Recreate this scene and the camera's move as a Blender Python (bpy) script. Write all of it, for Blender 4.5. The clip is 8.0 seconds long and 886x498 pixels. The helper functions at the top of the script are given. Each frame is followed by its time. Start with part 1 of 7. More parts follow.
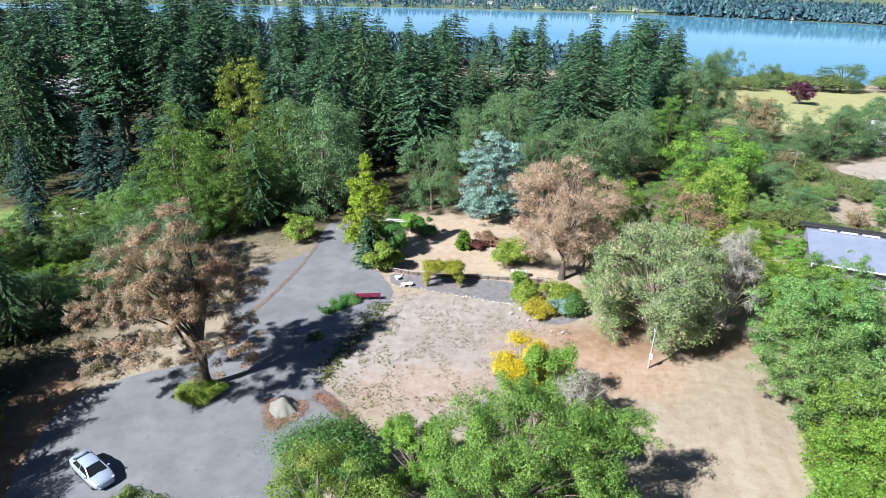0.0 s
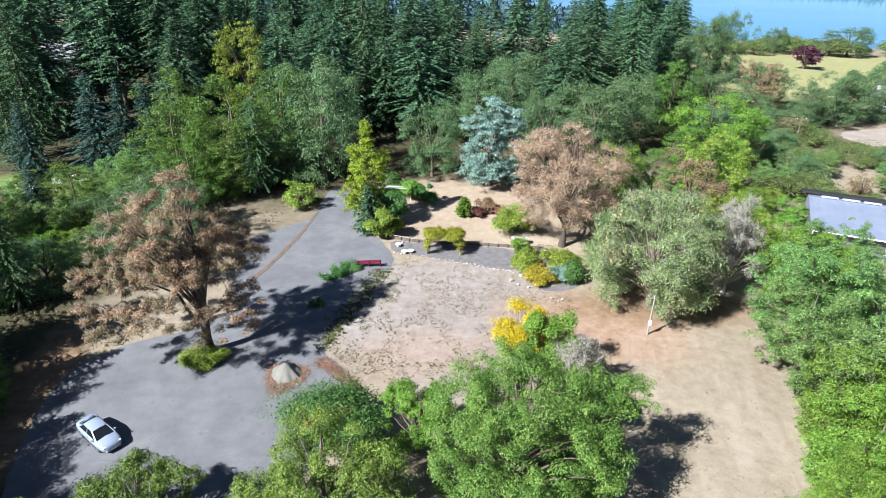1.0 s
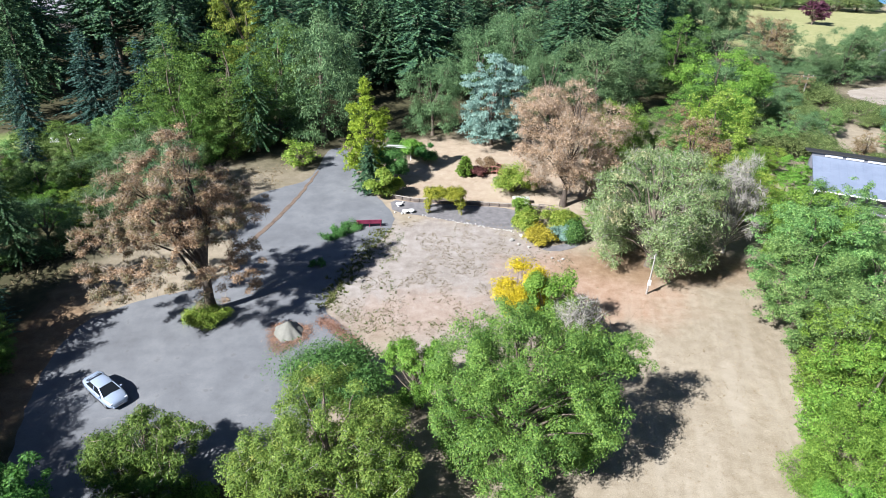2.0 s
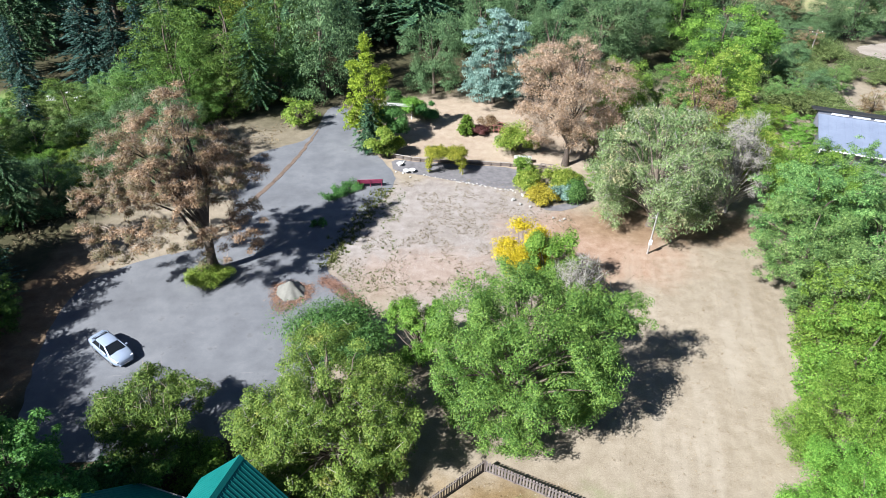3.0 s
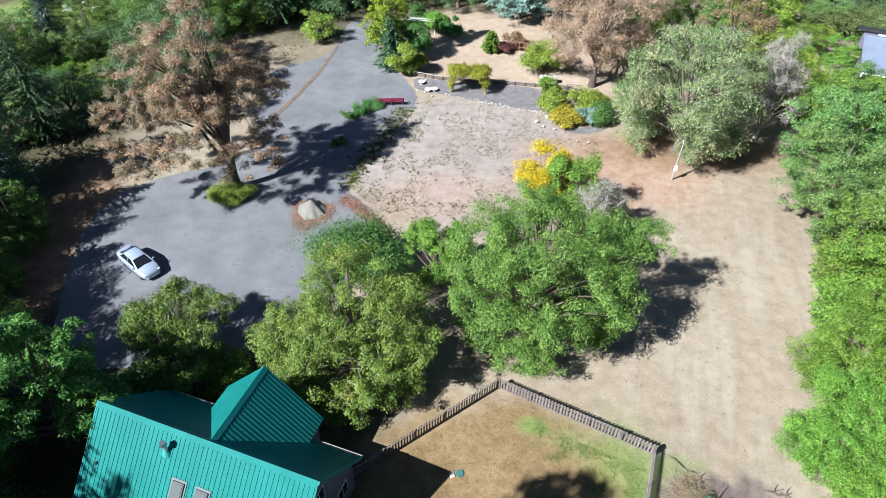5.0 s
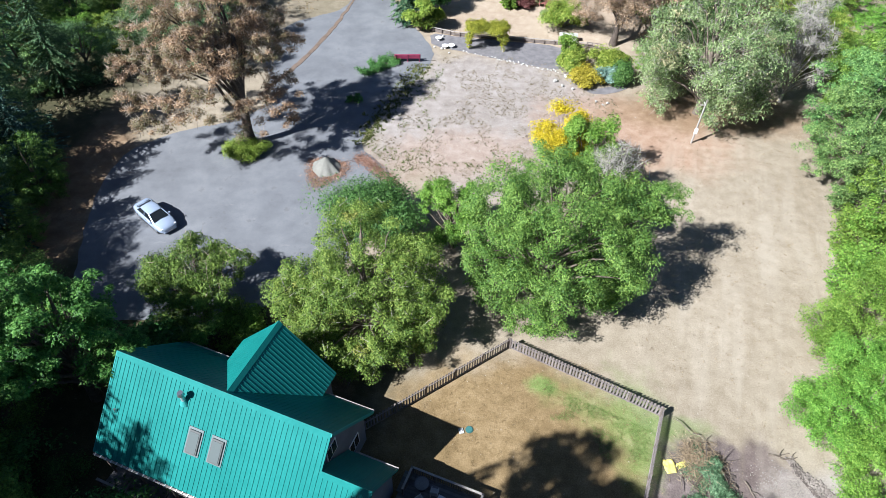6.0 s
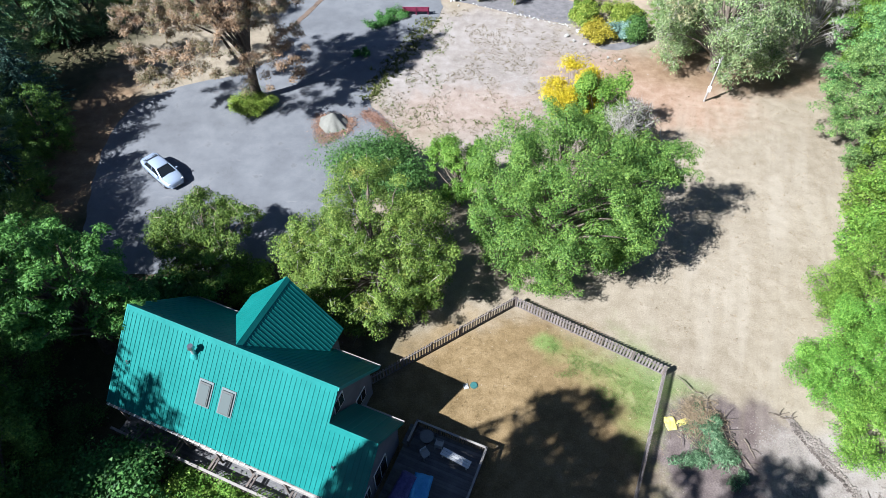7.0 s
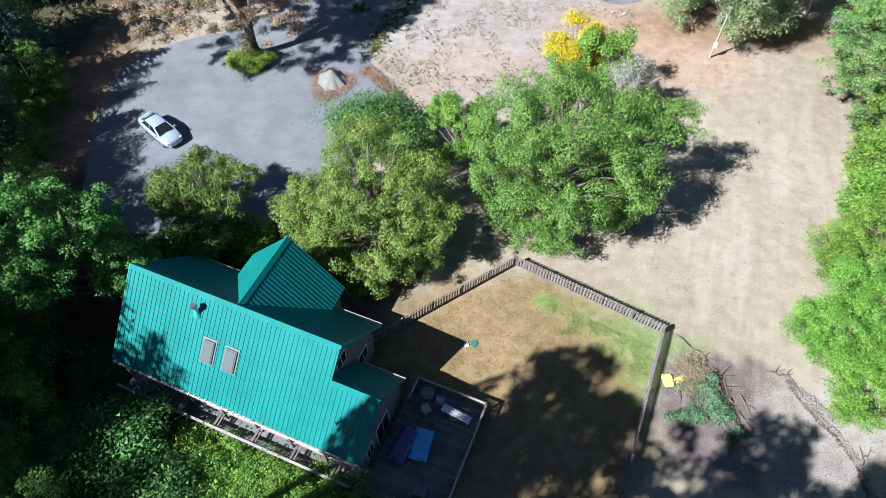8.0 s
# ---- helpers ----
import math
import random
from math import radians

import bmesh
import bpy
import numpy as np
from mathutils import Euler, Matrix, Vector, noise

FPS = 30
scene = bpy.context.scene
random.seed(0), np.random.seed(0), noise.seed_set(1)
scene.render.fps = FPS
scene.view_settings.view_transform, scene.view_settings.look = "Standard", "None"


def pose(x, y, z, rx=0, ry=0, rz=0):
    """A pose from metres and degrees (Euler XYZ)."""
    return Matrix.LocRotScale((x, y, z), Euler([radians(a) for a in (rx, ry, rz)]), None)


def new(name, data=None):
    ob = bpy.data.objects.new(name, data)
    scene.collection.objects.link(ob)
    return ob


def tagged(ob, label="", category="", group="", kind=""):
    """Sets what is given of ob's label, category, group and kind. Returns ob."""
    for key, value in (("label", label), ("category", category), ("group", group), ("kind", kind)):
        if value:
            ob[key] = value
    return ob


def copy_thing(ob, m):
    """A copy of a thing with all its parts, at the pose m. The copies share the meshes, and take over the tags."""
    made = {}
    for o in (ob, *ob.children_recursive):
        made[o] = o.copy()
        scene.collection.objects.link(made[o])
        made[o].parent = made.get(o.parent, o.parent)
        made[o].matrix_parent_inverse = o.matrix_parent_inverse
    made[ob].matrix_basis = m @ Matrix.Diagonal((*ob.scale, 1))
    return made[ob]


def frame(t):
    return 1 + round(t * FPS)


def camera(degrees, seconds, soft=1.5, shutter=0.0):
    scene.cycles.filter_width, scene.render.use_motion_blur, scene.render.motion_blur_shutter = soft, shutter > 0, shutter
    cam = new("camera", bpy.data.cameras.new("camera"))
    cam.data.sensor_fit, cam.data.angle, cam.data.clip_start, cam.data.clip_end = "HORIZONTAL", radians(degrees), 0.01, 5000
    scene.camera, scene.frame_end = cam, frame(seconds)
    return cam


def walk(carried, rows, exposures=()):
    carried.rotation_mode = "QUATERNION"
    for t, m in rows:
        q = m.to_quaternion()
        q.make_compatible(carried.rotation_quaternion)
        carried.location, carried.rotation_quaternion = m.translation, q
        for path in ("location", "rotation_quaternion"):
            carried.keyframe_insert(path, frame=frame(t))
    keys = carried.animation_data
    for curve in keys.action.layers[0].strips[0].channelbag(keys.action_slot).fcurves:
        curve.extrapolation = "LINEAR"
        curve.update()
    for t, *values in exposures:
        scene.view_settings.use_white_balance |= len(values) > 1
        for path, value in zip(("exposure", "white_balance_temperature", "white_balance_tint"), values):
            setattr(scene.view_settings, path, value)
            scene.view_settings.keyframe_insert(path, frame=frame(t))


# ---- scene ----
# ------------------------------------------------------------------ camera
EYE = (0.0, 0.0, 39.0)
cam = camera(70.85, 8.0, soft=0.6)
PATH = [
    (0.0, 65.997, -0.914, 0.407), (0.5, 64.493, -0.898, 0.422), (1.0, 62.972, -0.893, 0.456),
    (1.5, 61.156, -0.895, 0.484), (3.0, 55.578, -0.808, 0.609), (3.5, 53.781, -0.741, 0.665),
    (4.0, 52.018, -0.707, 1.019), (4.5, 50.205, -0.679, 1.865), (6.0, 44.680, -0.609, 4.497),
    (6.5, 42.749, -0.609, 5.117), (7.0, 40.805, -0.568, 5.377), (7.5, 38.937, -0.529, 5.387),
    (8.0, 37.075, -0.502, 5.414)]
walk(cam, [(t, pose(*EYE, rx, ry, rz)) for t, rx, ry, rz in PATH], exposures=[(0.0, 1.28, 6150, 10), (4.5, 1.25, 6080, 10), (8.0, 1.38, 5830, 9)])

# ------------------------------------------------------------------ daylight
SHADE = Vector((0.924, 0.666, -1.0)).normalized()      # the way the sunlight travels
sun = new("sun", bpy.data.lights.new("sun", "SUN"))
sun.data.energy, sun.data.angle, sun.data.color = 5.0, radians(0.55), (1.0, 0.98, 0.95)
sun.matrix_world = Matrix.Translation((-60, -45, 80)) @ SHADE.to_track_quat("-Z", "Y").to_matrix().to_4x4()
world = bpy.data.worlds.new("sky")
scene.world = world
world.use_nodes = True
sky = world.node_tree.nodes.new("ShaderNodeTexSky")
sky.sky_type, sky.sun_disc = "NISHITA", False
sky.sun_elevation = radians(41.3)
sky.sun_rotation = math.atan2(-SHADE.x, -SHADE.y)
sky.dust_density, sky.ozone_density, sky.air_density = 0.2, 2.6, 0.5
world.node_tree.links.new(sky.outputs[0], world.node_tree.nodes["Background"].inputs[0])
world.node_tree.nodes["Background"].inputs[1].default_value = 0.05

# ------------------------------------------------------------------ material helpers
def nodes_of(name):
    m = bpy.data.materials.new(name)
    m.use_nodes = True
    t = m.node_tree
    return m, t, t.nodes["Principled BSDF"]


def put(t, kind, **sets):
    n = t.nodes.new("ShaderNode" + kind)
    for k, v in sets.items():
        n.inputs[k.replace("_", " ")].default_value = v
    return n


def noise_at(t, scale, detail=4.0, rough=0.55, vec=None):
    n = put(t, "TexNoise", Scale=scale, Detail=detail, Roughness=rough)
    if vec:
        t.links.new(vec, n.inputs["Vector"])
    return n.outputs["Fac"]


def maths(t, op, a, b=0.0, clamp=False):
    n = t.nodes.new("ShaderNodeMath")
    n.operation, n.use_clamp = op, clamp
    for i, v in enumerate((a, b)):
        if isinstance(v, (int, float)):
            n.inputs[i].default_value = v
        else:
            t.links.new(v, n.inputs[i])
    return n.outputs[0]


def ramp(t, fac, stops):
    n = t.nodes.new("ShaderNodeValToRGB")
    e = n.color_ramp.elements
    while len(e) < len(stops):
        e.new(0.5)
    for el, (p, c) in zip(e, stops):
        el.position, el.color = p, (*c, 1)
    t.links.new(fac, n.inputs[0])
    return n.outputs[0]


def blend(t, fac, a, b):
    n = t.nodes.new("ShaderNodeMix")
    n.data_type = "RGBA"
    for s, v in ((n.inputs[0], fac), (n.inputs[6], a), (n.inputs[7], b)):
        if isinstance(v, tuple):
            s.default_value = (*v, 1)
        elif isinstance(v, (int, float)):
            s.default_value = v
        else:
            t.links.new(v, s)
    return n.outputs[2]


def steps(t, v, lo, hi):
    n = put(t, "MapRange")
    n.interpolation_type = "SMOOTHSTEP"
    n.inputs["From Min"].default_value, n.inputs["From Max"].default_value = lo, hi
    t.links.new(v, n.inputs["Value"])
    return n.outputs[0]


def bump(t, shader, height, strength, distance):
    n = put(t, "Bump", Strength=strength, Distance=distance)
    t.links.new(height, n.inputs["Height"])
    t.links.new(n.outputs[0], shader.inputs["Normal"])


def place_of(t):
    return t.nodes.new("ShaderNodeNewGeometry").outputs["Position"]


def object_xyz(t):
    return t.nodes.new("ShaderNodeTexCoord").outputs["Object"]


def surface(name, dark, light, rough=0.8, metal=0.0, scale=3.0, fine=40.0, relief=0.3, depth=0.01, vary=0.0, spec=0.5):
    """A worn surface: two scales of colour variation and fine relief."""
    m, t, b = nodes_of(name)
    v = object_xyz(t)
    big, small = noise_at(t, scale, 5, 0.6, v), noise_at(t, fine, 3, 0.6, v)
    mixed = maths(t, "ADD", maths(t, "MULTIPLY", big, 0.65), maths(t, "MULTIPLY", small, 0.35))
    col = ramp(t, mixed, [(0.33, dark), (0.67, light)])
    if vary:
        oi = t.nodes.new("ShaderNodeObjectInfo")
        hs = put(t, "HueSaturation")
        t.links.new(maths(t, "ADD", maths(t, "MULTIPLY", oi.outputs["Random"], 2 * vary), 1 - vary), hs.inputs["Value"])
        t.links.new(col, hs.inputs["Color"])
        col = hs.outputs[0]
    t.links.new(col, b.inputs["Base Color"])
    t.links.new(maths(t, "ADD", maths(t, "MULTIPLY", small, 0.2), rough - 0.1, True), b.inputs["Roughness"])
    b.inputs["Metallic"].default_value = metal
    b.inputs["Specular IOR Level"].default_value = spec
    if relief:
        bump(t, b, mixed, relief, depth)
    return m


def leafy(name, dark, mid, light, patch=0.35, through_light=0.3, accent=None, amount=0.0, vary=0.14, rough=0.55):
    """Leaves: each leaf, each clump and each tree has its own shade; light shines through a little."""
    m, t, b = nodes_of(name)
    geo = t.nodes.new("ShaderNodeNewGeometry")
    oi = t.nodes.new("ShaderNodeObjectInfo")
    clump = noise_at(t, patch, 3, 0.6, geo.outputs["Position"])
    f = maths(t, "ADD", maths(t, "MULTIPLY", geo.outputs["Random Per Island"], 0.45), maths(t, "MULTIPLY", clump, 0.55))
    col = ramp(t, f, [(0.28, dark), (0.5, mid), (0.72, light)])
    if accent:
        spots = noise_at(t, patch * 0.7, 2, 0.6, object_xyz(t))
        col = blend(t, maths(t, "MULTIPLY", steps(t, spots, 0.62 - amount, 0.72 - amount), geo.outputs["Random Per Island"]), col, accent)
    hs = put(t, "HueSaturation")
    t.links.new(maths(t, "ADD", maths(t, "MULTIPLY", oi.outputs["Random"], 2 * vary), 1 - vary), hs.inputs["Value"])
    t.links.new(maths(t, "ADD", maths(t, "MULTIPLY", oi.outputs["Random"], 0.03), 0.485), hs.inputs["Hue"])
    t.links.new(col, hs.inputs["Color"])
    t.links.new(hs.outputs[0], b.inputs["Base Color"])
    b.inputs["Roughness"].default_value = rough
    b.inputs["Specular IOR Level"].default_value = 0.22
    tr = t.nodes.new("ShaderNodeBsdfTranslucent")
    t.links.new(hs.outputs[0], tr.inputs[0])
    mix = t.nodes.new("ShaderNodeMixShader")
    mix.inputs[0].default_value = through_light
    t.links.new(b.outputs[0], mix.inputs[1])
    t.links.new(tr.outputs[0], mix.inputs[2])
    t.links.new(mix.outputs[0], t.nodes["Material Output"].inputs["Surface"])
    return m


def zone(t, pos, x, y, rx, ry, turn=0.0, soft=0.35, rag=0.5, grain=0.25):
    """1 inside a ragged oval of the ground, 0 outside."""
    mp = t.nodes.new("ShaderNodeMapping")
    mp.vector_type = "TEXTURE"
    mp.inputs["Location"].default_value = (x, y, 0)
    mp.inputs["Rotation"].default_value = (0, 0, radians(turn))
    mp.inputs["Scale"].default_value = (rx, ry, 1e6)
    t.links.new(pos, mp.inputs["Vector"])
    ln = t.nodes.new("ShaderNodeVectorMath")
    ln.operation = "LENGTH"
    t.links.new(mp.outputs[0], ln.inputs[0])
    wob = maths(t, "MULTIPLY", maths(t, "SUBTRACT", noise_at(t, grain, 5, 0.65, pos), 0.5), 2 * rag)
    return maths(t, "SUBTRACT", 1.0, steps(t, maths(t, "ADD", ln.outputs["Value"], wob), 1 - soft, 1 + soft))


# ------------------------------------------------------------------ ground materials
RUT_TURN = -14.0


def ground_material():
    m, t, b = nodes_of("dry_ground")
    p = place_of(t)
    fine, mid_n, big = noise_at(t, 9.0, 5, 0.7, p), noise_at(t, 0.9, 5, 0.65, p), noise_at(t, 0.07, 4, 0.6, p)
    speck = noise_at(t, 3.2, 4, 0.75, p)
    mixed = maths(t, "ADD", maths(t, "MULTIPLY", fine, 0.4), maths(t, "ADD", maths(t, "MULTIPLY", mid_n, 0.35), maths(t, "MULTIPLY", big, 0.25)))
    col = ramp(t, mixed, [(0.36, (0.19, 0.155, 0.11)), (0.5, (0.272, 0.229, 0.17)), (0.64, (0.365, 0.315, 0.245))])
    soil = ramp(t, mixed, [(0.36, (0.162, 0.138, 0.12)), (0.5, (0.27, 0.238, 0.214)), (0.64, (0.371, 0.342, 0.324))])
    rust = ramp(t, mixed, [(0.36, (0.185, 0.0999, 0.0619)), (0.5, (0.309, 0.2, 0.138)), (0.64, (0.409, 0.308, 0.238))])
    green = ramp(t, mixed, [(0.36, (0.0647, 0.129, 0.0263)), (0.5, (0.15, 0.21, 0.062)), (0.64, (0.28, 0.3, 0.135))])
    leaf = ramp(t, mixed, [(0.36, (0.105, 0.0645, 0.0395)), (0.5, (0.202, 0.133, 0.0789)), (0.64, (0.323, 0.232, 0.149))])
    mud = ramp(t, mixed, [(0.36, (0.08, 0.062, 0.058)), (0.5, (0.15, 0.12, 0.112)), (0.64, (0.25, 0.21, 0.195))])
    far = ramp(t, mixed, [(0.36, (0.2, 0.21, 0.09)), (0.5, (0.28, 0.28, 0.13)), (0.64, (0.38, 0.35, 0.19))])
    pink = ramp(t, mixed, [(0.36, (0.245, 0.178, 0.125)), (0.5, (0.345, 0.275, 0.205)), (0.64, (0.43, 0.36, 0.28))])
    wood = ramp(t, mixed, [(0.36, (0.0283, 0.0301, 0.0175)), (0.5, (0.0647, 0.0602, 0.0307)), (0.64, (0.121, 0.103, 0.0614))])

    def over(z, c, k=1.0):
        nonlocal col
        col = blend(t, maths(t, "MULTIPLY", z, k) if k < 1 else z, col, c)

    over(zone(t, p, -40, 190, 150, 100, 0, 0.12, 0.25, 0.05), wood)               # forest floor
    # land beyond the lake: dark bluish green for its woods, with haze mixed in
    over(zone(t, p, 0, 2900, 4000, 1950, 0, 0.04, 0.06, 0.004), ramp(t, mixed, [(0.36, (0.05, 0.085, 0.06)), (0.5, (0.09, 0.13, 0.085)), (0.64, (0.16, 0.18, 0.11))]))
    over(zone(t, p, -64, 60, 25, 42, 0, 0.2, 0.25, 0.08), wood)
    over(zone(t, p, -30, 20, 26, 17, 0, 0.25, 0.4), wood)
    over(zone(t, p, -64, 99, 13, 6, 0, 0.2, 0.3), green)                             # mown lawn between the firs
    over(zone(t, p, 120, 225, 62, 60, 20, 0.25, 0.2, 0.03), far)                     # meadow by the lake
    over(zone(t, p, 4, 89, 19, 15, 0, 0.3, 0.5), pink)                               # garden soil
    over(zone(t, p, 1, 60, 14.5, 13.5, -15, 0.25, 0.5), soil)                        # bare lot
    over(zone(t, p, 17, 58, 9.5, 6.5, -18, 0.45, 0.6), rust, 0.85)                   # red earth round the pole
    over(zone(t, p, 25.5, 62.5, 11, 4.2, 0, 0.4, 0.6), leaf, 0.85)
    over(zone(t, p, -2, 52.5, 7.5, 4, 10, 0.5, 0.9, 0.5), rust, 0.4)
    over(zone(t, p, 3.5, 18.5, 9.5, 9.0, 0, 0.2, 0.3, 0.3), ramp(t, mixed, [(0.36, (0.095, 0.064, 0.026)), (0.5, (0.2, 0.138, 0.066)), (0.64, (0.31, 0.225, 0.122))]), 0.95)
    over(zone(t, p, 12.4, 21.2, 1.9, 4.2, 8, 0.8, 1.1, 0.6), green, 0.8)           # greener lawn along the fence
    over(zone(t, p, 9.6, 23.4, 3.4, 1.3, -25, 0.9, 1.3, 0.8), green, 0.5)
    over(zone(t, p, 5.6, 25.3, 1.0, 0.7, 0, 0.5, 0.6, 1.0), green, 0.9)
    over(zone(t, p, 14.8, 22.6, 2.2, 0.8, 0, 0.6, 0.7, 0.8), green, 0.6)
    over(zone(t, p, 17.5, 17.5, 5.2, 4.3, 0, 0.2, 0.5, 0.5), mud)
    over(zone(t, p, 19.6, 19.2, 1.3, 3.0, -10, 0.3, 0.5, 0.8), ramp(t, mixed, [(0.36, (0.07, 0.055, 0.05)), (0.5, (0.13, 0.1, 0.09)), (0.64, (0.2, 0.165, 0.15))]), 0.9)                       # churned earth
    over(zone(t, p, 24.0, 16.0, 5.0, 4.3, 10, 0.3, 0.5, 0.5), soil)
    over(zone(t, p, -10.0, 11.5, 7.5, 2.4, -17, 0.4, 0.5, 0.8), green)               # grass below the porch
    over(zone(t, p, -11.5, 24.3, 3.0, 1.6, 0, 0.4, 0.5, 0.8), leaf)
    over(zone(t, p, -38.5, 43, 3.2, 14, 5, 0.4, 0.6), leaf, 0.9)                  # litter along the drive
    # mowing stripes and ruts along the field, in two widths
    field = zone(t, p, 23, 38, 10, 21, -8, 0.3, 0.3)
    for wide, seed_off, lo, hi, k, tint in ((0.55, 0.0, 0.44, 0.7, 0.3, (0.41, 0.365, 0.3)), (1.3, 40.0, 0.5, 0.72, 0.25, (0.2, 0.165, 0.115))):
        mp = t.nodes.new("ShaderNodeMapping")
        mp.vector_type = "TEXTURE"
        mp.inputs["Location"].default_value = (seed_off, 0, 0)
        mp.inputs["Rotation"].default_value = (0, 0, radians(RUT_TURN))
        mp.inputs["Scale"].default_value = (1 / wide, 14.0, 1)
        t.links.new(p, mp.inputs["Vector"])
        rut = steps(t, noise_at(t, 1.0, 3, 0.55, mp.outputs[0]), lo, hi)
        col = blend(t, maths(t, "MULTIPLY", field, maths(t, "MULTIPLY", rut, k)), col, tint)
    col = blend(t, maths(t, "MULTIPLY", steps(t, speck, 0.60, 0.70), 0.5), col, (0.12, 0.10, 0.065))
    col = blend(t, maths(t, "MULTIPLY", steps(t, speck, 0.36, 0.30), 0.5), col, (0.5, 0.46, 0.40))
    t.links.new(col, b.inputs["Base Color"])
    b.inputs["Roughness"].default_value, b.inputs["Specular IOR Level"].default_value = 0.95, 0.15
    bump(t, b, maths(t, "ADD", mixed, maths(t, "MULTIPLY", speck, 0.6)), 0.35, 0.06)
    return m


def asphalt_material():
    m, t, b = nodes_of("worn_asphalt")
    p = place_of(t)
    fine, mid_n, big = noise_at(t, 16.0, 4, 0.7, p), noise_at(t, 0.5, 5, 0.6, p), noise_at(t, 0.12, 4, 0.6, p)
    mixed = maths(t, "ADD", maths(t, "MULTIPLY", fine, 0.3), maths(t, "ADD", maths(t, "MULTIPLY", mid_n, 0.35), maths(t, "MULTIPLY", big, 0.35)))
    col = ramp(t, mixed, [(0.36, (0.109, 0.112, 0.122)), (0.5, (0.15, 0.156, 0.168)), (0.64, (0.205, 0.21, 0.22))])
    streak = noise_at(t, 1.0, 3, 0.5, p)
    mp = t.nodes.new("ShaderNodeMapping")
    mp.inputs["Scale"].default_value = (0.35, 1.3, 1)
    t.links.new(p, mp.inputs["Vector"])
    pale = steps(t, noise_at(t, 0.8, 5, 0.7, mp.outputs[0]), 0.62, 0.74)
    col = blend(t, maths(t, "MULTIPLY", pale, 0.5), col, (0.27, 0.265, 0.265))
    col = blend(t, maths(t, "MULTIPLY", steps(t, streak, 0.64, 0.70), 0.35), col, (0.085, 0.08, 0.078))
    t.links.new(col, b.inputs["Base Color"])
    b.inputs["Roughness"].default_value, b.inputs["Specular IOR Level"].default_value = 0.85, 0.3
    bump(t, b, fine, 0.4, 0.02)
    return m


def water_material():
    m, t, b = nodes_of("lake_water")
    p = place_of(t)
    mp = t.nodes.new("ShaderNodeMapping")
    mp.inputs["Scale"].default_value = (0.25, 1.0, 1)
    t.links.new(p, mp.inputs["Vector"])
    col = ramp(t, noise_at(t, 0.006, 4, 0.6, mp.outputs[0]), [(0.35, (0.08, 0.25, 0.40)), (0.65, (0.15, 0.35, 0.5))])
    t.links.new(col, b.inputs["Base Color"])
    b.inputs["Roughness"].default_value, b.inputs["IOR"].default_value = 0.07, 1.33
    bump(t, b, noise_at(t, 0.5, 4, 0.6, mp.outputs[0]), 0.04, 0.3)
    return m


def metal_roof(name, dark, light, rough=0.38):
    m, t, b = nodes_of(name)
    v = object_xyz(t)
    big, small = noise_at(t, 0.5, 5, 0.6, v), noise_at(t, 6.0, 4, 0.7, v)
    col = ramp(t, maths(t, "ADD", maths(t, "MULTIPLY", big, 0.6), maths(t, "MULTIPLY", small, 0.4)), [(0.35, dark), (0.65, light)])
    t.links.new(col, b.inputs["Base Color"])
    t.links.new(maths(t, "ADD", maths(t, "MULTIPLY", small, 0.2), rough - 0.1), b.inputs["Roughness"])
    b.inputs["Specular IOR Level"].default_value = 0.14
    bump(t, b, big, 0.15, 0.02)
    return m


def simple(name, colour, rough=0.5, metal=0.0, trans=0.0):
    m, t, b = nodes_of(name)
    b.inputs["Base Color"].default_value = (*colour, 1)
    b.inputs["Roughness"].default_value, b.inputs["Metallic"].default_value = rough, metal
    b.inputs["Transmission Weight"].default_value = trans
    return m


GROUND, ASPHALT, WATER = ground_material(), asphalt_material(), water_material()
ROOF = metal_roof("green_steel_roof", (0.010, 0.137, 0.126), (0.017, 0.182, 0.168))
BARN_ROOF = metal_roof("blue_grey_roof", (0.15, 0.18, 0.25), (0.2, 0.235, 0.31), 0.6)
BARK = surface("bark", (0.07, 0.052, 0.038), (0.2, 0.165, 0.13), 0.95, scale=4, fine=18, relief=0.8, depth=0.04)
OAK_BARK = surface("dark_oak_bark", (0.04, 0.03, 0.024), (0.12, 0.095, 0.075), 0.95, scale=4, fine=18, relief=0.8, depth=0.04)
PALE_BARK = surface("pale_bark", (0.22, 0.2, 0.18), (0.46, 0.43, 0.39), 0.95, scale=3, fine=14, relief=0.6, depth=0.03)
TWIG = surface("dry_twig", (0.2, 0.155, 0.12), (0.46, 0.385, 0.31), 0.9, scale=0.6, fine=6, relief=0)
WOOD = surface("weathered_wood", (0.09, 0.07, 0.06), (0.21, 0.175, 0.155), 0.85, scale=2, fine=30, relief=0.4, vary=0.2)
PICKET = surface("weathered_picket", (0.12, 0.1, 0.095), (0.26, 0.225, 0.215), 0.85, scale=2, fine=30, relief=0.4, vary=0.25)
GREY_WOOD = surface("grey_deck_wood", (0.09, 0.088, 0.09), (0.19, 0.185, 0.185), 0.8, scale=1.2, fine=30, relief=0.3, vary=0.22)
PALE_WOOD = surface("pale_capping_wood", (0.25, 0.225, 0.205), (0.40, 0.365, 0.335), 0.8, scale=2, fine=30, relief=0.3, vary=0.12)
SIDING = surface("blue_grey_siding", (0.12, 0.125, 0.15), (0.17, 0.175, 0.205), 0.7, scale=1, fine=25, relief=0.2)
WHITE = surface("white_paint", (0.66, 0.66, 0.65), (0.82, 0.82, 0.81), 0.55, scale=2, fine=30, relief=0.1)
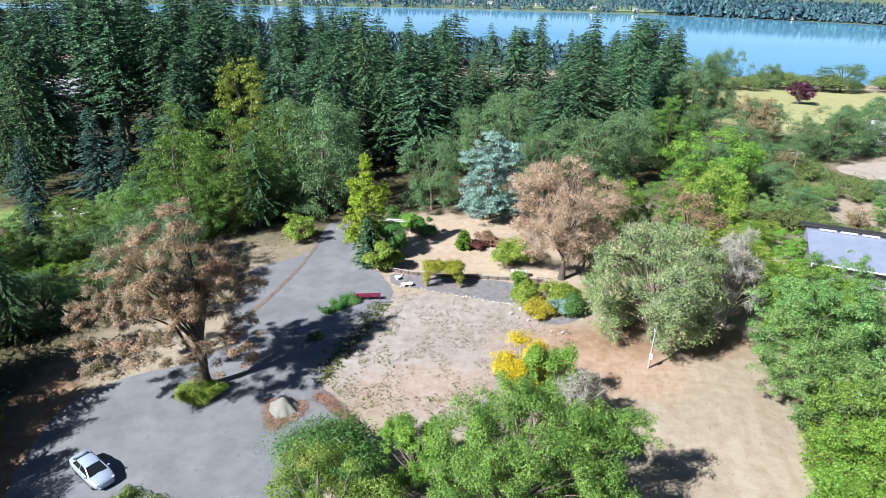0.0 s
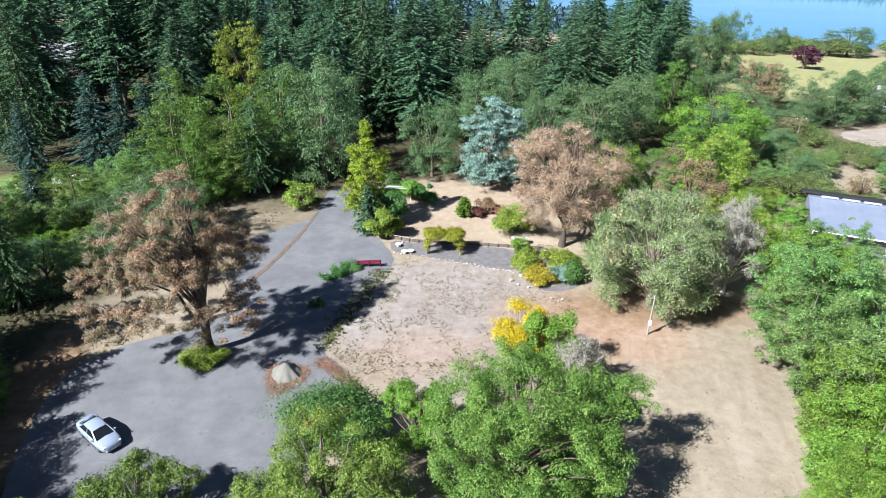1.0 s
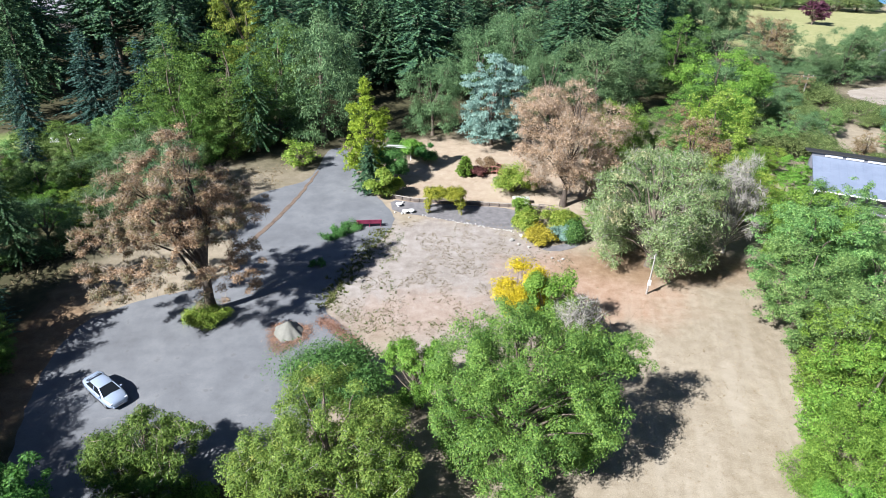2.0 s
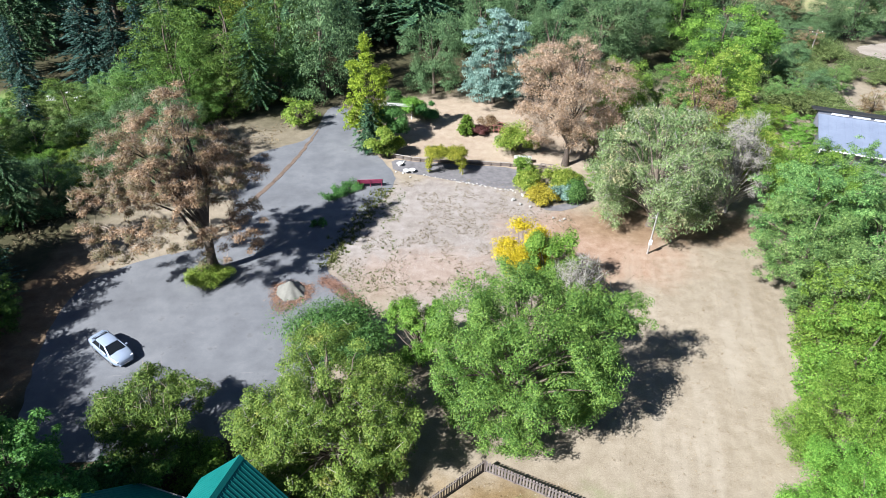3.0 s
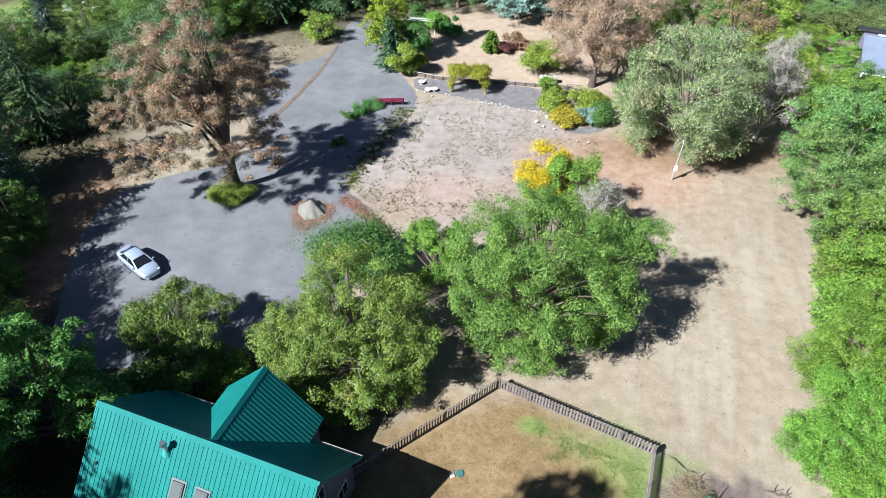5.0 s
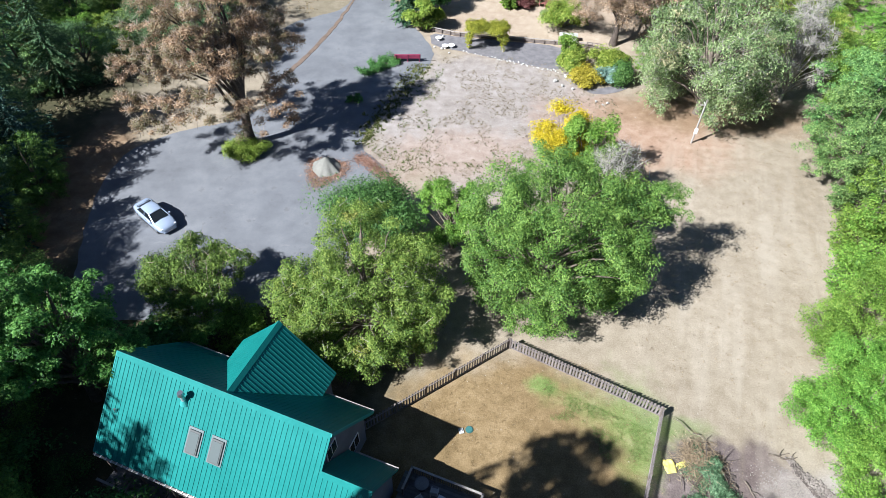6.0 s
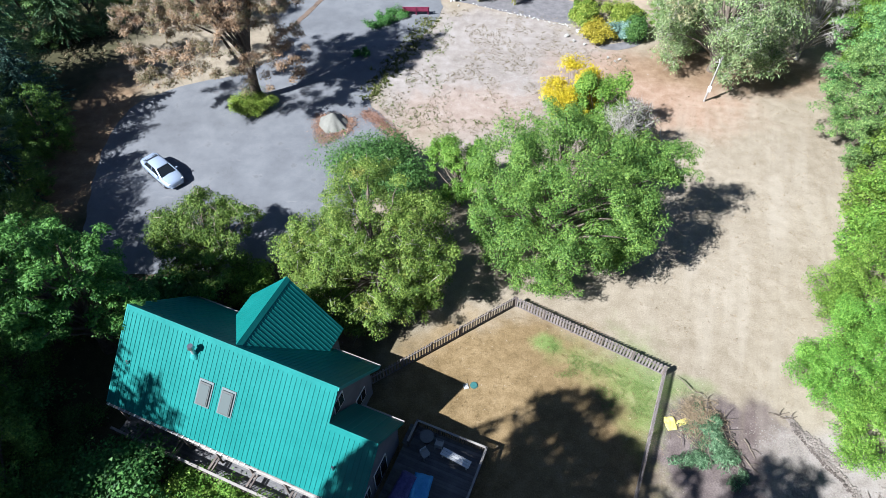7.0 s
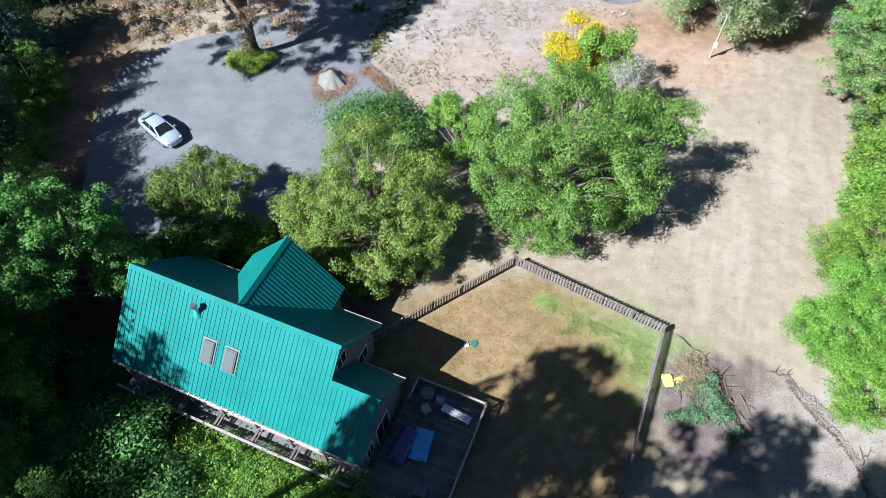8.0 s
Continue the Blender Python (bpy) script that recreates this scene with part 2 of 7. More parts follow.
CONCRETE = surface("concrete", (0.33, 0.33, 0.32), (0.5, 0.5, 0.48), 0.9, scale=2, fine=25, relief=0.4)
ROCK = surface("grey_rock", (0.27, 0.26, 0.24), (0.5, 0.49, 0.46), 0.9, scale=1.5, fine=9, relief=0.8, depth=0.06)
WHITE_ROCK = surface("white_rock", (0.42, 0.41, 0.39), (0.66, 0.65, 0.62), 0.85, scale=3, fine=20, relief=0.6, depth=0.03, vary=0.1)
GRAVEL = surface("dark_gravel", (0.1, 0.095, 0.1), (0.2, 0.19, 0.195), 0.95, scale=1.2, fine=12, relief=0.8, depth=0.05)
RED = surface("faded_red_paint", (0.25, 0.025, 0.075), (0.4, 0.06, 0.13), 0.55, scale=2, fine=25, relief=0.1, vary=0.1)
BROWN_RED = surface("red_brown_wood", (0.17, 0.06, 0.05), (0.3, 0.12, 0.1), 0.75, scale=2, fine=25, relief=0.2, vary=0.1)
CARPAINT = surface("silver_blue_paint", (0.33, 0.4, 0.53), (0.37, 0.44, 0.57), 0.24, metal=0.25, scale=1, fine=60, relief=0)
GLASS = simple("dark_glass", (0.012, 0.015, 0.018), 0.04)
PANE = simple("skylight_glass", (0.1, 0.12, 0.12), 0.25)
SKY_FRAME = surface("skylight_frame", (0.045, 0.05, 0.05), (0.085, 0.09, 0.09), 0.6, scale=3, fine=20, relief=0.1)
SKY_FLASHING = surface("skylight_flashing", (0.07, 0.1, 0.105), (0.12, 0.15, 0.155), 0.5, scale=3, fine=20, relief=0.1)
BLACK = surface("black_rubber", (0.012, 0.012, 0.012), (0.03, 0.03, 0.03), 0.75, fine=40, relief=0.1)
RIM = simple("alloy", (0.5, 0.51, 0.53), 0.3, 0.9)
CHROME = simple("chrome", (0.7, 0.7, 0.72), 0.12, 1.0)
LAMP = simple("lamp_glass", (0.75, 0.77, 0.8), 0.08)
REDLAMP = simple("red_lamp_glass", (0.4, 0.02, 0.02), 0.15)
BLUE_TARP = surface("blue_tarp", (0.06, 0.30, 0.62), (0.12, 0.45, 0.8), 0.45, scale=2, fine=9, relief=0.5, depth=0.05)
PURPLE = surface("purple_cover", (0.055, 0.05, 0.16), (0.13, 0.115, 0.3), 0.7, scale=5, fine=14, relief=0.5, depth=0.03)
YELLOW = surface("yellow_plastic", (0.62, 0.52, 0.1), (0.78, 0.68, 0.22), 0.6, scale=2, fine=15, relief=0.3)
STRAW = surface("dry_straw", (0.17, 0.12, 0.07), (0.36, 0.28, 0.18), 0.95, scale=2, fine=12, relief=0)
FALLEN = leafy("fallen_leaves", (0.16, 0.085, 0.052), (0.29, 0.17, 0.112), (0.42, 0.28, 0.2), 0.9, 0.1)

FIR = leafy("fir_needles", (0.02, 0.056, 0.036), (0.05, 0.115, 0.057), (0.125, 0.22, 0.098), 0.25, 0.15)
FIR_BLUE = leafy("blue_fir_needles", (0.0195, 0.052, 0.0445), (0.041, 0.0952, 0.0758), (0.078, 0.156, 0.125), 0.3, 0.12)
CEDAR_BLUE = leafy("atlas_cedar_needles", (0.08, 0.155, 0.13), (0.18, 0.29, 0.245), (0.32, 0.46, 0.385), 0.6, 0.12)
GOLD_FIR = leafy("golden_cypress_leaves", (0.115, 0.19, 0.0207), (0.253, 0.356, 0.0322), (0.437, 0.54, 0.0633), 0.7, 0.3)
MAPLE = leafy("maple_leaves", (0.0388, 0.119, 0.0293), (0.088, 0.229, 0.046), (0.178, 0.36, 0.0835), 0.5, 0.35)
WALNUT = leafy("walnut_leaves", (0.056, 0.12, 0.026), (0.12, 0.21, 0.04), (0.225, 0.33, 0.07), 0.55, 0.26)
ALDER = leafy("alder_leaves", (0.066, 0.146, 0.028), (0.146, 0.255, 0.044), (0.262, 0.386, 0.082), 0.5, 0.28, (0.387, 0.392, 0.0993), 0.02)
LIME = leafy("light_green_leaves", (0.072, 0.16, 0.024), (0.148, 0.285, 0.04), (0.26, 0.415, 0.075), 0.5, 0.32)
OAKLEAF = leafy("oak_leaves", (0.042, 0.094, 0.042), (0.098, 0.182, 0.075), (0.215, 0.33, 0.145), 0.45, 0.24)
EDGE_MAPLE = leafy("edge_maple_leaves", (0.04, 0.09, 0.018), (0.09, 0.17, 0.03), (0.185, 0.29, 0.055), 0.45, 0.25)
ROADBUSH = leafy("roadside_leaves", (0.06, 0.095, 0.03), (0.125, 0.175, 0.055), (0.24, 0.3, 0.11), 0.5, 0.22)
OLIVE = leafy("willow_leaves", (0.0897, 0.133, 0.0491), (0.187, 0.244, 0.0952), (0.337, 0.393, 0.183), 0.45, 0.3, (0.495, 0.401, 0.252), 0.06)
BROWNLEAF = leafy("withered_leaves", (0.14, 0.075, 0.045), (0.29, 0.175, 0.112), (0.46, 0.31, 0.21), 0.35, 0.25, (0.12, 0.135, 0.065), 0.15)
TANLEAF = leafy("withered_tan_leaves", (0.18, 0.11, 0.062), (0.36, 0.24, 0.15), (0.54, 0.41, 0.3), 0.35, 0.2)
RUSSET = leafy("russet_leaves", (0.126, 0.0756, 0.0366), (0.251, 0.174, 0.0915), (0.375, 0.302, 0.182), 0.4, 0.25, (0.113, 0.212, 0.0732), 0.08)
YELLOWLEAF = leafy("yellow_leaves", (0.3, 0.26, 0.012), (0.56, 0.45, 0.018), (0.72, 0.6, 0.05), 0.7, 0.35)
SHRUB = leafy("shrub_leaves", (0.084, 0.155, 0.0199), (0.199, 0.287, 0.0371), (0.378, 0.442, 0.0928), 0.8, 0.3)
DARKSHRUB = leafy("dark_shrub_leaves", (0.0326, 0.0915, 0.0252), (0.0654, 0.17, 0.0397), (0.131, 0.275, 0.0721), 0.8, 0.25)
MAROON = leafy("maroon_leaves", (0.05, 0.018, 0.02), (0.1, 0.035, 0.035), (0.17, 0.07, 0.06), 0.8, 0.2)
PURPLELEAF = leafy("plum_leaves", (0.045, 0.014, 0.028), (0.085, 0.026, 0.05), (0.14, 0.05, 0.08), 0.8, 0.2)
ORANGESHRUB = leafy("orange_shrub_leaves", (0.19, 0.165, 0.015), (0.35, 0.3, 0.03), (0.48, 0.42, 0.06), 0.8, 0.3)
HEDGE = leafy("hedge_leaves", (0.056, 0.118, 0.038), (0.124, 0.228, 0.062), (0.262, 0.39, 0.12), 0.4, 0.22)
# fir needles made lighter in colour to stand for sun on the nearer firs
SUNLIT_FIR = leafy("sunlit_fir_needles", (0.028, 0.07, 0.037), (0.06, 0.135, 0.057), (0.13, 0.225, 0.092), 0.35, 0.14)
# distance haze is mixed into this leaf colour as a blue tint
HAZY_FARLEAF = leafy("hazy_far_leaves", (0.0254, 0.066, 0.0965), (0.0459, 0.105, 0.131), (0.0792, 0.154, 0.165), 0.02, 0.1)

# ------------------------------------------------------------------ mesh helpers
def raw_mesh(name, verts, faces, smooth=False):
    """A mesh from arrays: verts (n, 3) and faces (m, k)."""
    me = bpy.data.meshes.new(name)
    verts, faces = np.asarray(verts, np.float32), np.asarray(faces, np.int32)
    me.vertices.add(len(verts))
    me.vertices.foreach_set("co", verts.ravel())
    me.loops.add(faces.size)
    me.loops.foreach_set("vertex_index", faces.ravel())
    me.polygons.add(len(faces))
    me.polygons.foreach_set("loop_start", np.arange(len(faces), dtype=np.int32) * faces.shape[1])
    me.update(calc_edges=True)
    if smooth:
        me.polygons.foreach_set("use_smooth", np.ones(len(faces), bool))
    return me


def thing(name, at, label, category, group="", kind="", turn=0.0):
    ob = new(name)
    ob.matrix_basis = pose(*at, 0, 0, turn)
    ob.empty_display_size = 0.2
    return tagged(ob, label, category, group, kind)


def hung(name, me, material, parent=None, label="", at=None):
    if material and not me.materials:
        me.materials.append(material)
    ob = new(name, me)
    if parent:
        ob.parent = parent
    if at is not None:
        ob.matrix_basis = at
    if label:
        tagged(ob, label)
    return ob


def part(name, bm, material, parent=None, label="", at=None, smooth=False):
    me = bpy.data.meshes.new(name)
    bmesh.ops.recalc_face_normals(bm, faces=bm.faces)
    if smooth:
        for f in bm.faces:
            f.smooth = True
    bm.to_mesh(me)
    bm.free()
    return hung(name, me, material, parent, label, at)


def box(bm, x0, x1, y0, y1, z0, z1, m=None, soft=0.0):
    r = bmesh.ops.create_cube(bm, size=1)["verts"]
    for v in r:
        v.co = Vector(((x0 + x1) / 2 + v.co.x * (x1 - x0), (y0 + y1) / 2 + v.co.y * (y1 - y0), (z0 + z1) / 2 + v.co.z * (z1 - z0)))
    if m is not None:
        bmesh.ops.transform(bm, matrix=m, verts=r)
    if soft:
        ed = {e for v in r for e in v.link_edges}
        bmesh.ops.bevel(bm, geom=list(ed), offset=soft, segments=1, affect="EDGES")
    return bm


def boxed(*a, **k):
    return box(bmesh.new(), *a, **k)


def rod(bm, a, b, r0, r1=None, sides=8):
    a, b = Vector(a), Vector(b)
    m = Matrix.Translation((a + b) / 2) @ (b - a).to_track_quat("Z", "Y").to_matrix().to_4x4()
    bmesh.ops.create_cone(bm, cap_ends=True, segments=sides, radius1=r0, radius2=r1 or r0, depth=(b - a).length, matrix=m)
    return bm


def slab(bm, corners, thick):
    """A sheet with thickness: corners in order, thickened down along its normal."""
    c = [Vector(p) for p in corners]
    nrm = (c[1] - c[0]).cross(c[2] - c[0]).normalized()
    if nrm.z < 0:
        nrm = -nrm
    top, low = [bm.verts.new(p) for p in c], [bm.verts.new(p - nrm * thick) for p in c]
    bm.faces.new(top)
    bm.faces.new(low[::-1])
    for i in range(len(c)):
        j = (i + 1) % len(c)
        bm.faces.new((top[i], low[i], low[j], top[j]))
    return bm


def rounded(points, times=3):
    """A closed outline with its corners cut round."""
    p = [Vector(q) for q in points]
    for _ in range(times):
        p = [w for a, b in zip(p, p[1:] + p[:1]) for w in (a * 0.75 + b * 0.25, a * 0.25 + b * 0.75)]
    return p


def patch(name, outline, z, material, label, category, thick=0.05, rag=0.1, times=3, kind="structure"):
    pts = rounded(outline, times)
    bm = bmesh.new()
    out = []
    for i, a in enumerate(pts):
        b = pts[(i + 1) % len(pts)]
        k = max(1, int((b - a).length / 0.6))
        for j in range(k):
            q = a.lerp(b, j / k)
            n = noise.noise_vector(Vector((q.x * 0.8, q.y * 0.8, 3.1)))
            out.append(Vector((q.x + n.x * rag, q.y + n.y * rag, z)))
    top = [bm.verts.new(p) for p in out]
    edges = [bm.edges.new((top[i], top[(i + 1) % len(top)])) for i in range(len(top))]
    bmesh.ops.triangle_fill(bm, edges=edges, use_beauty=True)
    low = [bm.verts.new(p - Vector((0, 0, thick))) for p in out]
    for i in range(len(top)):
        j = (i + 1) % len(top)
        bm.faces.new((top[i], low[i], low[j], top[j]))
    return tagged(part(name, bm, material), label, category, kind=kind)


def tube(points, radii, sides=6):
    """A bent tapering limb: verts and quads."""
    p, r = np.asarray(points, float), np.asarray(radii, float)
    d = np.gradient(p, axis=0)
    d /= np.linalg.norm(d, axis=1, keepdims=True) + 1e-9
    ref = np.where(np.abs(d[:, 2:3]) > 0.9, [[1.0, 0, 0]], [[0, 0, 1.0]])
    a = np.cross(d, ref)
    a /= np.linalg.norm(a, axis=1, keepdims=True) + 1e-9
    b = np.cross(d, a)
    th = np.linspace(0, 2 * np.pi, sides, endpoint=False)
    v = p[:, None] + r[:, None, None] * (np.cos(th)[None, :, None] * a[:, None] + np.sin(th)[None, :, None] * b[:, None])
    k, i = np.meshgrid(np.arange(len(p) - 1), np.arange(sides), indexing="ij")
    j = (i + 1) % sides
    f = np.stack([k * sides + i, k * sides + j, (k + 1) * sides + j, (k + 1) * sides + i], -1).reshape(-1, 4)
    return v.reshape(-1, 3), f


def joined(pieces):
    vs, fs, n = [], [], 0
    for v, f in pieces:
        vs.append(v)
        fs.append(f + n)
        n += len(v)
    return np.concatenate(vs), np.concatenate(fs)


def unit(v):
    return v / (np.linalg.norm(v, axis=-1, keepdims=True) + 1e-9)


def blades(at, along, face, length, width, fold=0.25, plain=False):
    """Leaves as small folded four-sided blades: at their stalks, pointing along, facing face. plain: three-sided ones, for trees farther off."""
    side = unit(np.cross(along, face))
    up = np.cross(side, along)
    L, W = length[:, None], width[:, None]
    if plain:
        v = np.stack([at - along * L * 0.1 + side * W * 0.55, at + along * L - up * L * 0.12, at + along * L * 0.15 - side * W * 0.6], 1)
        return v.reshape(-1, 3), np.arange(len(at) * 3).reshape(-1, 3)
    mid = at + along * L * 0.45
    v = np.stack([at, mid + side * W * 0.5 + up * W * fold, at + along * L - up * L * 0.12, mid - side * W * 0.5 + up * W * fold], 1)
    return v.reshape(-1, 3), np.arange(len(at) * 4).reshape(-1, 4)


# ------------------------------------------------------------------ plants
def crown_clumps(rng, r, low, high, count, size, lean=0.25, hollow=0.35, lobes=10, shift=(0, 0), extra=(), deep=1.85):
    """Clump centres and sizes: a few big uneven lobes, each hung with many small clumps, so that the outline has bays and gaps."""
    k = np.arange(lobes) + 0.5
    zz = 1 - deep * k / lobes
    an = k * 2.39996 + rng.random() * 6.28
    ld = np.c_[np.sqrt(1 - zz ** 2) * np.cos(an), np.sqrt(1 - zz ** 2) * np.sin(an), zz]
    ld = unit(ld + rng.normal(0, 0.2, ld.shape))
    half = (high - low) / 2
    box_ = np.array([r, r, half])
    lr = 0.34 + 0.2 * rng.random(lobes)
    lc = ld * (0.62 * (1 + rng.normal(0, lean * 0.55, lobes)))[:, None]
    who = rng.choice(lobes, count, p=lr ** 2 / (lr ** 2).sum())
    d = unit(rng.normal(size=(count, 3)) + ld[who] * 0.75)
    u = hollow + (1 - hollow) * rng.random(count) ** 0.4
    rc = size * r * (0.45 + 0.75 * rng.random(count))
    c = (lc[who] + d * (lr[who] * u)[:, None]) * box_ * (1 - size * 0.5) + [0, 0, low + half]
    for x, y, z, er in extra:
        m = max(6, int(count * 0.09))
        c = np.concatenate([c, [x, y, z] + unit(rng.normal(size=(m, 3))) * er * (0.4 + 0.6 * rng.random((m, 1)))])
        rc = np.r_[rc, size * r * (0.4 + 0.6 * rng.random(m))]
    c[:, 2] = np.maximum(c[:, 2], rc * 0.4)
    c[:, :2] += np.array(shift)[None] * np.clip(c[:, 2:3] / high * 1.6, 0, 1)
    return c, rc


def clump_leaves(rng, c, rc, total, leaf, droop=0.3, flat=0.75, thin=0.42, plain=False):
    share = rc ** 2 / (rc ** 2).sum()
    who = rng.choice(len(c), total, p=share)
    d = unit(rng.normal(size=(total, 3)))
    d[:, 2] = np.where(d[:, 2] < -0.3, -d[:, 2] * 0.6, d[:, 2])
    k = 1.1 - 0.75 * rng.random(total) ** 1.6
    shape = np.exp(rng.normal(0, 0.28, (len(c), 3))) * [1, 1, flat]
    p = c[who] + d * (rc[who] * k)[:, None] * shape[who]
    p[:, 2] = np.maximum(p[:, 2], 0.06)
    face = unit(d * 0.9 + [0, 0, 0.6] + rng.normal(0, 0.5, (total, 3)))
    along = unit(np.cross(face, rng.normal(size=(total, 3))) + d * 0.35 - [0, 0, droop])
    ln = leaf * (0.6 + 0.8 * rng.random(total))
    return blades(p, along, face, ln, ln * (thin + 0.2 * rng.random(total)), plain=plain)


def limbs(rng, c, rc, h, girth, low, fork=0.42, sides=5, keep=60):
    """A wobbling trunk and a limb to each of the bigger clumps."""
    n = 9
    z = np.linspace(-0.3, h * 0.82, n)
    sway = np.cumsum(rng.normal(0, 0.018 * h, (n, 2)), 0) * np.linspace(0, 1, n)[:, None]
    tp = np.c_[sway, z]
    tr = girth * np.linspace(1, 0.16, n) ** 1.1
    tr[0] *= 1.5
    out = [tube(tp, tr, 9)]
    for i in np.argsort(-rc)[:keep]:
        end = c[i]
        z0 = np.clip(end[2] * fork - 0.12 * np.linalg.norm(end[:2]), low * 0.55, h * 0.75)
        s = np.array([np.interp(z0, z, tp[:, 0]), np.interp(z0, z, tp[:, 1]), z0])
        k = np.linspace(0, 1, 6)[:, None]
        bow = np.array([0, 0, 0.1 * np.linalg.norm(end - s)])
        pts = s + (end - s) * k + bow * np.sin(np.pi * k) + rng.normal(0, 0.03 * np.linalg.norm(end - s), (6, 3)) * np.sin(np.pi * k)
        r0 = min(girth * 0.42, 0.05 + 0.018 * np.linalg.norm(end - s) * (1 + rc[i]))
        out.append(tube(pts, np.linspace(r0, 0.018, 6), sides))
    return out


def twiglets(rng, c, rc, total, long, thick=0.02):
    """Bare twigs sprouting round the clumps."""
    who = rng.choice(len(c), total, p=rc ** 2 / (rc ** 2).sum())
    d = unit(rng.normal(size=(total, 3)) + [0, 0, 0.25])
    a = c[who] + d * (rc[who] * (0.1 + 0.6 * rng.random(total)))[:, None]
    b = a + unit(d + rng.normal(0, 0.5, (total, 3))) * (long * (0.5 + rng.random(total)))[:, None]
    side = unit(np.cross(b - a, rng.normal(size=(total, 3))))
    th = thick * (0.6 + 0.8 * rng.random(total))[:, None]
    up = unit(np.cross(b - a, side))
    v = np.stack([a + side * th, a - side * th * 0.5 + up * th, a - side * th * 0.5 - up * th, b], 1).reshape(-1, 3)
    o = np.arange(total)[:, None] * 4
    f = np.concatenate([o + [0, 1, 3], o + [1, 2, 3], o + [2, 0, 3]])
    return v, f


def broad_tree(name, at, label, seed, h, r, leaf_mat, bark=None, low=None, leaves=9000, leaf=0.34, clumps=70, size=0.26,
               girth=None, twigs=0, twig_long=0.8, category="tree", group="", droop=0.3, lean=0.25, hollow=0.35, flat=0.75, thin=0.42, squash=1.0, twig_mat=None, turn=0.0, lobes=10, shift=(0, 0), extra=(), plain=True, keep=60, skirt=0):
    rng = np.random.default_rng(seed)
    extra = tuple(extra) + tuple((r * 0.62 * math.cos(2.4 * i), r * 0.62 * math.sin(2.4 * i), h * (0.14 + 0.05 * (i % 3)), r * 0.3) for i in range(skirt))
    low = h * 0.2 if low is None else low
    c, rc = crown_clumps(rng, r, low, h, clumps, size, lean, hollow, lobes, shift, extra)
    c[:, 1] *= squash
    ob = thing(name, at, label, category, group, turn=turn)
    g = girth or 0.02 * h + 0.02 * r
    hung("trunk", raw_mesh("trunk", *joined(limbs(rng, c, rc, h, g, low, keep=keep, sides=5 if keep > 40 else 4)), True), bark or BARK, ob)
    hung("crown", raw_mesh("crown", *clump_leaves(rng, c, rc, leaves, leaf, droop, flat, thin, plain)), leaf_mat, ob)
    if twigs:
        hung("bare_twigwork", raw_mesh("bare_twigwork", *twiglets(rng, c, rc, twigs, twig_long)), twig_mat or TWIG, ob, "pale bare twigs")["kind"] = "stuff"
    return ob


def shrub(name, at, label, seed, h, r, leaf_mat, leaves=1800, leaf=0.2, clumps=18, category="shrub", group="", size=0.42, squash=1.0, turn=0.0, thin=0.5, droop=0.2, plain=True):
    rng = np.random.default_rng(seed)
    c, rc = crown_clumps(rng, r, 0.0, h, clumps, size, 0.15, 0.3, 7)
    c[:, 2] = np.maximum(c[:, 2], rc * 0.3)
    c[:, 1] *= squash
    ob = thing(name, at, label, category, group, turn=turn)
    stems = [tube([(0, 0, -0.1), tuple(e * [0.4, 0.4, 0.5]), tuple(e)], [0.04, 0.025, 0.01], 4) for e in c]
    hung("stems", raw_mesh("stems", *joined(stems)), BARK, ob)
    hung("foliage", raw_mesh("foliage", *clump_leaves(rng, c, rc, leaves, leaf, droop, 0.85, thin, plain)), leaf_mat, ob)
    return ob


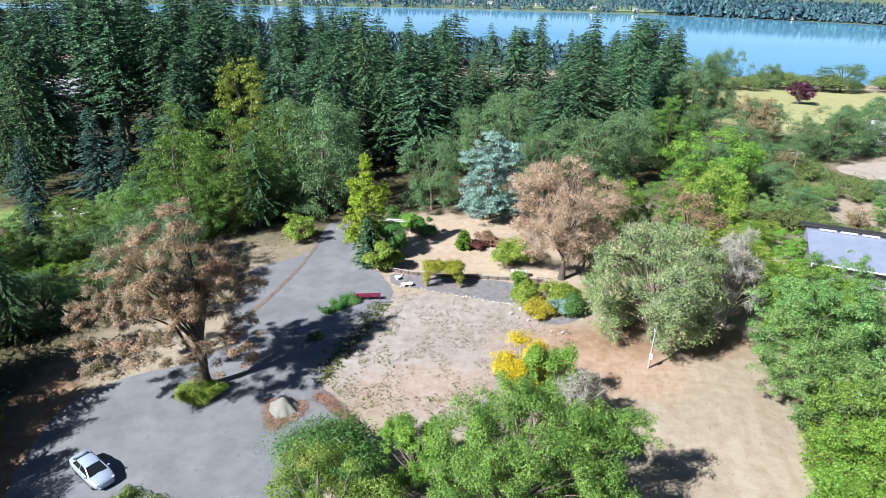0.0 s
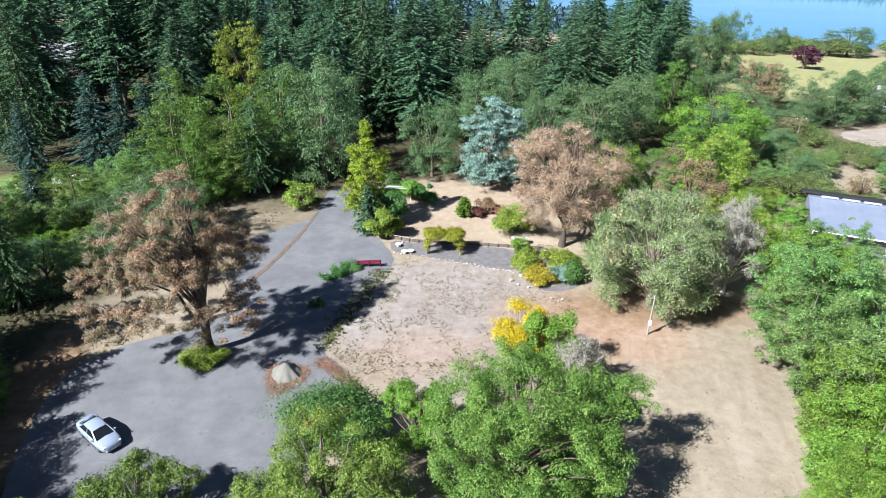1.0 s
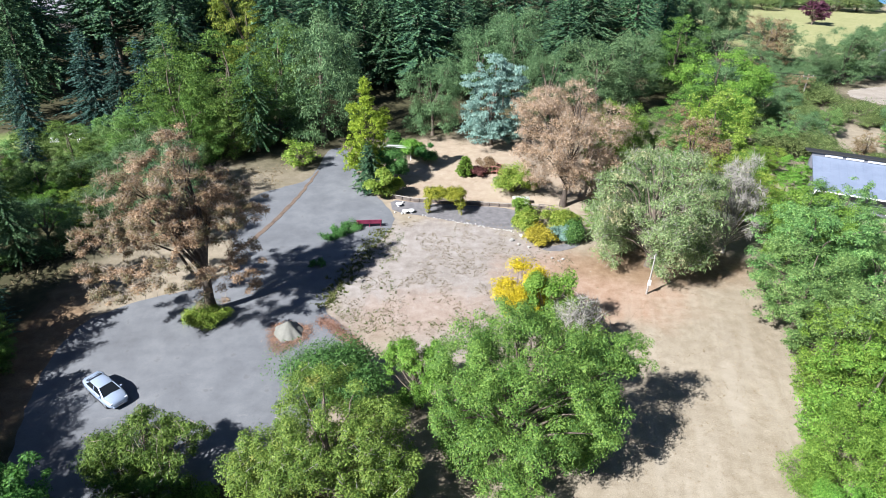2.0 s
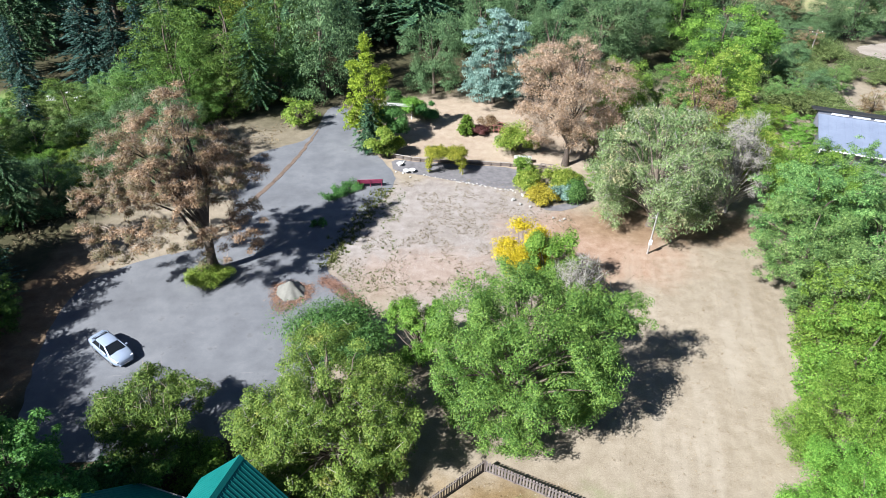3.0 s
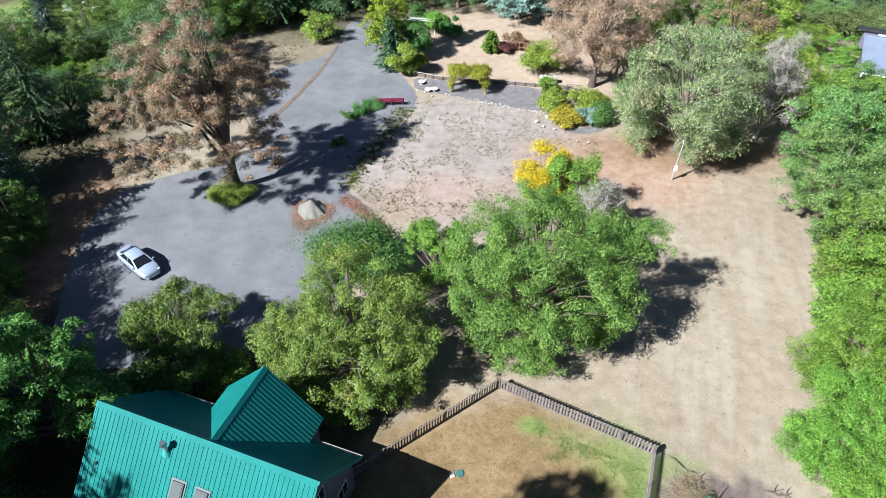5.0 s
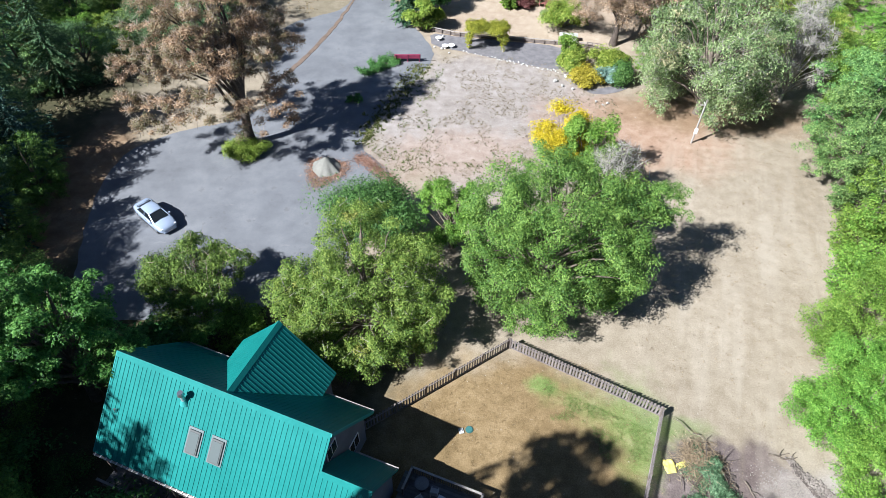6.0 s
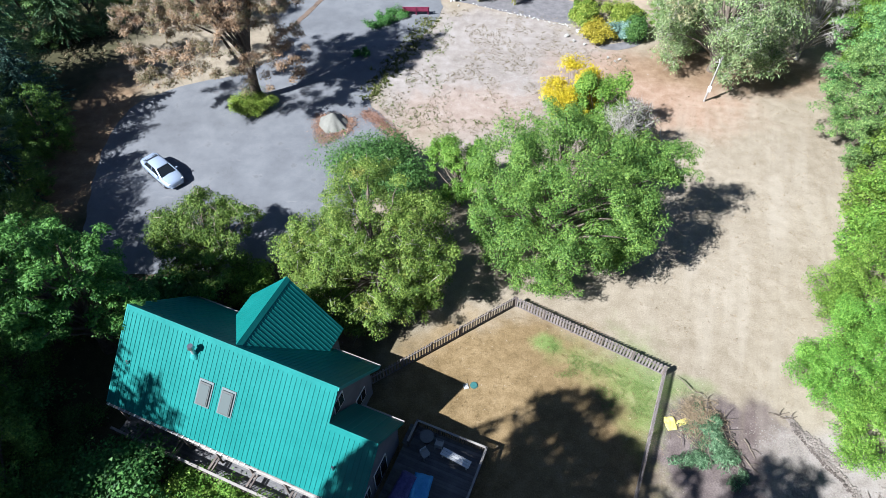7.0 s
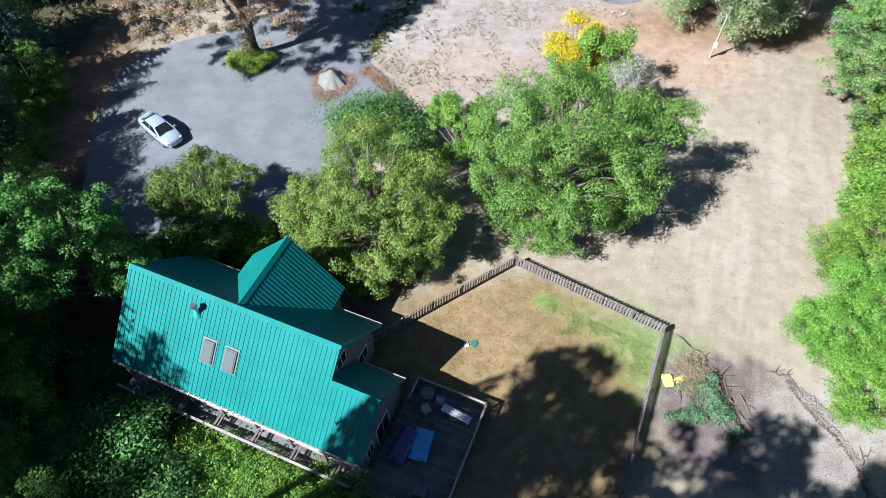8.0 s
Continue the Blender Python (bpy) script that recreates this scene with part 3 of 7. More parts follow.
def conifer(name, at, label, seed, h, r, leaf_mat, rows=34, spray=0.85, droop=0.35, bare=0.08, category="conifer", group="", per=7, taper=0.9, dense=1.0, lift=0.1, ragged=0.25, thin=0.36, bark=None, lobe=0.0, bays=5.0):
    """A conifer: whorls of limbs hung with small flat sprays; lobe deepens the bays in its outline."""
    rng = np.random.default_rng(seed)
    ob = thing(name, at, label, category, group)
    z = np.linspace(-0.3, h, 8)
    sway = np.cumsum(rng.normal(0, 0.004 * h, (8, 2)), 0)
    stem = [tube(np.c_[sway, z], np.linspace(0.014 * h + 0.06, 0.02, 8), 8)]
    P, A, F, L = [], [], [], []
    for k in range(rows):
        u = (k + rng.random() * 0.7) / rows
        zz = h * (bare + (1 - bare) * u)
        ln0 = r * (1 - u) ** taper * min(1, 0.5 + 3.0 * u) + 0.25
        for a in np.linspace(0, 2 * np.pi, per, endpoint=False) + rng.random() * 6:
            if rng.random() < 0.1:
                continue
            a += rng.normal(0, 0.25)
            ln = ln0 * (1 + rng.normal(0, ragged)) * (1 + lobe * noise.noise((1.3 * math.cos(a) + seed, 1.3 * math.sin(a), bays * u)))
            if ln < 0.2:
                continue
            out = np.array([np.cos(a), np.sin(a), 0])
            root = np.array([np.interp(zz, z, sway[:, 0]), np.interp(zz, z, sway[:, 1]), zz])
            m = max(2, int(ln / spray * 3.6 * dense))
            s = (np.arange(m) + rng.random(m)) / m
            s = 0.12 + 0.88 * s
            dz = lift * ln * s - droop * ln * s ** 2
            pts = root + out * (ln * s)[:, None] + np.c_[np.zeros((m, 2)), dz]
            if ln > 2.0 and k % 5 == 0:
                e = root + out * ln * 0.85 + [0, 0, (lift - droop * 0.8) * ln * 0.85]
                stem.append(tube([root, (root + e) / 2 + [0, 0, 0.05 * ln], e], [0.012 * ln + 0.02, 0.03, 0.012], 3))
            side = np.cross(out, [0, 0, 1.0])
            for sg in (-1, 1):
                al = unit(out * (0.55 + 0.5 * rng.random((m, 1))) + sg * side * (0.2 + 0.8 * rng.random((m, 1))) + [0, 0, 0.25 * u - droop * 0.7] + rng.normal(0, 0.3, (m, 3)))
                P.append(pts)
                A.append(al)
                F.append(unit(np.array([0, 0, 0.8]) + out * 0.5 + rng.normal(0, 0.4, (m, 3))))
                L.append(spray * (0.45 + 0.55 * rng.random(m)) * (0.55 + 0.45 * min(1, ln / (0.5 * r))))
    n = 14
    P.append(np.array([[sway[-1, 0], sway[-1, 1], h * (1 - 0.003 * i)] for i in range(n)]))
    A.append(unit(rng.normal(0, 0.4, (n, 3)) + [0, 0, 0.9]))
    F.append(unit(rng.normal(size=(n, 3))))
    L.append(np.full(n, 0.5 * spray))
    P, A, F, L = np.concatenate(P), np.concatenate(A), np.concatenate(F), np.concatenate(L)
    hung("trunk", raw_mesh("trunk", *joined(stem), True), bark or BARK, ob)
    hung("crown", raw_mesh("crown", *blades(P, A, F, L, L * (thin + 0.14 * rng.random(len(L))), plain=True)), leaf_mat, ob)
    return ob


def plant(src, x, y, h_to, h_from, wide=1.0, turn=None, label=""):
    """A copy of a tree on the ground at x, y, grown to another height."""
    k = h_to / h_from
    t = random.uniform(0, 360) if turn is None else turn
    ob = copy_thing(src, pose(x, y, land(x, y) - 0.05, 0, 0, t) @ Matrix.Diagonal((k * wide, k * wide, k, 1)))
    return tagged(ob, label) if label else ob

# ------------------------------------------------------------------ land and lake
LAKE = -40.0


def smooth(a, b, v):
    u = min(1.0, max(0.0, (v - a) / (b - a)))
    return u * u * (3 - 2 * u)


def near_shore(x):
    return 575 - 0.74 * (x - 300) if x < 300 else 575 - 0.05 * (x - 300)


def far_shore(x):
    return 1562 - 0.00036 * (x + 120) ** 2 if x > -120 else 1562 - 0.00012 * (x + 120) ** 2


def land(x, y):
    """Height of the ground: level round the houses, falling to the lake, rising again beyond it."""
    if y < 110 and abs(x) < 140:
        return 0.0
    shore, over = near_shore(x), far_shore(x)
    z = -42.5 * smooth(170, shore + 15, y) + 0.0
    z += 8.0 * smooth(over - 20, over + 60, y) + 55 * smooth(over + 500, over + 2200, y)
    away = smooth(110, 200, max(y, abs(x)))
    z += away * 1.2 * noise.noise((x * 0.012, y * 0.012, 0.3))
    z -= 30 * smooth(300, 2500, -y) + 12 * smooth(250, 1500, abs(x)) * (y < 300)
    return z


def ground_sheet():
    rings = [0.0] + [2.5 * 1.045 ** k for k in range(172)]
    spokes = 220
    verts, faces = [(0.0, 30.0, 0.0)], []
    for r in rings[1:]:
        for i in range(spokes):
            a = 2 * math.pi * i / spokes
            x, y = r * math.cos(a), 30 + r * math.sin(a)
            verts.append((x, y, land(x, y)))
    for k in range(len(rings) - 2):
        for i in range(spokes):
            j = (i + 1) % spokes
            a, b = 1 + k * spokes, 1 + (k + 1) * spokes
            faces.append((a + i, b + i, b + j, a + j))
    bm = bmesh.new()
    vs = [bm.verts.new(v) for v in verts]
    for f in faces:
        bm.faces.new([vs[i] for i in f])
    for i in range(spokes):
        bm.faces.new((vs[0], vs[1 + i], vs[1 + (i + 1) % spokes]))
    for f in bm.faces:
        f.smooth = True
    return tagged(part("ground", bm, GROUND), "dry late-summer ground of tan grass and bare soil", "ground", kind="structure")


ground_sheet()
bm = bmesh.new()
bmesh.ops.create_grid(bm, x_segments=8, y_segments=8, size=1)
for v in bm.verts:
    v.co = Vector((v.co.x * 3200 - 100, 1250 + v.co.y * 900, LAKE))
tagged(part("lake_water", bm, WATER), "calm blue lake with pale streaks", "lake", kind="structure")

# ------------------------------------------------------------------ drive, paths and beds
patch("driveway", [(-32, 29), (-33.6, 34), (-35.6, 40), (-36.6, 46), (-36.0, 50.5), (-31.5, 54.2), (-26.5, 56.3), (-24, 60), (-25.8, 66.2), (-28.3, 72), (-27.4, 79),
                   (-23.6, 82.5), (-20.4, 84.5), (-19.6, 90), (-19.5, 98), (-16, 98), (-14.5, 91), (-11.4, 83), (-6.6, 75), (-6.6, 70.5), (-8.5, 66), (-10.6, 61), (-12.2, 56), (-12.6, 52.6),
                   (-10.2, 50.6), (-8.6, 48.4), (-7.6, 45.5), (-8.6, 41), (-11, 35.5), (-15, 31), (-22, 29), (-30, 28)], 0.03, ASPHALT, "worn grey asphalt drive with pale patches", "driveway", rag=0.22, times=2)
patch("leaf_strip", [(-26.0, 61.5), (-25.5, 61.6), (-23.5, 66.6), (-21.9, 71.6), (-20.5, 78.5), (-19.6, 84.0), (-19.3, 88.5), (-19.6, 88.5), (-20.1, 84.0), (-21.1, 78.2), (-22.6, 71.4), (-24.3, 66.2)], 0.06,
      surface("leaf_litter", (0.09, 0.06, 0.045), (0.2, 0.145, 0.11), 0.95, scale=1.5, fine=9, relief=0.7, depth=0.05), "strip of brown leaf litter along the drive", "leaf litter", rag=0.22, times=2)
patch("gravel_bed", [(-7, 75.2), (-3, 74.3), (8.9, 70.4), (10.2, 72.5), (10.2, 76.9), (2.9, 77.6), (-4.2, 78.2), (-7.6, 79)], 0.04, GRAVEL, "dark grey gravel bed before the low wall", "gravel bed", rag=0.25, times=1)
patch("garden_path", [(12.5, 65.5), (15.5, 65.8), (18.0, 68), (18.6, 72), (17.5, 76), (16.3, 76), (17.2, 72), (16.6, 69), (15, 67), (12, 66.6)], 0.035, GRAVEL, "narrow grey gravel path round the flower bed", "path", rag=0.2, times=2)
patch("lane", [(86, 135), (94, 140), (108, 143), (150, 150), (150, 142), (110, 133), (99, 127), (91, 126)], 0.05, surface("pale_lane", (0.24, 0.2, 0.165), (0.35, 0.31, 0.265), 0.95, scale=0.3, fine=3, relief=0.3), "pale gravel lane past the far house", "lane", rag=0.6, times=2)

# ------------------------------------------------------------------ green-roofed house
HX, HY, HTURN = -7.04, 16.2, -17.12
PITCH = math.tan(radians(46.5))
RIDGE, EAVE_Y = 7.7, 4.45


def seams(parent, a, b, run, count, lift=0.03, width=0.035, label=""):
    """Standing seams from the line a-b down the vector run; clip gives each its own length."""
    a, b, run = Vector(a), Vector(b), Vector(run)
    nrm = (b - a).cross(run).normalized()
    if nrm.z < 0:
        nrm = -nrm
    along = (b - a).normalized()
    bm = bmesh.new()
    h = run.length
    d = run.normalized()
    q = [along * (-width / 2), along * (width / 2), along * (width / 2) + d * h, along * (-width / 2) + d * h]
    lo, hi = [bm.verts.new(v + nrm * 0.002) for v in q], [bm.verts.new(v * 1.0 + nrm * lift) for v in q]
    bm.faces.new(hi)
    for i in range(4):
        j = (i + 1) % 4
        bm.faces.new((lo[i], hi[i], hi[j], lo[j]))
    me = bpy.data.meshes.new("seam")
    bmesh.ops.recalc_face_normals(bm, faces=bm.faces)
    bm.to_mesh(me)
    bm.free()
    for i in range(count):
        hung("seam", me, ROOF, parent, at=Matrix.Translation(a.lerp(b, (i + 0.5) / count)))


def one_seam(parent, a, b, nrm, width=0.035, lift=0.022):
    a, b, nrm = Vector(a), Vector(b), Vector(nrm).normalized()
    side = (b - a).cross(nrm).normalized() * (width / 2)
    bm = bmesh.new()
    lo = [bm.verts.new(p + nrm * 0.002) for p in (a - side, a + side, b + side, b - side)]
    hi = [bm.verts.new(p + nrm * lift) for p in (a - side, a + side, b + side, b - side)]
    bm.faces.new(hi)
    for i in range(4):
        j = (i + 1) % 4
        bm.faces.new((lo[i], hi[i], hi[j], lo[j]))
    part("seam", bm, ROOF, parent)


def rz(y):
    return RIDGE - PITCH * abs(y)


def prism(x0, x1, y0, y1, z0, peak_y, peak_z, yl, zl, yh, zh):
    """A gabled wall block: profile in y and z, run along x."""
    bm = bmesh.new()
    prof = [(y0, z0), (y1, z0), (yh, zh), (peak_y, peak_z), (yl, zl)]
    e0, e1 = [bm.verts.new((x0, y, z)) for y, z in prof], [bm.verts.new((x1, y, z)) for y, z in prof]
    bm.faces.new(e0)
    bm.faces.new(e1[::-1])
    for i in range(5):
        j = (i + 1) % 5
        bm.faces.new((e0[i], e1[i], e1[j], e0[j]))
    return bm


def green_house():
    ho = thing("house", (HX, HY, 0), "two-storey house with a turquoise standing-seam metal roof", "house", turn=HTURN)
    x0, x1 = -14.6, 0.0
    e = EAVE_Y
    wall = part("wall", prism(x0 + 0.45, x1 - 0.45, -3.75, 3.85, 0, 0, RIDGE - 0.32, -3.75, rz(3.75) - 0.32, 3.85, rz(3.85) - 0.32), SIDING, ho, "blue-grey painted siding")
    part("wall", prism(x1 - 0.45, 2.75, -3.75, 1.25, 0, -1.5, rz(1.5) - 0.3, -3.75, rz(3.75) - 0.3, 1.25, rz(1.5) - 2.75 * PITCH - 0.3), SIDING, ho)
    bm = bmesh.new()
    prof = [(-10.3, 0), (-3.6, 0), (-3.6, rz(3.6) - 0.3), (-6.95, 7.2), (-10.3, rz(3.6) - 0.3)]
    f0, f1 = [bm.verts.new((x, 1.0, z)) for x, z in prof], [bm.verts.new((x, 5.3, z)) for x, z in prof]
    bm.faces.new(f0), bm.faces.new(f1[::-1])
    for i in range(5):
        j = (i + 1) % 5
        bm.faces.new((f0[i], f1[i], f1[j], f0[j]))
    part("wall", bm, SIDING, ho)
    # main roof: front sheet takes in the lower wing, which shares its plane
    front = part("roof", slab(bmesh.new(), [(x0, 0, RIDGE), (x0, -e, rz(e)), (3.1, -e, rz(e)), (3.1, -1.5, rz(1.5)), (x1, -1.5, rz(1.5)), (x1, 0, RIDGE)], 0.12), ROOF, ho, "turquoise standing-seam steel")
    back = part("roof", slab(bmesh.new(), [(x0, 0, RIDGE), (x1, 0, RIDGE), (x1, e, rz(e)), (x0, e, rz(e))], 0.12), ROOF, ho)
    wing = part("roof", slab(bmesh.new(), [(x1 - 0.3, -1.5, rz(1.5)), (3.1, -1.5, rz(1.5)), (3.1, 1.5, rz(1.5) - 3.0 * PITCH), (x1 - 0.3, 1.5, rz(1.5) - 3.0 * PITCH)], 0.12), ROOF, ho)
    down = Vector((0, -1, -PITCH)).normalized()
    n = 48
    step = -x0 / n
    seams(front, (x0, -0.12, rz(0.12)), (x1, -0.12, rz(0.12)), down * ((e - 0.12) * math.hypot(1, PITCH)), n)
    seams(front, (x1, -1.62, rz(1.62)), (3.1, -1.62, rz(1.62)), down * ((e - 1.62) * math.hypot(1, PITCH)), 10)
    up_b = Vector((0, 1, -PITCH)).normalized()
    for i in range(n):
        x = x0 + step * (i + 0.5)
        reach = e if not -10.75 < x < -3.3 else max(0.0, abs(x + 6.95) + 0.2)
        if reach > 0.4:
            one_seam(back, (x, 0.12, rz(0.12)), (x, min(e, reach), rz(min(e, reach))), (0, PITCH, 1))
    for i in range(8):
        x = x1 - 0.2 + 3.3 / 8 * (i + 0.5)
        one_seam(wing, (x, -1.4, rz(1.5) - 0.1 * PITCH), (x, 1.5, rz(1.5) - 3.0 * PITCH), (0, PITCH, 1))
    # cross gable to the north, ridge nearly as high as the main one
    cx, cz, half, c_end = -6.95, 7.5, 3.65, 5.75
    low = cz - half * PITCH
    for s in (-1, 1):
        ym = (RIDGE - low) / PITCH
        sl = part("roof", slab(bmesh.new(), [(cx, 0.2, cz), (cx, c_end, cz), (cx + s * half, c_end, low), (cx + s * half, ym, low)], 0.1), ROOF, ho)
        nr = (s * PITCH, 0, 1)
        for k in range(20):
            y = 0.35 + (c_end - 0.45) * (k + 0.5) / 20
            reach = min(half, max(0.3, (y - 0.2) * half / (ym - 0.2)))
            one_seam(sl, (cx + s * 0.12, y, cz - 0.12 * PITCH), (cx + s * reach, y, cz - reach * PITCH), nr)
    # ridge caps
    for a, b, w, dz in (((x0, 0, RIDGE), (x1, 0, RIDGE), 0.24, 0), ((x1, -1.5, rz(1.5)), (3.1, -1.5, rz(1.5)), 0.24, 0)):
        bm = bmesh.new()
        for s in (-1, 1):
            slab(bm, [(a[0], a[1], a[2] + 0.05), (b[0], b[1], b[2] + 0.05), (b[0], b[1] + s * w, b[2] - w * PITCH + 0.05), (a[0], a[1] + s * w, a[2] - w * PITCH + 0.05)], 0.02)
        part("ridge_cap", bm, ROOF, ho)
    bm = bmesh.new()
    for s in (-1, 1):
        slab(bm, [(cx, 0.1, cz + 0.05), (cx, c_end, cz + 0.05), (cx + s * 0.24, c_end, cz - 0.24 * PITCH + 0.05), (cx + s * 0.24, 0.1, cz - 0.24 * PITCH + 0.05)], 0.02)
    part("ridge_cap", bm, ROOF, ho)
    # rake trim and gutters
    trim = metal_roof("roof_edge_trim", (0.03, 0.22, 0.21), (0.05, 0.29, 0.275))
    for x in (x0 - 0.03, x1 + 0.03):
        for s in (-1, 1):
            if x > -1 and s < 0:
                continue
            bm = bmesh.new()
            slab(bm, [(x - 0.03, 0, RIDGE + 0.03), (x + 0.03, 0, RIDGE + 0.03), (x + 0.03, s * e, rz(e) + 0.03), (x - 0.03, s * e, rz(e) + 0.03)], 0.2)
            part("rake_trim", bm, trim, ho)
    for y, xa, xb in ((-e - 0.07, x0, 3.1), (e + 0.07, x0, cx - half), (e + 0.07, cx + half, x1)):
        part("gutter", boxed(xa, xb, y - 0.06, y + 0.06, rz(e) - 0.16, rz(e) - 0.04, soft=0.02), PALE_WOOD, ho, "weathered pale gutter")
    y = 1.5 + 0.07
    part("gutter", boxed(0.2, 3.1, y - 0.06, y + 0.06, rz(1.5) - 3 * PITCH - 0.14, rz(1.5) - 3 * PITCH - 0.03, soft=0.02), PALE_WOOD, ho)
    # bird-spike clips along the front gutter
    for i in range(44):
        x = x0 + 0.2 + i * 0.4
        part("gutter_clip", boxed(x - 0.03, x + 0.03, -e - 0.16, -e + 0.03, rz(e) - 0.05, rz(e) + 0.0), WHITE, ho) if i < 26 else None
    # skylights lying in the front slope
    tilt = Matrix.Rotation(math.atan(PITCH), 4, "X")
    for x in (-8.07, -6.5):
        ym = -2.36
        m = Matrix.Translation((x, ym, rz(ym))) @ tilt
        sk = part("skylight", boxed(-0.39, 0.39, -0.72, 0.72, 0, 0.13, m, 0.02), SKY_FRAME, ho, "grey framed roof window")
        part("pane", boxed(-0.31, 0.31, -0.62, 0.6, 0.131, 0.15, m), PANE, sk)
        part("flashing", boxed(-0.5, 0.5, -0.8, 0.86, 0, 0.045, m), SKY_FLASHING, sk)
    # flue with cowl, and small vent pipes
    vx, vy = -9.31, -0.96
    bm = rod(bmesh.new(), (vx, vy, rz(vy) - 0.2), (vx, vy, rz(vy) + 0.75), 0.13, sides=14)
    fl = part("flue", bm, surface("galvanised", (0.5, 0.52, 0.53), (0.65, 0.67, 0.68), 0.4, 0.6), ho, "galvanised flue with a round cowl", smooth=False)
    part("cowl", rod(bmesh.new(), (vx, vy, rz(vy) + 0.76), (vx, vy, rz(vy) + 0.98), 0.22, 0.17, sides=14), RIM, fl)
    part("collar", rod(bmesh.new(), (vx, vy, rz(vy) - 0.1), (vx, vy, rz(vy) + 0.22), 0.3, 0.14, sides=14), trim, fl)
    for px, py in ((-13.7, -2.45), (0.94, -3.17)):
        part("vent_pipe", rod(bmesh.new(), (px, py, rz(py) - 0.1), (px, py, rz(py) + 0.3), 0.07, sides=10), RIM, ho)
    # gable windows and doors facing the deck and the yard
    for x, yc, zc, w, h in ((x1 - 0.45, 0.2, 5.2, 1.1, 1.2), (x1 - 0.45, 2.4, 1.9, 1.2, 1.2), (2.75, -1.3, 1.4, 1.6, 2.1), (2.75, -3.0, 1.7, 0.8, 1.3)):
        wi = part("window", boxed(x - 0.02, x + 0.05, yc - w / 2, yc + w / 2, zc - h / 2, zc + h / 2, soft=0.01), WHITE, ho, "white framed window")
        part("pane", boxed(x + 0.02, x + 0.058, yc - w / 2 + 0.08, yc - 0.03, zc - h / 2 + 0.08, zc + h / 2 - 0.08), GLASS, wi)
        part("pane", boxed(x + 0.02, x + 0.058, yc + 0.03, yc + w / 2 - 0.08, zc - h / 2 + 0.08, zc + h / 2 - 0.08), GLASS, wi)
    return ho


green_house()
HM = pose(HX, HY, 0, 0, 0, HTURN)


def railing(parent, a, b, z0, z1, post_every=2.2, gap=0.16, cap=0.14):
    """A slatted rail between two plan points: posts, two bars, cap and slats."""
    a, b = Vector((*a, 0)), Vector((*b, 0))
    d = (b - a)
    L = d.length
    m = Matrix.Translation(a) @ Matrix.Rotation(math.atan2(d.y, d.x), 4, "Z")
    n = max(1, round(L / post_every))
    for i in range(n + 1):
        x = L * i / n
        part("post", boxed(x - 0.05, x + 0.05, -0.05, 0.05, z0 - 0.1, z1 - 0.03, m, 0.008), WOOD, parent)
    part("cap", boxed(-0.06, L + 0.06, -cap / 2, cap / 2, z1 - 0.03, z1 + 0.012, m, 0.006), PALE_WOOD, parent, "pale weathered cap board")
    for z in (z0 + 0.12, z1 - 0.14):
        part("bar", boxed(0, L, -0.02, 0.02, z - 0.04, z + 0.04, m), WOOD, parent)
    me = bpy.data.meshes.new("slat")
    bm = boxed(-0.035, 0.035, 0.022, 0.042, z0 + 0.04, z1 - 0.04)
    bm.to_mesh(me)
    bm.free()
    k = int(L / gap)
    for i in range(k):
        hung("slat", me, WOOD, parent, at=m @ Matrix.Translation((L * (i + 0.5) / k, 0, 0)))


def porch_and_deck():
    po = thing("porch", (HX, HY, 0), "long grey timber porch under the front eave", "porch", turn=HTURN)
    n = 11
    for i in range(n):
        y = -3.76 - 1.55 * (i + 0.5) / n
        part("board", boxed(-14.4, 3.0, y - 0.066, y + 0.066, 0.3, 0.335), GREY_WOOD, po)
    for i in range(8):
        x = -14.2 + 17.0 * i / 7
        part("joist", boxed(x - 0.05, x + 0.05, -5.3, -3.8, 0.0, 0.298), WOOD, po)
        part("roof_post", boxed(x - 0.06, x + 0.06, -4.35, -4.23, 0.336, 3.0, soft=0.01), WOOD, po)
    railing(po, (-14.4, -5.32), (2.4, -5.32), 0.335, 1.2, 2.4, 0.22, 0.16)
    for i in range(6):
        x = -12.6 + 2.75 * i
        part("brace", boxed(x - 0.07, x + 0.07, -5.25, -4.3, 1.0, 1.12), WOOD, po)
        part("brace", boxed(x + 0.18, x + 0.26, -5.25, -4.3, 1.0, 1.1), WOOD, po)
    part("shelf", boxed(-10.5, 1.0, -4.22, -3.98, 1.05, 1.1), PALE_WOOD, po, "pale shelf board along the wall")
    de = thing("deck", (HX, HY, 0), "grey boarded timber deck with a slatted rail", "deck", turn=HTURN)
    for i in range(40):
        y = -5.6 + 8.3 * (i + 0.5) / 40
        part("board", boxed(2.95 if y < -3.8 or y > 1.3 else 3.1, 8.2, y - 0.098, y + 0.098, 0.3, 0.34), GREY_WOOD, de)
    for x in (3.2, 5.6, 8.1):
        part("beam", boxed(x - 0.07, x + 0.07, -5.6, 2.7, 0.0, 0.298), WOOD, de)
    railing(de, (3.45, 2.68), (8.2, 2.68), 0.34, 1.25, 1.6, 0.15)
    railing(de, (8.2, 2.68), (8.2, -5.6), 0.34, 1.25, 1.7, 0.15)
    railing(de, (3.45, 2.68), (3.45, 1.2), 0.34, 1.25, 1.5, 0.15)
    return po, de


porch_and_deck()
DECK_Z = 0.34


def on_house(x, y, z, turn=0.0):
    return tuple((HM @ Vector((x, y, z))))


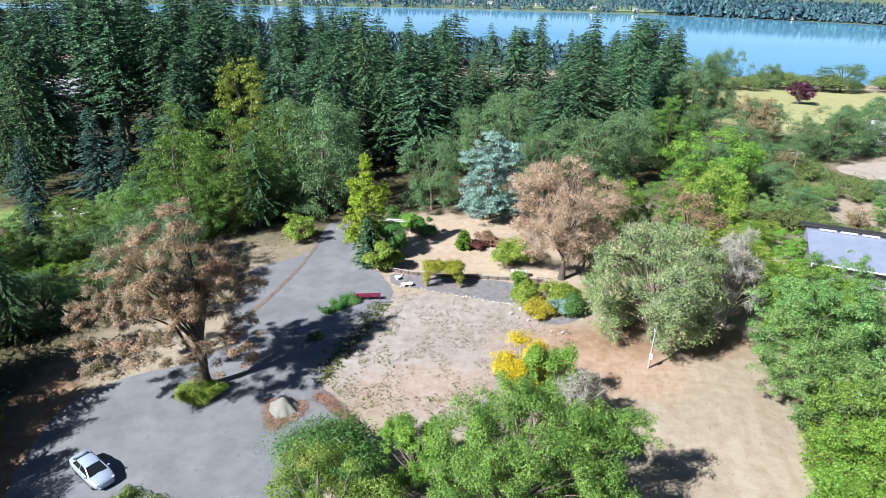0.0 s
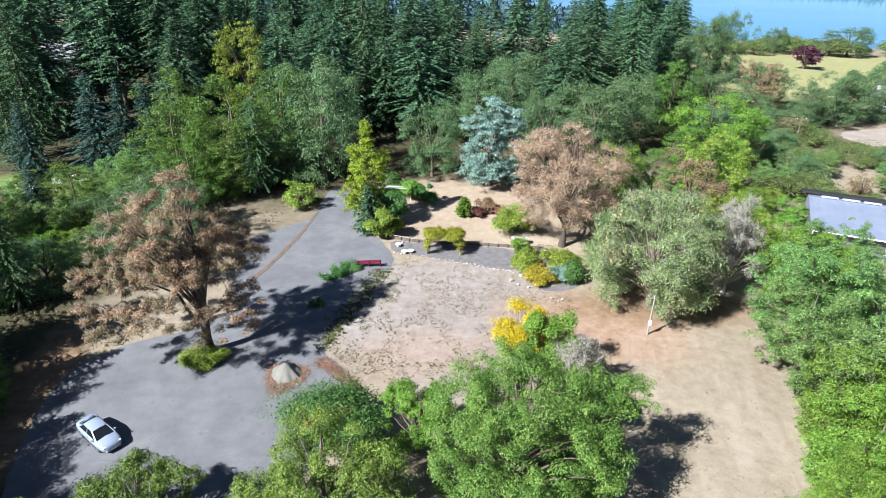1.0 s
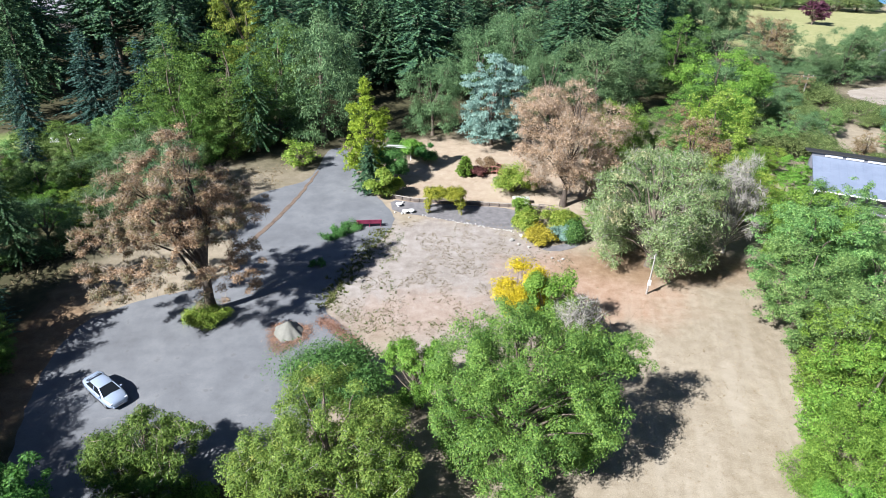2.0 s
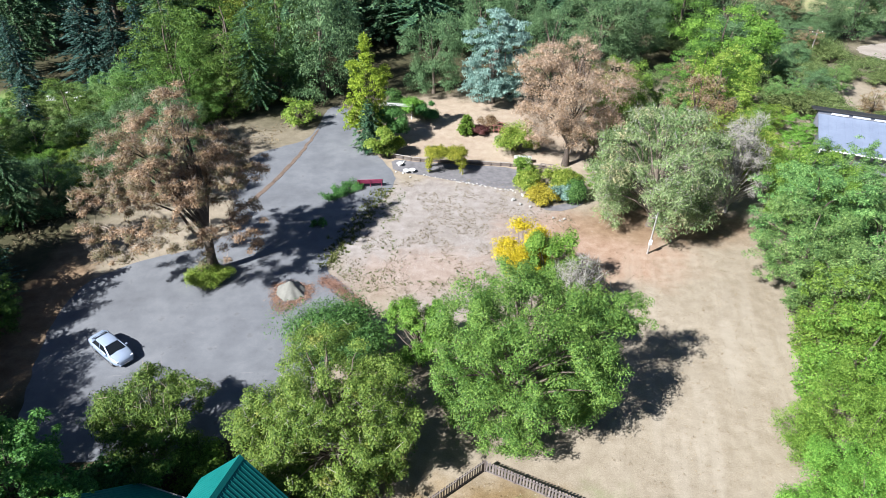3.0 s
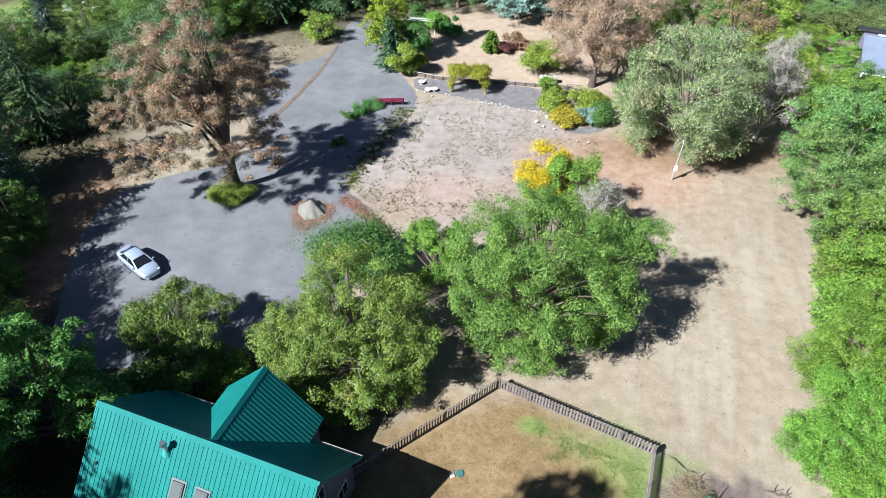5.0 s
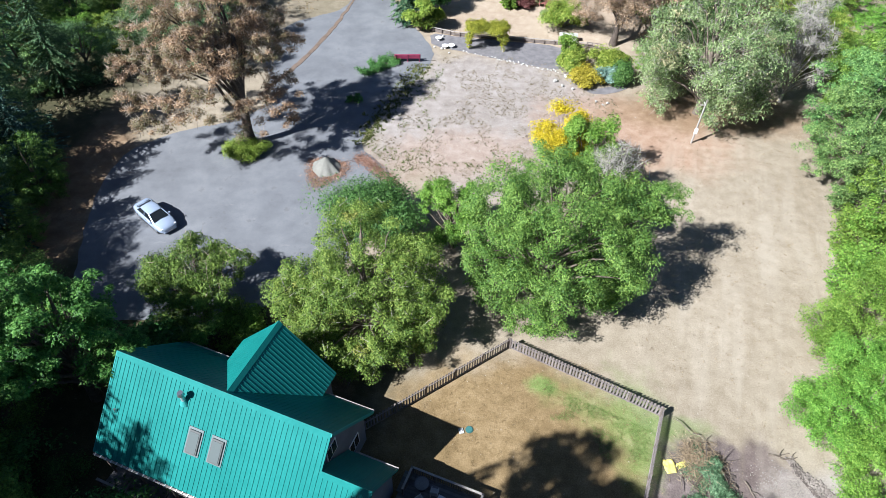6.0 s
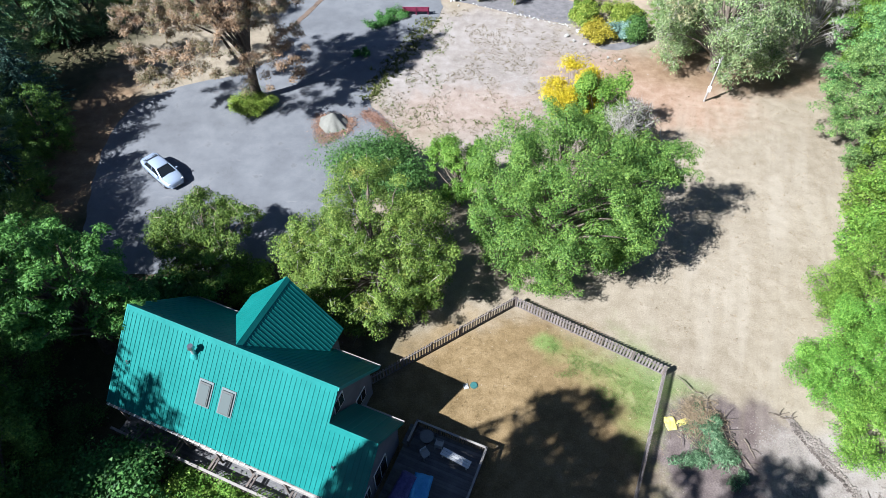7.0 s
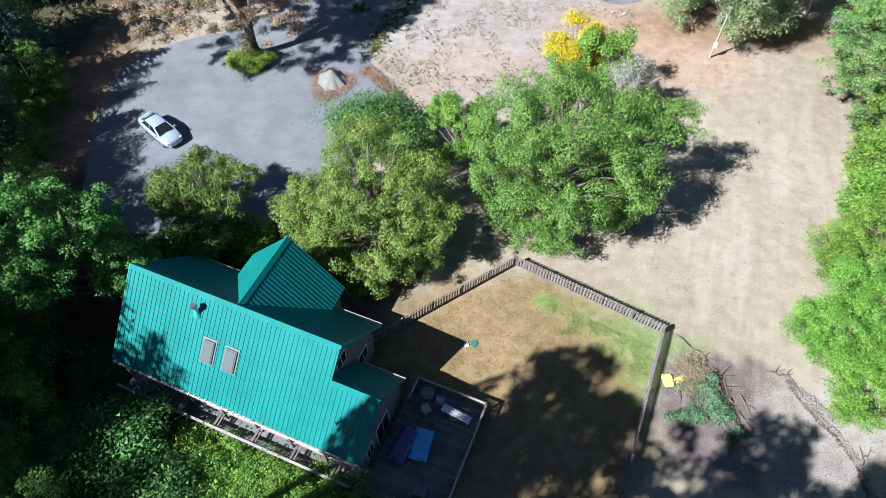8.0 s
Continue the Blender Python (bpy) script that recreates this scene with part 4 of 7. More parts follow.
def covered_table(name, label, at, size, turn, top_mat, seed, leg_mat):
    """A low table under a crumpled cloth."""
    rng = random.Random(seed)
    ob = thing(name, at, label, "table", turn=turn + HTURN)
    w, d, h = size
    for x in (-1, 1):
        for y in (-1, 1):
            part("leg", boxed(x * w * 0.42 - 0.03, x * w * 0.42 + 0.03, y * d * 0.4 - 0.03, y * d * 0.4 + 0.03, 0, h), leg_mat, ob)
    bm = bmesh.new()
    bmesh.ops.create_grid(bm, x_segments=14, y_segments=22, size=0.5)
    for v in bm.verts:
        x, y = v.co.x * 2 * 0.62, v.co.y * 2 * 0.58
        edge = max(0, abs(x) - 0.5, abs(y) - 0.5)
        v.co = Vector((x * w, y * d, h + 0.02 - edge * 2.2 * (0.6 + 0.6 * rng.random()) + 0.035 * noise.noise((x * 5, y * 5, seed))))
    part("cloth", bm, top_mat, ob, smooth=True)
    return ob


covered_table("table", "garden table under a crumpled bright blue tarpaulin", on_house(5.35, -1.25, DECK_Z), (0.95, 1.75, 0.72), 8, BLUE_TARP, 4, GREY_WOOD)
covered_table("table", "long table under a dark purple patterned cover", on_house(4.35, -1.7, DECK_Z), (0.9, 2.0, 0.8), -4, PURPLE, 9, GREY_WOOD)


def plain_bench(at, turn):
    ob = thing("bench", at, "long pale grey bench against the deck rail", "bench", turn=turn)
    for i in range(3):
        part("slat", boxed(-1.0, 1.0, -0.26 + 0.18 * i, -0.1 + 0.18 * i, 0.42, 0.46, soft=0.006), WHITE, ob)
    for x in (-0.85, 0.85):
        part("leg", boxed(x - 0.04, x + 0.04, -0.22, 0.22, 0, 0.42), WHITE, ob)


plain_bench(on_house(6.6, 1.5, DECK_Z), HTURN - 6)


def patio_chair(at, turn):
    ob = thing("chair", at, "pale plastic patio chair on the deck", "chair", "chairs on the deck", turn=turn)
    part("seat", boxed(-0.24, 0.24, -0.24, 0.24, 0.4, 0.44, soft=0.012), CONCRETE, ob)
    part("backrest", boxed(-0.24, 0.24, 0.22, 0.26, 0.44, 0.88, soft=0.012), CONCRETE, ob)
    for x in (-0.22, 0.22):
        for y in (-0.22, 0.22):
            part("leg", boxed(x - 0.02, x + 0.02, y - 0.02, y + 0.02, 0, 0.4), CONCRETE, ob)
        part("armrest", boxed(x - 0.03, x + 0.03, -0.24, 0.24, 0.62, 0.65), CONCRETE, ob)
    return ob


chair = patio_chair(on_house(4.7, 1.0, DECK_Z), 40)
copy_thing(chair, pose(*on_house(5.3, 1.9, DECK_Z), 0, 0, 170))


def round_table(at):
    ob = thing("round_table", at, "small round dark garden table on the deck", "table")
    part("tabletop", rod(bmesh.new(), (0, 0, 0.68), (0, 0, 0.72), 0.45, sides=24), GREY_WOOD, ob)
    part("pole", rod(bmesh.new(), (0, 0, 0.04), (0, 0, 0.68), 0.04), BLACK, ob)
    part("base", rod(bmesh.new(), (0, 0, 0.0), (0, 0, 0.04), 0.25, sides=16), BLACK, ob)


round_table(on_house(4.4, 2.0, DECK_Z))


def plant_pot(at, seed):
    ob = thing("plant_pot", at, "dark flower pot standing by the deck rail", "plant pot", "pots along the rail")
    bm = rod(bmesh.new(), (0, 0, 0), (0, 0, 0.32), 0.15, 0.22, 14)
    part("pot", bm, BLACK, ob)
    part("soil", rod(bmesh.new(), (0, 0, 0.321), (0, 0, 0.33), 0.19, 0.19, 14), BARK, ob)
    return ob


pot = plant_pot(on_house(7.9, -2.6, DECK_Z), 1)
for px, py in ((7.95, -3.5), (7.85, -4.0), (7.95, -4.6)):
    copy_thing(pot, pose(*on_house(px, py, DECK_Z)))
bm = boxed(-0.4, 0.4, -0.3, 0.3, 0.35, 0.8, soft=0.03)
gr = thing("grill", on_house(6.4, -3.9, DECK_Z), "dark covered barbecue grill on the deck", "grill", turn=HTURN + 6)
part("body", bm, GREY_WOOD, gr)
for x in (-0.33, 0.33):
    for y in (-0.22, 0.22):
        part("leg", boxed(x - 0.03, x + 0.03, y - 0.03, y + 0.03, 0, 0.35), BLACK, gr)

# ------------------------------------------------------------------ picket fence round the yard
def picket_run(ob, a, b):
    a, b = Vector((*a, 0)), Vector((*b, 0))
    d = b - a
    L = d.length
    m = Matrix.Translation(a) @ Matrix.Rotation(math.atan2(d.y, d.x), 4, "Z")
    n = round(L / 2.4)
    for i in range(n + 1):
        x = L * i / n
        part("post", boxed(x - 0.06, x + 0.06, -0.06, 0.06, 0, 1.16, m, 0.01), WOOD, ob)
    for z in (0.14, 0.98):
        part("rail", boxed(0, L, -0.055, -0.005, z - 0.045, z + 0.045, m), PICKET, ob)
    bm = bmesh.new()
    q = [(-0.065, 0.06), (0.065, 0.06), (0.065, 1.13), (0, 1.2), (-0.065, 1.13)]
    f0, f1 = [bm.verts.new((x, 0.0, z)) for x, z in q], [bm.verts.new((x, 0.024, z)) for x, z in q]
    bm.faces.new(f0), bm.faces.new(f1[::-1])
    for i in range(5):
        j = (i + 1) % 5
        bm.faces.new((f0[i], f1[i], f1[j], f0[j]))
    bmesh.ops.recalc_face_normals(bm, faces=bm.faces)
    me = bpy.data.meshes.new("picket")
    bm.to_mesh(me)
    bm.free()
    k = int(L / 0.235)
    for i in range(k):
        hung("picket", me, PICKET, ob, at=m @ pose(L * (i + 0.5) / k, 0.0, 0, 0, random.uniform(-1.5, 1.5), 0))


fence = thing("picket_fence", (0, 0, 0), "weathered grey-brown wooden picket fence round the lawn", "fence")
picket_run(fence, (-6.6, 20.6), (3.2, 28.4))
picket_run(fence, (3.3, 28.35), (13.75, 23.45))
picket_run(fence, (13.75, 23.3), (8.4, 7.0))

lid = thing("tank_lid", (0.55, 21.3, 0), "round green plastic tank lid in the lawn", "tank lid")
part("cover", rod(bmesh.new(), (0, 0, -0.05), (0, 0, 0.07), 0.24, 0.22, 18), simple("lid_green", (0.035, 0.13, 0.125), 0.6), lid)
part("rim", rod(bmesh.new(), (0, 0, -0.05), (0, 0, 0.03), 0.29, 0.27, 18), simple("rim_green", (0.03, 0.1, 0.095), 0.7), lid)
cap = thing("access_cap", (0.0, 21.15, 0), "small pale concrete cap beside the tank lid", "concrete cap", turn=20)
part("slab", boxed(-0.17, 0.17, -0.2, 0.2, -0.03, 0.07, soft=0.02), CONCRETE, cap)
part("plug", rod(bmesh.new(), (0, 0, 0.05), (0, 0, 0.12), 0.07, 0.06, 10), CONCRETE, cap)


# ------------------------------------------------------------------ car
def loft(sections, cap=True):
    """Skin over rings of equal length."""
    bm = bmesh.new()
    rows = [[bm.verts.new(p) for p in s] for s in sections]
    for a, b in zip(rows, rows[1:]):
        for i in range(len(a) - 1):
            bm.faces.new((a[i], a[i + 1], b[i + 1], b[i]))
    if cap:
        bm.faces.new(rows[0])
        bm.faces.new(rows[-1][::-1])
    return bm


def ring(x, half, z0, z1, tuck=0.06, belly=0.03):
    pts = [(x, -half + tuck, z0), (x, -half, z0 + 0.12), (x, -half - belly, (z0 + z1) * 0.55), (x, -half + 0.02, z1 - 0.06), (x, -half + 0.12, z1),
           (x, 0, z1 + 0.05), (x, half - 0.12, z1), (x, half - 0.02, z1 - 0.06), (x, half + belly, (z0 + z1) * 0.55), (x, half, z0 + 0.12), (x, half - tuck, z0)]
    return [Vector(p) for p in pts]


def sedan(at, turn):
    ob = thing("car", at, "silver-blue four-door sedan parked on the drive", "car", turn=turn)
    body = [(-2.36, 0.68, 0.45, 0.80), (-2.28, 0.80, 0.32, 0.98), (-1.9, 0.87, 0.22, 1.02), (-1.2, 0.89, 0.2, 0.99), (-0.2, 0.9, 0.19, 0.96), (0.8, 0.9, 0.19, 0.94),
            (1.2, 0.9, 0.2, 0.93), (1.7, 0.88, 0.22, 0.88), (2.05, 0.81, 0.27, 0.8), (2.26, 0.69, 0.32, 0.7), (2.38, 0.5, 0.38, 0.58)]
    part("body", loft([ring(*s) for s in body]), CARPAINT, ob, smooth=True)
    top = [(-1.22, 0.58, 1.33), (-0.85, 0.62, 1.415), (-0.4, 0.635, 1.46), (0.05, 0.63, 1.455), (0.38, 0.6, 1.4)]
    part("roof", loft([[Vector((x, -w, z - 0.05)), Vector((x, -w * 0.85, z)), Vector((x, 0, z + 0.025)), Vector((x, w * 0.85, z)), Vector((x, w, z - 0.05))] for x, w, z in top], False), CARPAINT, ob, smooth=True)
    part("windscreen", slab(bmesh.new(), [(0.38, -0.57, 1.385), (0.38, 0.57, 1.385), (1.22, 0.74, 0.955), (1.22, -0.74, 0.955)], 0.02), GLASS, ob)
    part("rear_window", slab(bmesh.new(), [(-1.22, -0.56, 1.325), (-1.84, -0.68, 1.045), (-1.84, 0.68, 1.045), (-1.22, 0.56, 1.325)], 0.02), GLASS, ob)
    for s in (-1, 1):
        bm = bmesh.new()
        lo = [(-1.6, s * 0.81, 0.99), (1.08, s * 0.81, 0.94), (0.34, s * 0.625, 1.37), (-1.1, s * 0.61, 1.32)]
        slab(bm, lo, 0.02)
        part("side_window", bm, GLASS, ob)
        for a, b in (((0.37, s * 0.6, 1.385), (1.24, s * 0.79, 0.93)), ((-1.22, s * 0.59, 1.32), (-1.88, s * 0.74, 1.01)), ((-0.3, s * 0.635, 1.4), (-0.32, s * 0.82, 0.95))):
            part("pillar", rod(bmesh.new(), a, b, 0.035, 0.045, 6), CARPAINT, ob)
        mi = part("mirror", boxed(0.86, 1.02, min(s * 0.88, s * 1.06), max(s * 0.88, s * 1.06), 0.93, 1.06, soft=0.03), CARPAINT, ob)
        part("headlight", boxed(1.95, 2.26, min(s * 0.5, s * 0.76), max(s * 0.5, s * 0.76), 0.62, 0.74, soft=0.03), LAMP, ob)
        part("tail_light", boxed(-2.34, -2.1, min(s * 0.5, s * 0.8), max(s * 0.5, s * 0.8), 0.72, 0.9, soft=0.03), REDLAMP, ob)
        part("handle", boxed(-0.1, 0.12, min(s * 0.9, s * 0.94), max(s * 0.9, s * 0.94), 0.78, 0.81), CHROME, ob)
        part("sill", boxed(-1.0, 1.0, min(s * 0.82, s * 0.915), max(s * 0.82, s * 0.915), 0.17, 0.24), BLACK, ob)
        for x in (-1.38, 1.38):
            wh = part("wheel", rod(bmesh.new(), (x, s * 0.68, 0.33), (x, s * 0.9, 0.33), 0.33, sides=22), BLACK, ob)
            part("rim", rod(bmesh.new(), (x, s * 0.87, 0.33), (x, s * 0.912, 0.33), 0.22, sides=16), RIM, wh)
            part("arch", rod(bmesh.new(), (x, s * 0.66, 0.36), (x, s * 0.897, 0.36), 0.385, sides=22), BLACK, ob)
    part("grille", boxed(2.22, 2.37, -0.4, 0.4, 0.44, 0.58, soft=0.02), BLACK, ob)
    part("badge_bar", boxed(2.3, 2.385, -0.36, 0.36, 0.50, 0.525), CHROME, ob)
    part("bumper", boxed(2.1, 2.4, -0.62, 0.62, 0.24, 0.42, soft=0.05), CARPAINT, ob)
    part("number_plate", boxed(2.39, 2.41, -0.24, 0.24, 0.3, 0.4), WHITE, ob)
    part("boot_lip", boxed(-2.32, -2.22, -0.6, 0.6, 0.99, 1.03, soft=0.012), CARPAINT, ob)
    part("boot_seam", boxed(-1.93, -1.9, -0.62, 0.62, 1.02, 1.075), BLACK, ob)
    part("wiper", rod(bmesh.new(), (1.14, -0.35, 0.975), (0.9, 0.25, 1.11), 0.012, 0.008, 5), CHROME, ob)
    return ob


sedan((-28.9, 39.75, 0.032), -37)


# ------------------------------------------------------------------ garden
def rough_rock(seed, r, sink=0.25):
    rng = random.Random(seed)
    bm = bmesh.new()
    bmesh.ops.create_icosphere(bm, subdivisions=2, radius=r)
    o = Vector((rng.random() * 50, rng.random() * 50, 1))
    for v in bm.verts:
        n = v.co.normalized()
        v.co *= 0.75 + 0.6 * noise.noise(n * 1.3 + o) + 0.15 * noise.noise(n * 4 + o)
        v.co.z = v.co.z * 0.75 + r * (0.75 - sink)
    return bm


def gravel_heap():
    ob = thing("stone_heap", (-15.2, 48.9, 0.03), "heap of pale grey stone dust on the drive", "heap")
    bm = bmesh.new()
    bmesh.ops.create_grid(bm, x_segments=34, y_segments=34, size=1.75)
    for v in bm.verts:
        r = max(abs(v.co.x) * 0.95 + abs(v.co.y) * 0.35, abs(v.co.y) * 0.9 + abs(v.co.x) * 0.25)
        v.co.z = max(-0.05, 1.3 - r * 0.88 + 0.09 * noise.noise(v.co * 1.8)) + 0.02 * noise.noise(v.co * 7)
    bmesh.ops.rotate(bm, verts=bm.verts, matrix=Matrix.Rotation(radians(25), 3, "Z"))
    bmesh.ops.delete(bm, geom=[v for v in bm.verts if v.co.z < -0.045], context="VERTS")
    part("dust", bm, surface("stone_dust", (0.14, 0.138, 0.12), (0.225, 0.22, 0.195), 0.95, scale=1.2, fine=14, relief=0.7, depth=0.06), ob, smooth=True)


gravel_heap()


def leaf_scatter(name, label, seed, count, spread, size, mat, z=0.05, category="fallen leaves"):
    """Fallen leaves lying on the ground: spread(rng, n) gives plan points."""
    rng = np.random.default_rng(seed)
    xy = spread(rng, count)
    at = np.c_[xy, np.full(len(xy), z) + rng.random(len(xy)) * 0.05]
    face = unit(np.array([0, 0, 1.0]) + rng.normal(0, 0.4, (len(xy), 3)))
    along = unit(np.cross(face, rng.normal(size=(len(xy), 3))))
    ln = size * (0.6 + 0.8 * rng.random(len(xy)))
    me = raw_mesh(name, *blades(at, along, face, ln, ln * 0.65))
    return tagged(hung(name, me, mat), label, category, kind="stuff")


def round_heap(rng, n):
    a = rng.random(n) * 2 * np.pi
    r = 1.5 + rng.normal(0, 0.42, n) + 0.25 * np.sin(3 * a + 1.0)
    lop = np.where(np.sin(a) > 0.55, 0.65, 1.0)
    return np.c_[-15.2 + np.cos(a) * r * 1.0, 48.65 + np.sin(a) * r * 1.3 * lop]


def curb_leaves(rng, n):
    s = rng.random(n)
    return np.c_[-12.4 + 4.3 * s + rng.normal(0, 0.35, n), 50.9 - 4.2 * s ** 1.3 + rng.normal(0, 0.45, n)]


leaf_scatter("fallen_leaves", "ring of orange-brown fallen leaves round the stone heap", 5, 5200, round_heap, 0.11, FALLEN)
leaf_scatter("fallen_leaves", "drift of rust-brown leaves along the edge of the drive", 6, 3600, curb_leaves, 0.11, FALLEN)


def slat_bench(at, turn):
    ob = thing("bench", at, "long faded red slatted garden bench", "bench", turn=turn)
    for i in range(5):
        part("seat_slat", boxed(-1.6, 1.6, -0.34 + 0.13 * i, -0.225 + 0.13 * i, 0.45, 0.49, soft=0.008), RED, ob)
    lean = Matrix.Translation((0, 0.31, 0.46)) @ Matrix.Rotation(radians(-16), 4, "X")
    for i in range(5):
        part("back_slat", boxed(-1.6, 1.6, -0.02, 0.02, 0.06 + 0.14 * i, 0.18 + 0.14 * i, lean, 0.008), RED, ob)
    for x in (-1.45, 0, 1.45):
        part("leg", boxed(x - 0.04, x + 0.04, -0.31, -0.23, 0, 0.45), RED, ob)
        part("leg", boxed(x - 0.04, x + 0.04, 0.22, 0.3, 0, 0.45), RED, ob)
        part("back_post", boxed(x - 0.035, x + 0.035, 0.02, 0.06, -0.02, 0.76, lean), RED, ob)
        part("bearer", boxed(x - 0.04, x + 0.04, -0.31, 0.3, 0.39, 0.45), RED, ob)
    for x in (-1.56, 1.56):
        part("armrest", boxed(x - 0.05, x + 0.05, -0.34, 0.34, 0.7, 0.74, soft=0.01), RED, ob)
        part("arm_post", boxed(x - 0.035, x + 0.035, -0.32, -0.25, 0.45, 0.7), RED, ob)


slat_bench((-9.6, 71.1, 0.03), 186)


def timber_wall():
    ob = thing("retaining_wall", (0, 0, 0), "low timber retaining wall with stakes behind the gravel", "retaining wall")
    pts = [(-7.6, 79.6), (-4.2, 78.5), (2.9, 77.9), (9.6, 77.3), (13.9, 77.0)]
    for (ax, ay), (bx, by) in zip(pts, pts[1:]):
        d = Vector((bx - ax, by - ay, 0))
        m = Matrix.Translation((ax, ay, 0)) @ Matrix.Rotation(math.atan2(d.y, d.x), 4, "Z")
        for k in range(2):
            part("timber", boxed(0, d.length, -0.09, 0.09, 0.02 + 0.19 * k, 0.2 + 0.19 * k, m, 0.02), WOOD, ob)
        n = round(d.length / 1.3)
        for i in range(n):
            x = d.length * (i + 0.5) / n
            part("stake", boxed(x - 0.06, x + 0.06, -0.21, -0.09, 0, 0.6, m, 0.01), WOOD, ob)
        part("top_bar", boxed(0, d.length, -0.14, -0.06, 0.56, 0.64, m), PALE_WOOD, ob)


timber_wall()


VINE = leafy("vine_leaves", (0.13, 0.17, 0.02), (0.26, 0.3, 0.03), (0.42, 0.42, 0.06), 0.8, 0.3)


def leafy_arch():
    ob = thing("pergola", (0.1, 75.7, 0.04), "low pergola grown over with yellow-green vines", "pergola", turn=-4)
    w, d, h = 4.4, 1.9, 2.3
    for x in (-1, 1):
        for y in (-1, 1):
            part("post", boxed(x * w / 2 - 0.07, x * w / 2 + 0.07, y * d / 2 - 0.07, y * d / 2 + 0.07, 0, h, soft=0.01), PALE_WOOD, ob)
    for y in (-1, 1):
        part("beam", boxed(-w / 2 - 0.15, w / 2 + 0.15, y * d / 2 - 0.05, y * d / 2 + 0.05, h, h + 0.14), PALE_WOOD, ob)
    for i in range(8):
        x = -w / 2 + w * i / 7
        part("rafter", boxed(x - 0.03, x + 0.03, -d / 2 - 0.2, d / 2 + 0.2, h + 0.14, h + 0.24), PALE_WOOD, ob)
    rng = np.random.default_rng(12)
    top = np.c_[rng.uniform(-w / 2 - 0.1, w / 2 + 0.1, 46), rng.uniform(-d / 2 - 0.1, d / 2 + 0.1, 46), h + 0.12 + rng.random(46) * 0.3]
    legs = np.array([[sx * w / 2 + rng.normal(0, 0.1), sy * d / 2 + rng.normal(0, 0.1), z] for sx in (-1, 1) for sy in (-1, 1) for z in (0.35, 0.85, 1.3, 1.75)])
    c = np.concatenate([top, legs])
    rc = np.r_[np.full(46, 0.66), np.tile((0.28, 0.34, 0.44, 0.62), 4)]
    hung("vine", raw_mesh("vine", *clump_leaves(rng, c, rc, 20000, 0.17, plain=True)), VINE, ob, "dense yellow-green vine leaves")


leafy_arch()


def white_stones():
    for i in range(46):
        s = i / 45
        x, y = -3.0 + 12.0 * s + random.uniform(-0.2, 0.2), 74.2 - 4.0 * s + random.uniform(-0.25, 0.25)
        if 0.1 < s < 0.3 and i % 2:
            continue
        r = random.uniform(0.07, 0.16)
        tagged(part("stone", rough_rock(i, r), WHITE_ROCK, at=pose(x, y, 0.03, 0, 0, i * 40)), "small white edging stone beside the gravel bed", "stone", "white edging stones")
    for i, (x, y, r) in enumerate(((-5.6, 74.6, 0.34), (-4.8, 75.4, 0.3), (-6.3, 77.8, 0.3), (-5.7, 78.0, 0.34), (-4.6, 73.6, 0.26), (-6.6, 75.0, 0.25), (8.6, 67.9, 0.5), (9.4, 66.9, 0.4), (10.0, 69.0, 0.55),
                                   (12.6, 68.7, 0.45), (13.0, 70.9, 0.4), (11.8, 67.0, 0.3), (13.1, 63.8, 0.3), (14.4, 63.6, 0.35), (13.8, 63.2, 0.25), (10.6, 66.3, 0.35), (10.8, 68.0, 0.3))):
        tagged(part("boulder", rough_rock(100 + i, r * 0.62), WHITE_ROCK if i < 6 else ROCK, at=pose(x, y, 0.02, 0, 0, i * 67)), "pale garden boulder set in the soil", "boulder", "garden boulders")
    for i, (x, y) in enumerate(((-6.2, 77.0), (-5.2, 74.9), (-4.4, 75.1))):
        urn = thing("stepping_disc", (x, y, 0.03), "flat round white stone disc on low foot", "stone disc", "white stone discs")
        part("disc", rod(bmesh.new(), (0, 0, 0.3), (0, 0, 0.38), 0.42, 0.45, 20), WHITE, urn)
        part("foot", rod(bmesh.new(), (0, 0, 0), (0, 0, 0.3), 0.2, 0.14, 12), WHITE, urn)


white_stones()


def foot_bridge():
    ob = thing("footbridge", (8.3, 88.4, 0), "small red-brown arched garden footbridge", "footbridge", turn=-28)
    for i in range(15):
        s = -1 + 2 * i / 14
        m = Matrix.Translation((s * 1.6, 0, 0.1 + 0.55 * (1 - s * s))) @ Matrix.Rotation(math.atan(-1.1 * s / 1.6), 4, "Y").inverted()
        part("plank", boxed(-0.105, 0.105, -0.6, 0.6, 0, 0.04, m), BROWN_RED, ob)
    for y in (-0.6, 0.6):
        for i in range(5):
            s = -1 + 2 * i / 4
            part("post", boxed(s * 1.6 - 0.04, s * 1.6 + 0.04, y - 0.04, y + 0.04, 0 if abs(s) > 0.9 else 0.3 * (1 - s * s), 0.95 + 0.55 * (1 - s * s)), BROWN_RED, ob)
        pts = [(-1.6 + 0.4 * k, y, 0.95 + 0.55 * (1 - (-1 + 0.25 * k) ** 2)) for k in range(9)]
        hung("handrail", raw_mesh("handrail", *tube(pts, [0.05] * 9, 6)), BROWN_RED, ob)


foot_bridge()


